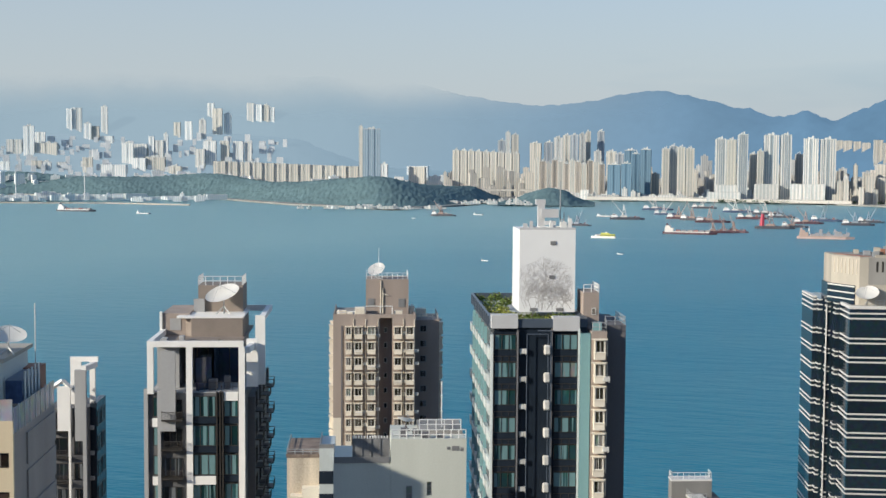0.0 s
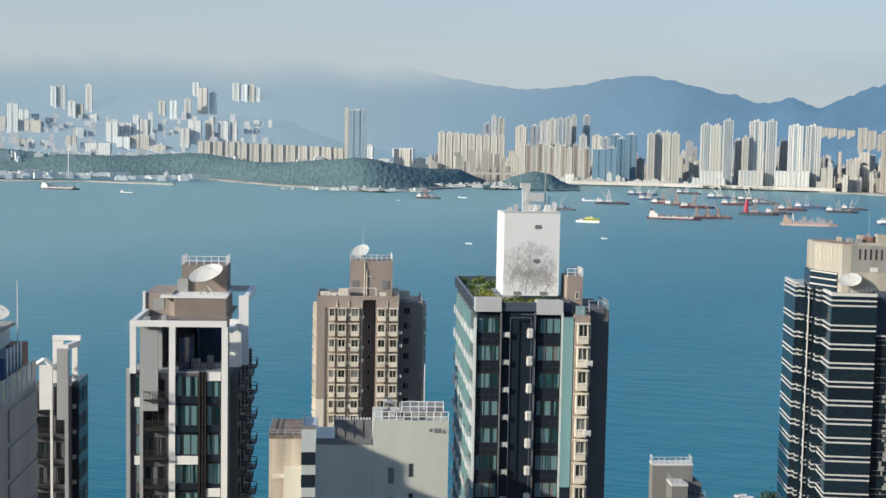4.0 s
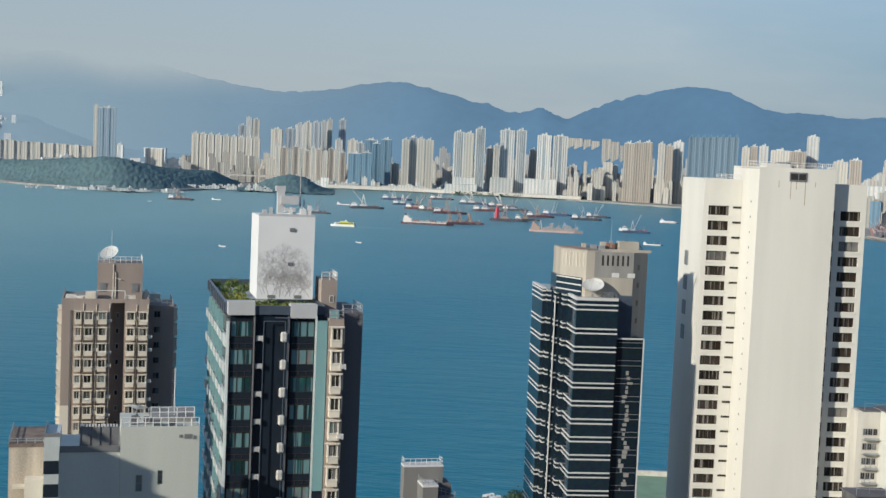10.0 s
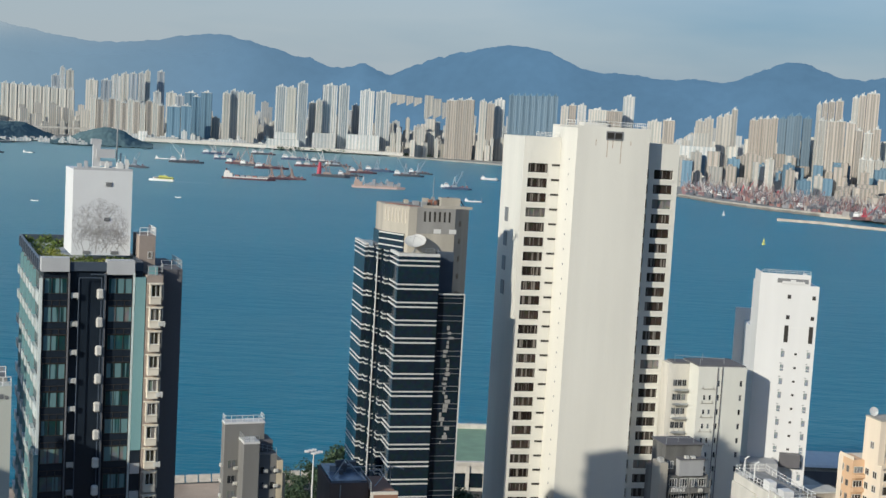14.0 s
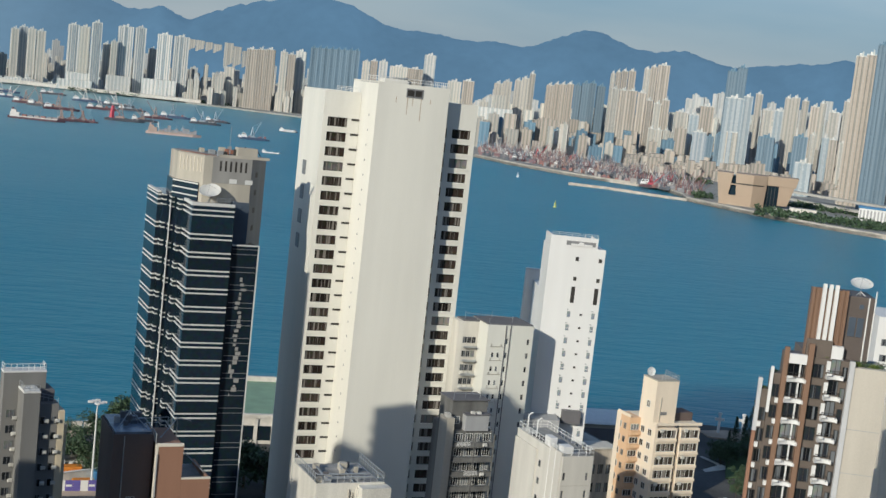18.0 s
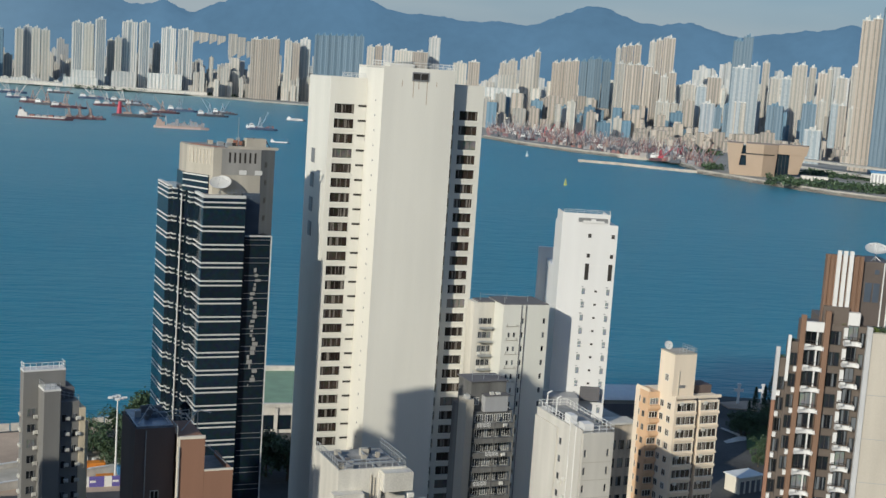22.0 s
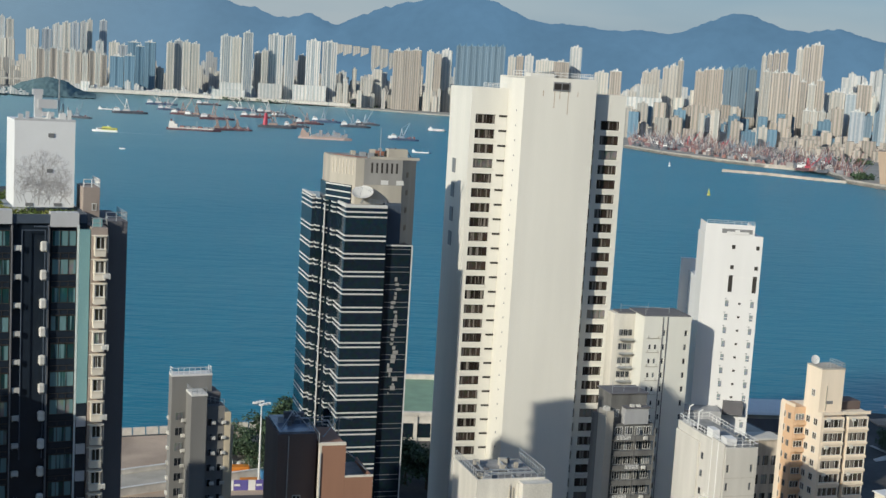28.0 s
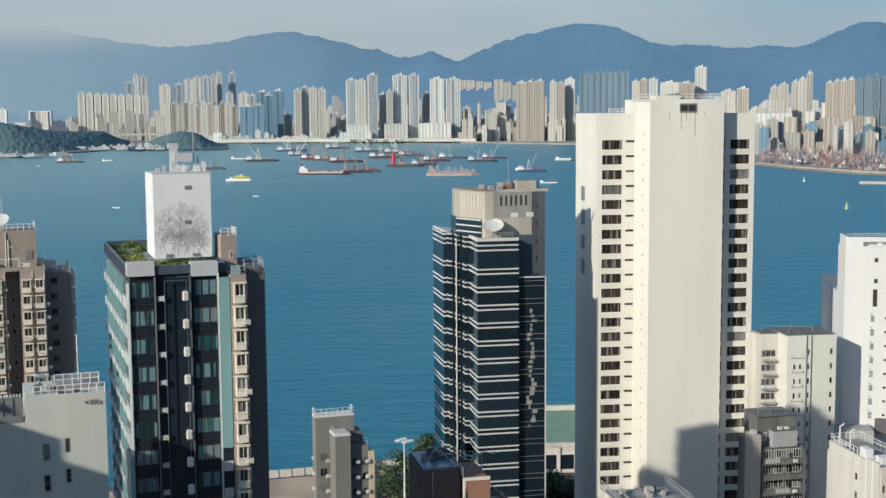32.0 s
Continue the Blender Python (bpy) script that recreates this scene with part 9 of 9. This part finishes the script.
part("base_block", wedge([(-38, 4), (0, 0), (0, 44), (-38, 44)], [(-40, 3), (0, -1), (0, 45), (-40, 45)], 0, 12), TANM, mu)
part("left_block", wedge([(-40, 3), (-28, 1.7), (-28, 45), (-40, 45)], [(-44, 1.2), (-24.6, -0.9), (-24.6, 47), (-44, 47)], 12.03, 38.6), TANM, mu)
part("middle_block", wedge([(-19, 0.9), (0, -1), (0, 45), (-19, 45)], [(-21.5, -1), (0, -3), (0, 47), (-21.5, 47)], 12.03, 39), TANM, mu)
part("prow", wedge([(0.03, 0), (15, 10), (15, 44), (0.03, 44)], [(0.03, -3), (17, 7), (17, 47), (0.03, 47)], 0, 39.2), TANM, mu)
part("notch_glass", boxes((-29, 6, 12, -18, 40, 36)), BLUEGLASS, mu, "dark blue glass in the notch")
part("notch_ledge", boxes((-27.6, 1.4, 24.6, -20, 5, 26)), TANM, mu)
part("joint", wedge([(-20, -0.45), (-0.2, -2.4), (-0.2, 2), (-20, 2)], [(-20, -0.5), (-0.2, -2.45), (-0.2, 2), (-20, 2)], 26, 27.6), DARKFRAME, mu, "dark slit along the front")
part("joint", wedge([(0.2, -2.35), (13, 5.4), (13, 9), (0.2, 2)], [(0.2, -2.4), (13, 5.35), (13, 9), (0.2, 2)], 26, 27.4), DARKFRAME, mu, "dark slit along the front")
part("glass_front", boxes((15.1, 14, 0, 31, 44, 28.4)), BLUEGLASS, mu, "tall blue glass entrance front")
for k in range(3):
    part("mullion", boxes((18.4 + k * 4, 13.6, 0, 18.9 + k * 4, 13.97, 28.4)), DARKFRAME, mu)
part("upper_bar", wedge([(17.05, 9), (51, 12), (51, 47), (17.05, 47)], [(17.05, 8), (53, 11), (53, 48), (17.05, 48)], 28.45, 39.8), TANM, mu)
part("right_block", wedge([(31.05, 12), (43, 15), (43, 44), (31.05, 44)], [(31.05, 10), (49.5, 13), (49.5, 46), (31.05, 46)], 5, 28.42), TANM, mu)
part("terrace", boxes((22, -14, 0, 70, 10, 2.6), (46, -4, 2.6, 78, 12, 5.6)), QUAYW, mu, "pale stepped terrace")
wb = thing("pavilion", 800, 1400, 30, "white louvred pavilion on the far promenade", "pavilion", z=3.5)
part("hall", boxes((0, 0, 0, 40, 22, 17)), PUREW, wb)
for k in range(10):
    part("louvre", boxes((1 + k * 4, -0.6, 1, 3 + k * 4, -0.01, 15)), MIDGREY, wb)
part("roof", boxes((-1, -1, 17, 41, 23, 19)), BLUEP, wb)


def grove(name, a0, a1, d0, d1, n, label):
    """Belts of far trees, as many small leaf tufts."""
    r = random.Random(int(abs(a0) * 10) + n)
    bm = bmesh.new()
    for _ in range(n):
        a, d = r.uniform(a0, a1), r.uniform(d0, d1)
        c = Vector((d * math.sin(radians(a)), d * math.cos(radians(a)), 3.5))
        h, w = r.uniform(3.5, 7.5), r.uniform(3, 6)
        for _ in range(16):
            q = c + Vector((r.gauss(0, w * 0.5), r.gauss(0, w * 0.5), h * r.uniform(0.15, 1)))
            u = Vector((r.uniform(-1, 1), r.uniform(-1, 1), r.uniform(-0.3, 1))).normalized() * r.uniform(1.0, 2.2)
            v = u.cross(Vector((r.uniform(-1, 1), r.uniform(-1, 1), r.uniform(-1, 1)))).normalized() * r.uniform(0.8, 1.6)
            bm.faces.new([bm.verts.new(q + k) for k in (-u, v, u, -v)])
    setting(name, bm, DKGREEN, label, "trees", kind="stuff")


grove("tree_belt", 22.9, 23.7, 1690, 1760, 40, "dark trees beside the museum")
grove("tree_belt", 25.6, 32, 1500, 1610, 230, "dark green park trees behind the promenade")
grove("tree_belt", 24.2, 33, 1720, 1800, 260, "dark street trees behind the museum")
grove("tree_belt", 19.8, 23.6, 2050, 2150, 160, "dark trees behind the cargo basin")
grove("tree_belt", -4, 3, 3370, 3400, 160, "dark trees along the wharf")
low_city("shore_huts", -22, -15.5, 2700, 2760, 30, 6, 11, F_WHITE, "small white huts along the island's shore")
low_city("shore_huts", -15.5, -12, 2990, 3250, 40, 6, 14, F_WHITE, "small pale sheds below the wooded headland")
low_city("dock_sheds", -35, -25.5, 3280, 3330, 40, 9, 20, F_PALE, "long pale dockyard sheds below the island", (25, 80))
for k, (a, d, h) in enumerate(((-33.75, 3250, 78), (-31.0, 3250, 80))):
    ma = thing("light_mast", d * math.sin(radians(a)), d * math.cos(radians(a)), a, "tall white dockyard light mast", "light mast", "dockyard light masts", z=3.5)
    bm = bmesh.new()
    rod(bm, (0, 0, 0), (0, 0, h), 1.3, 6, 0.8)
    part("pole", bm, PUREW, ma)
    part("lamp_ring", boxes((-2.2, -1, h, 2.2, 1, h + 1.6)), PUREW, ma)
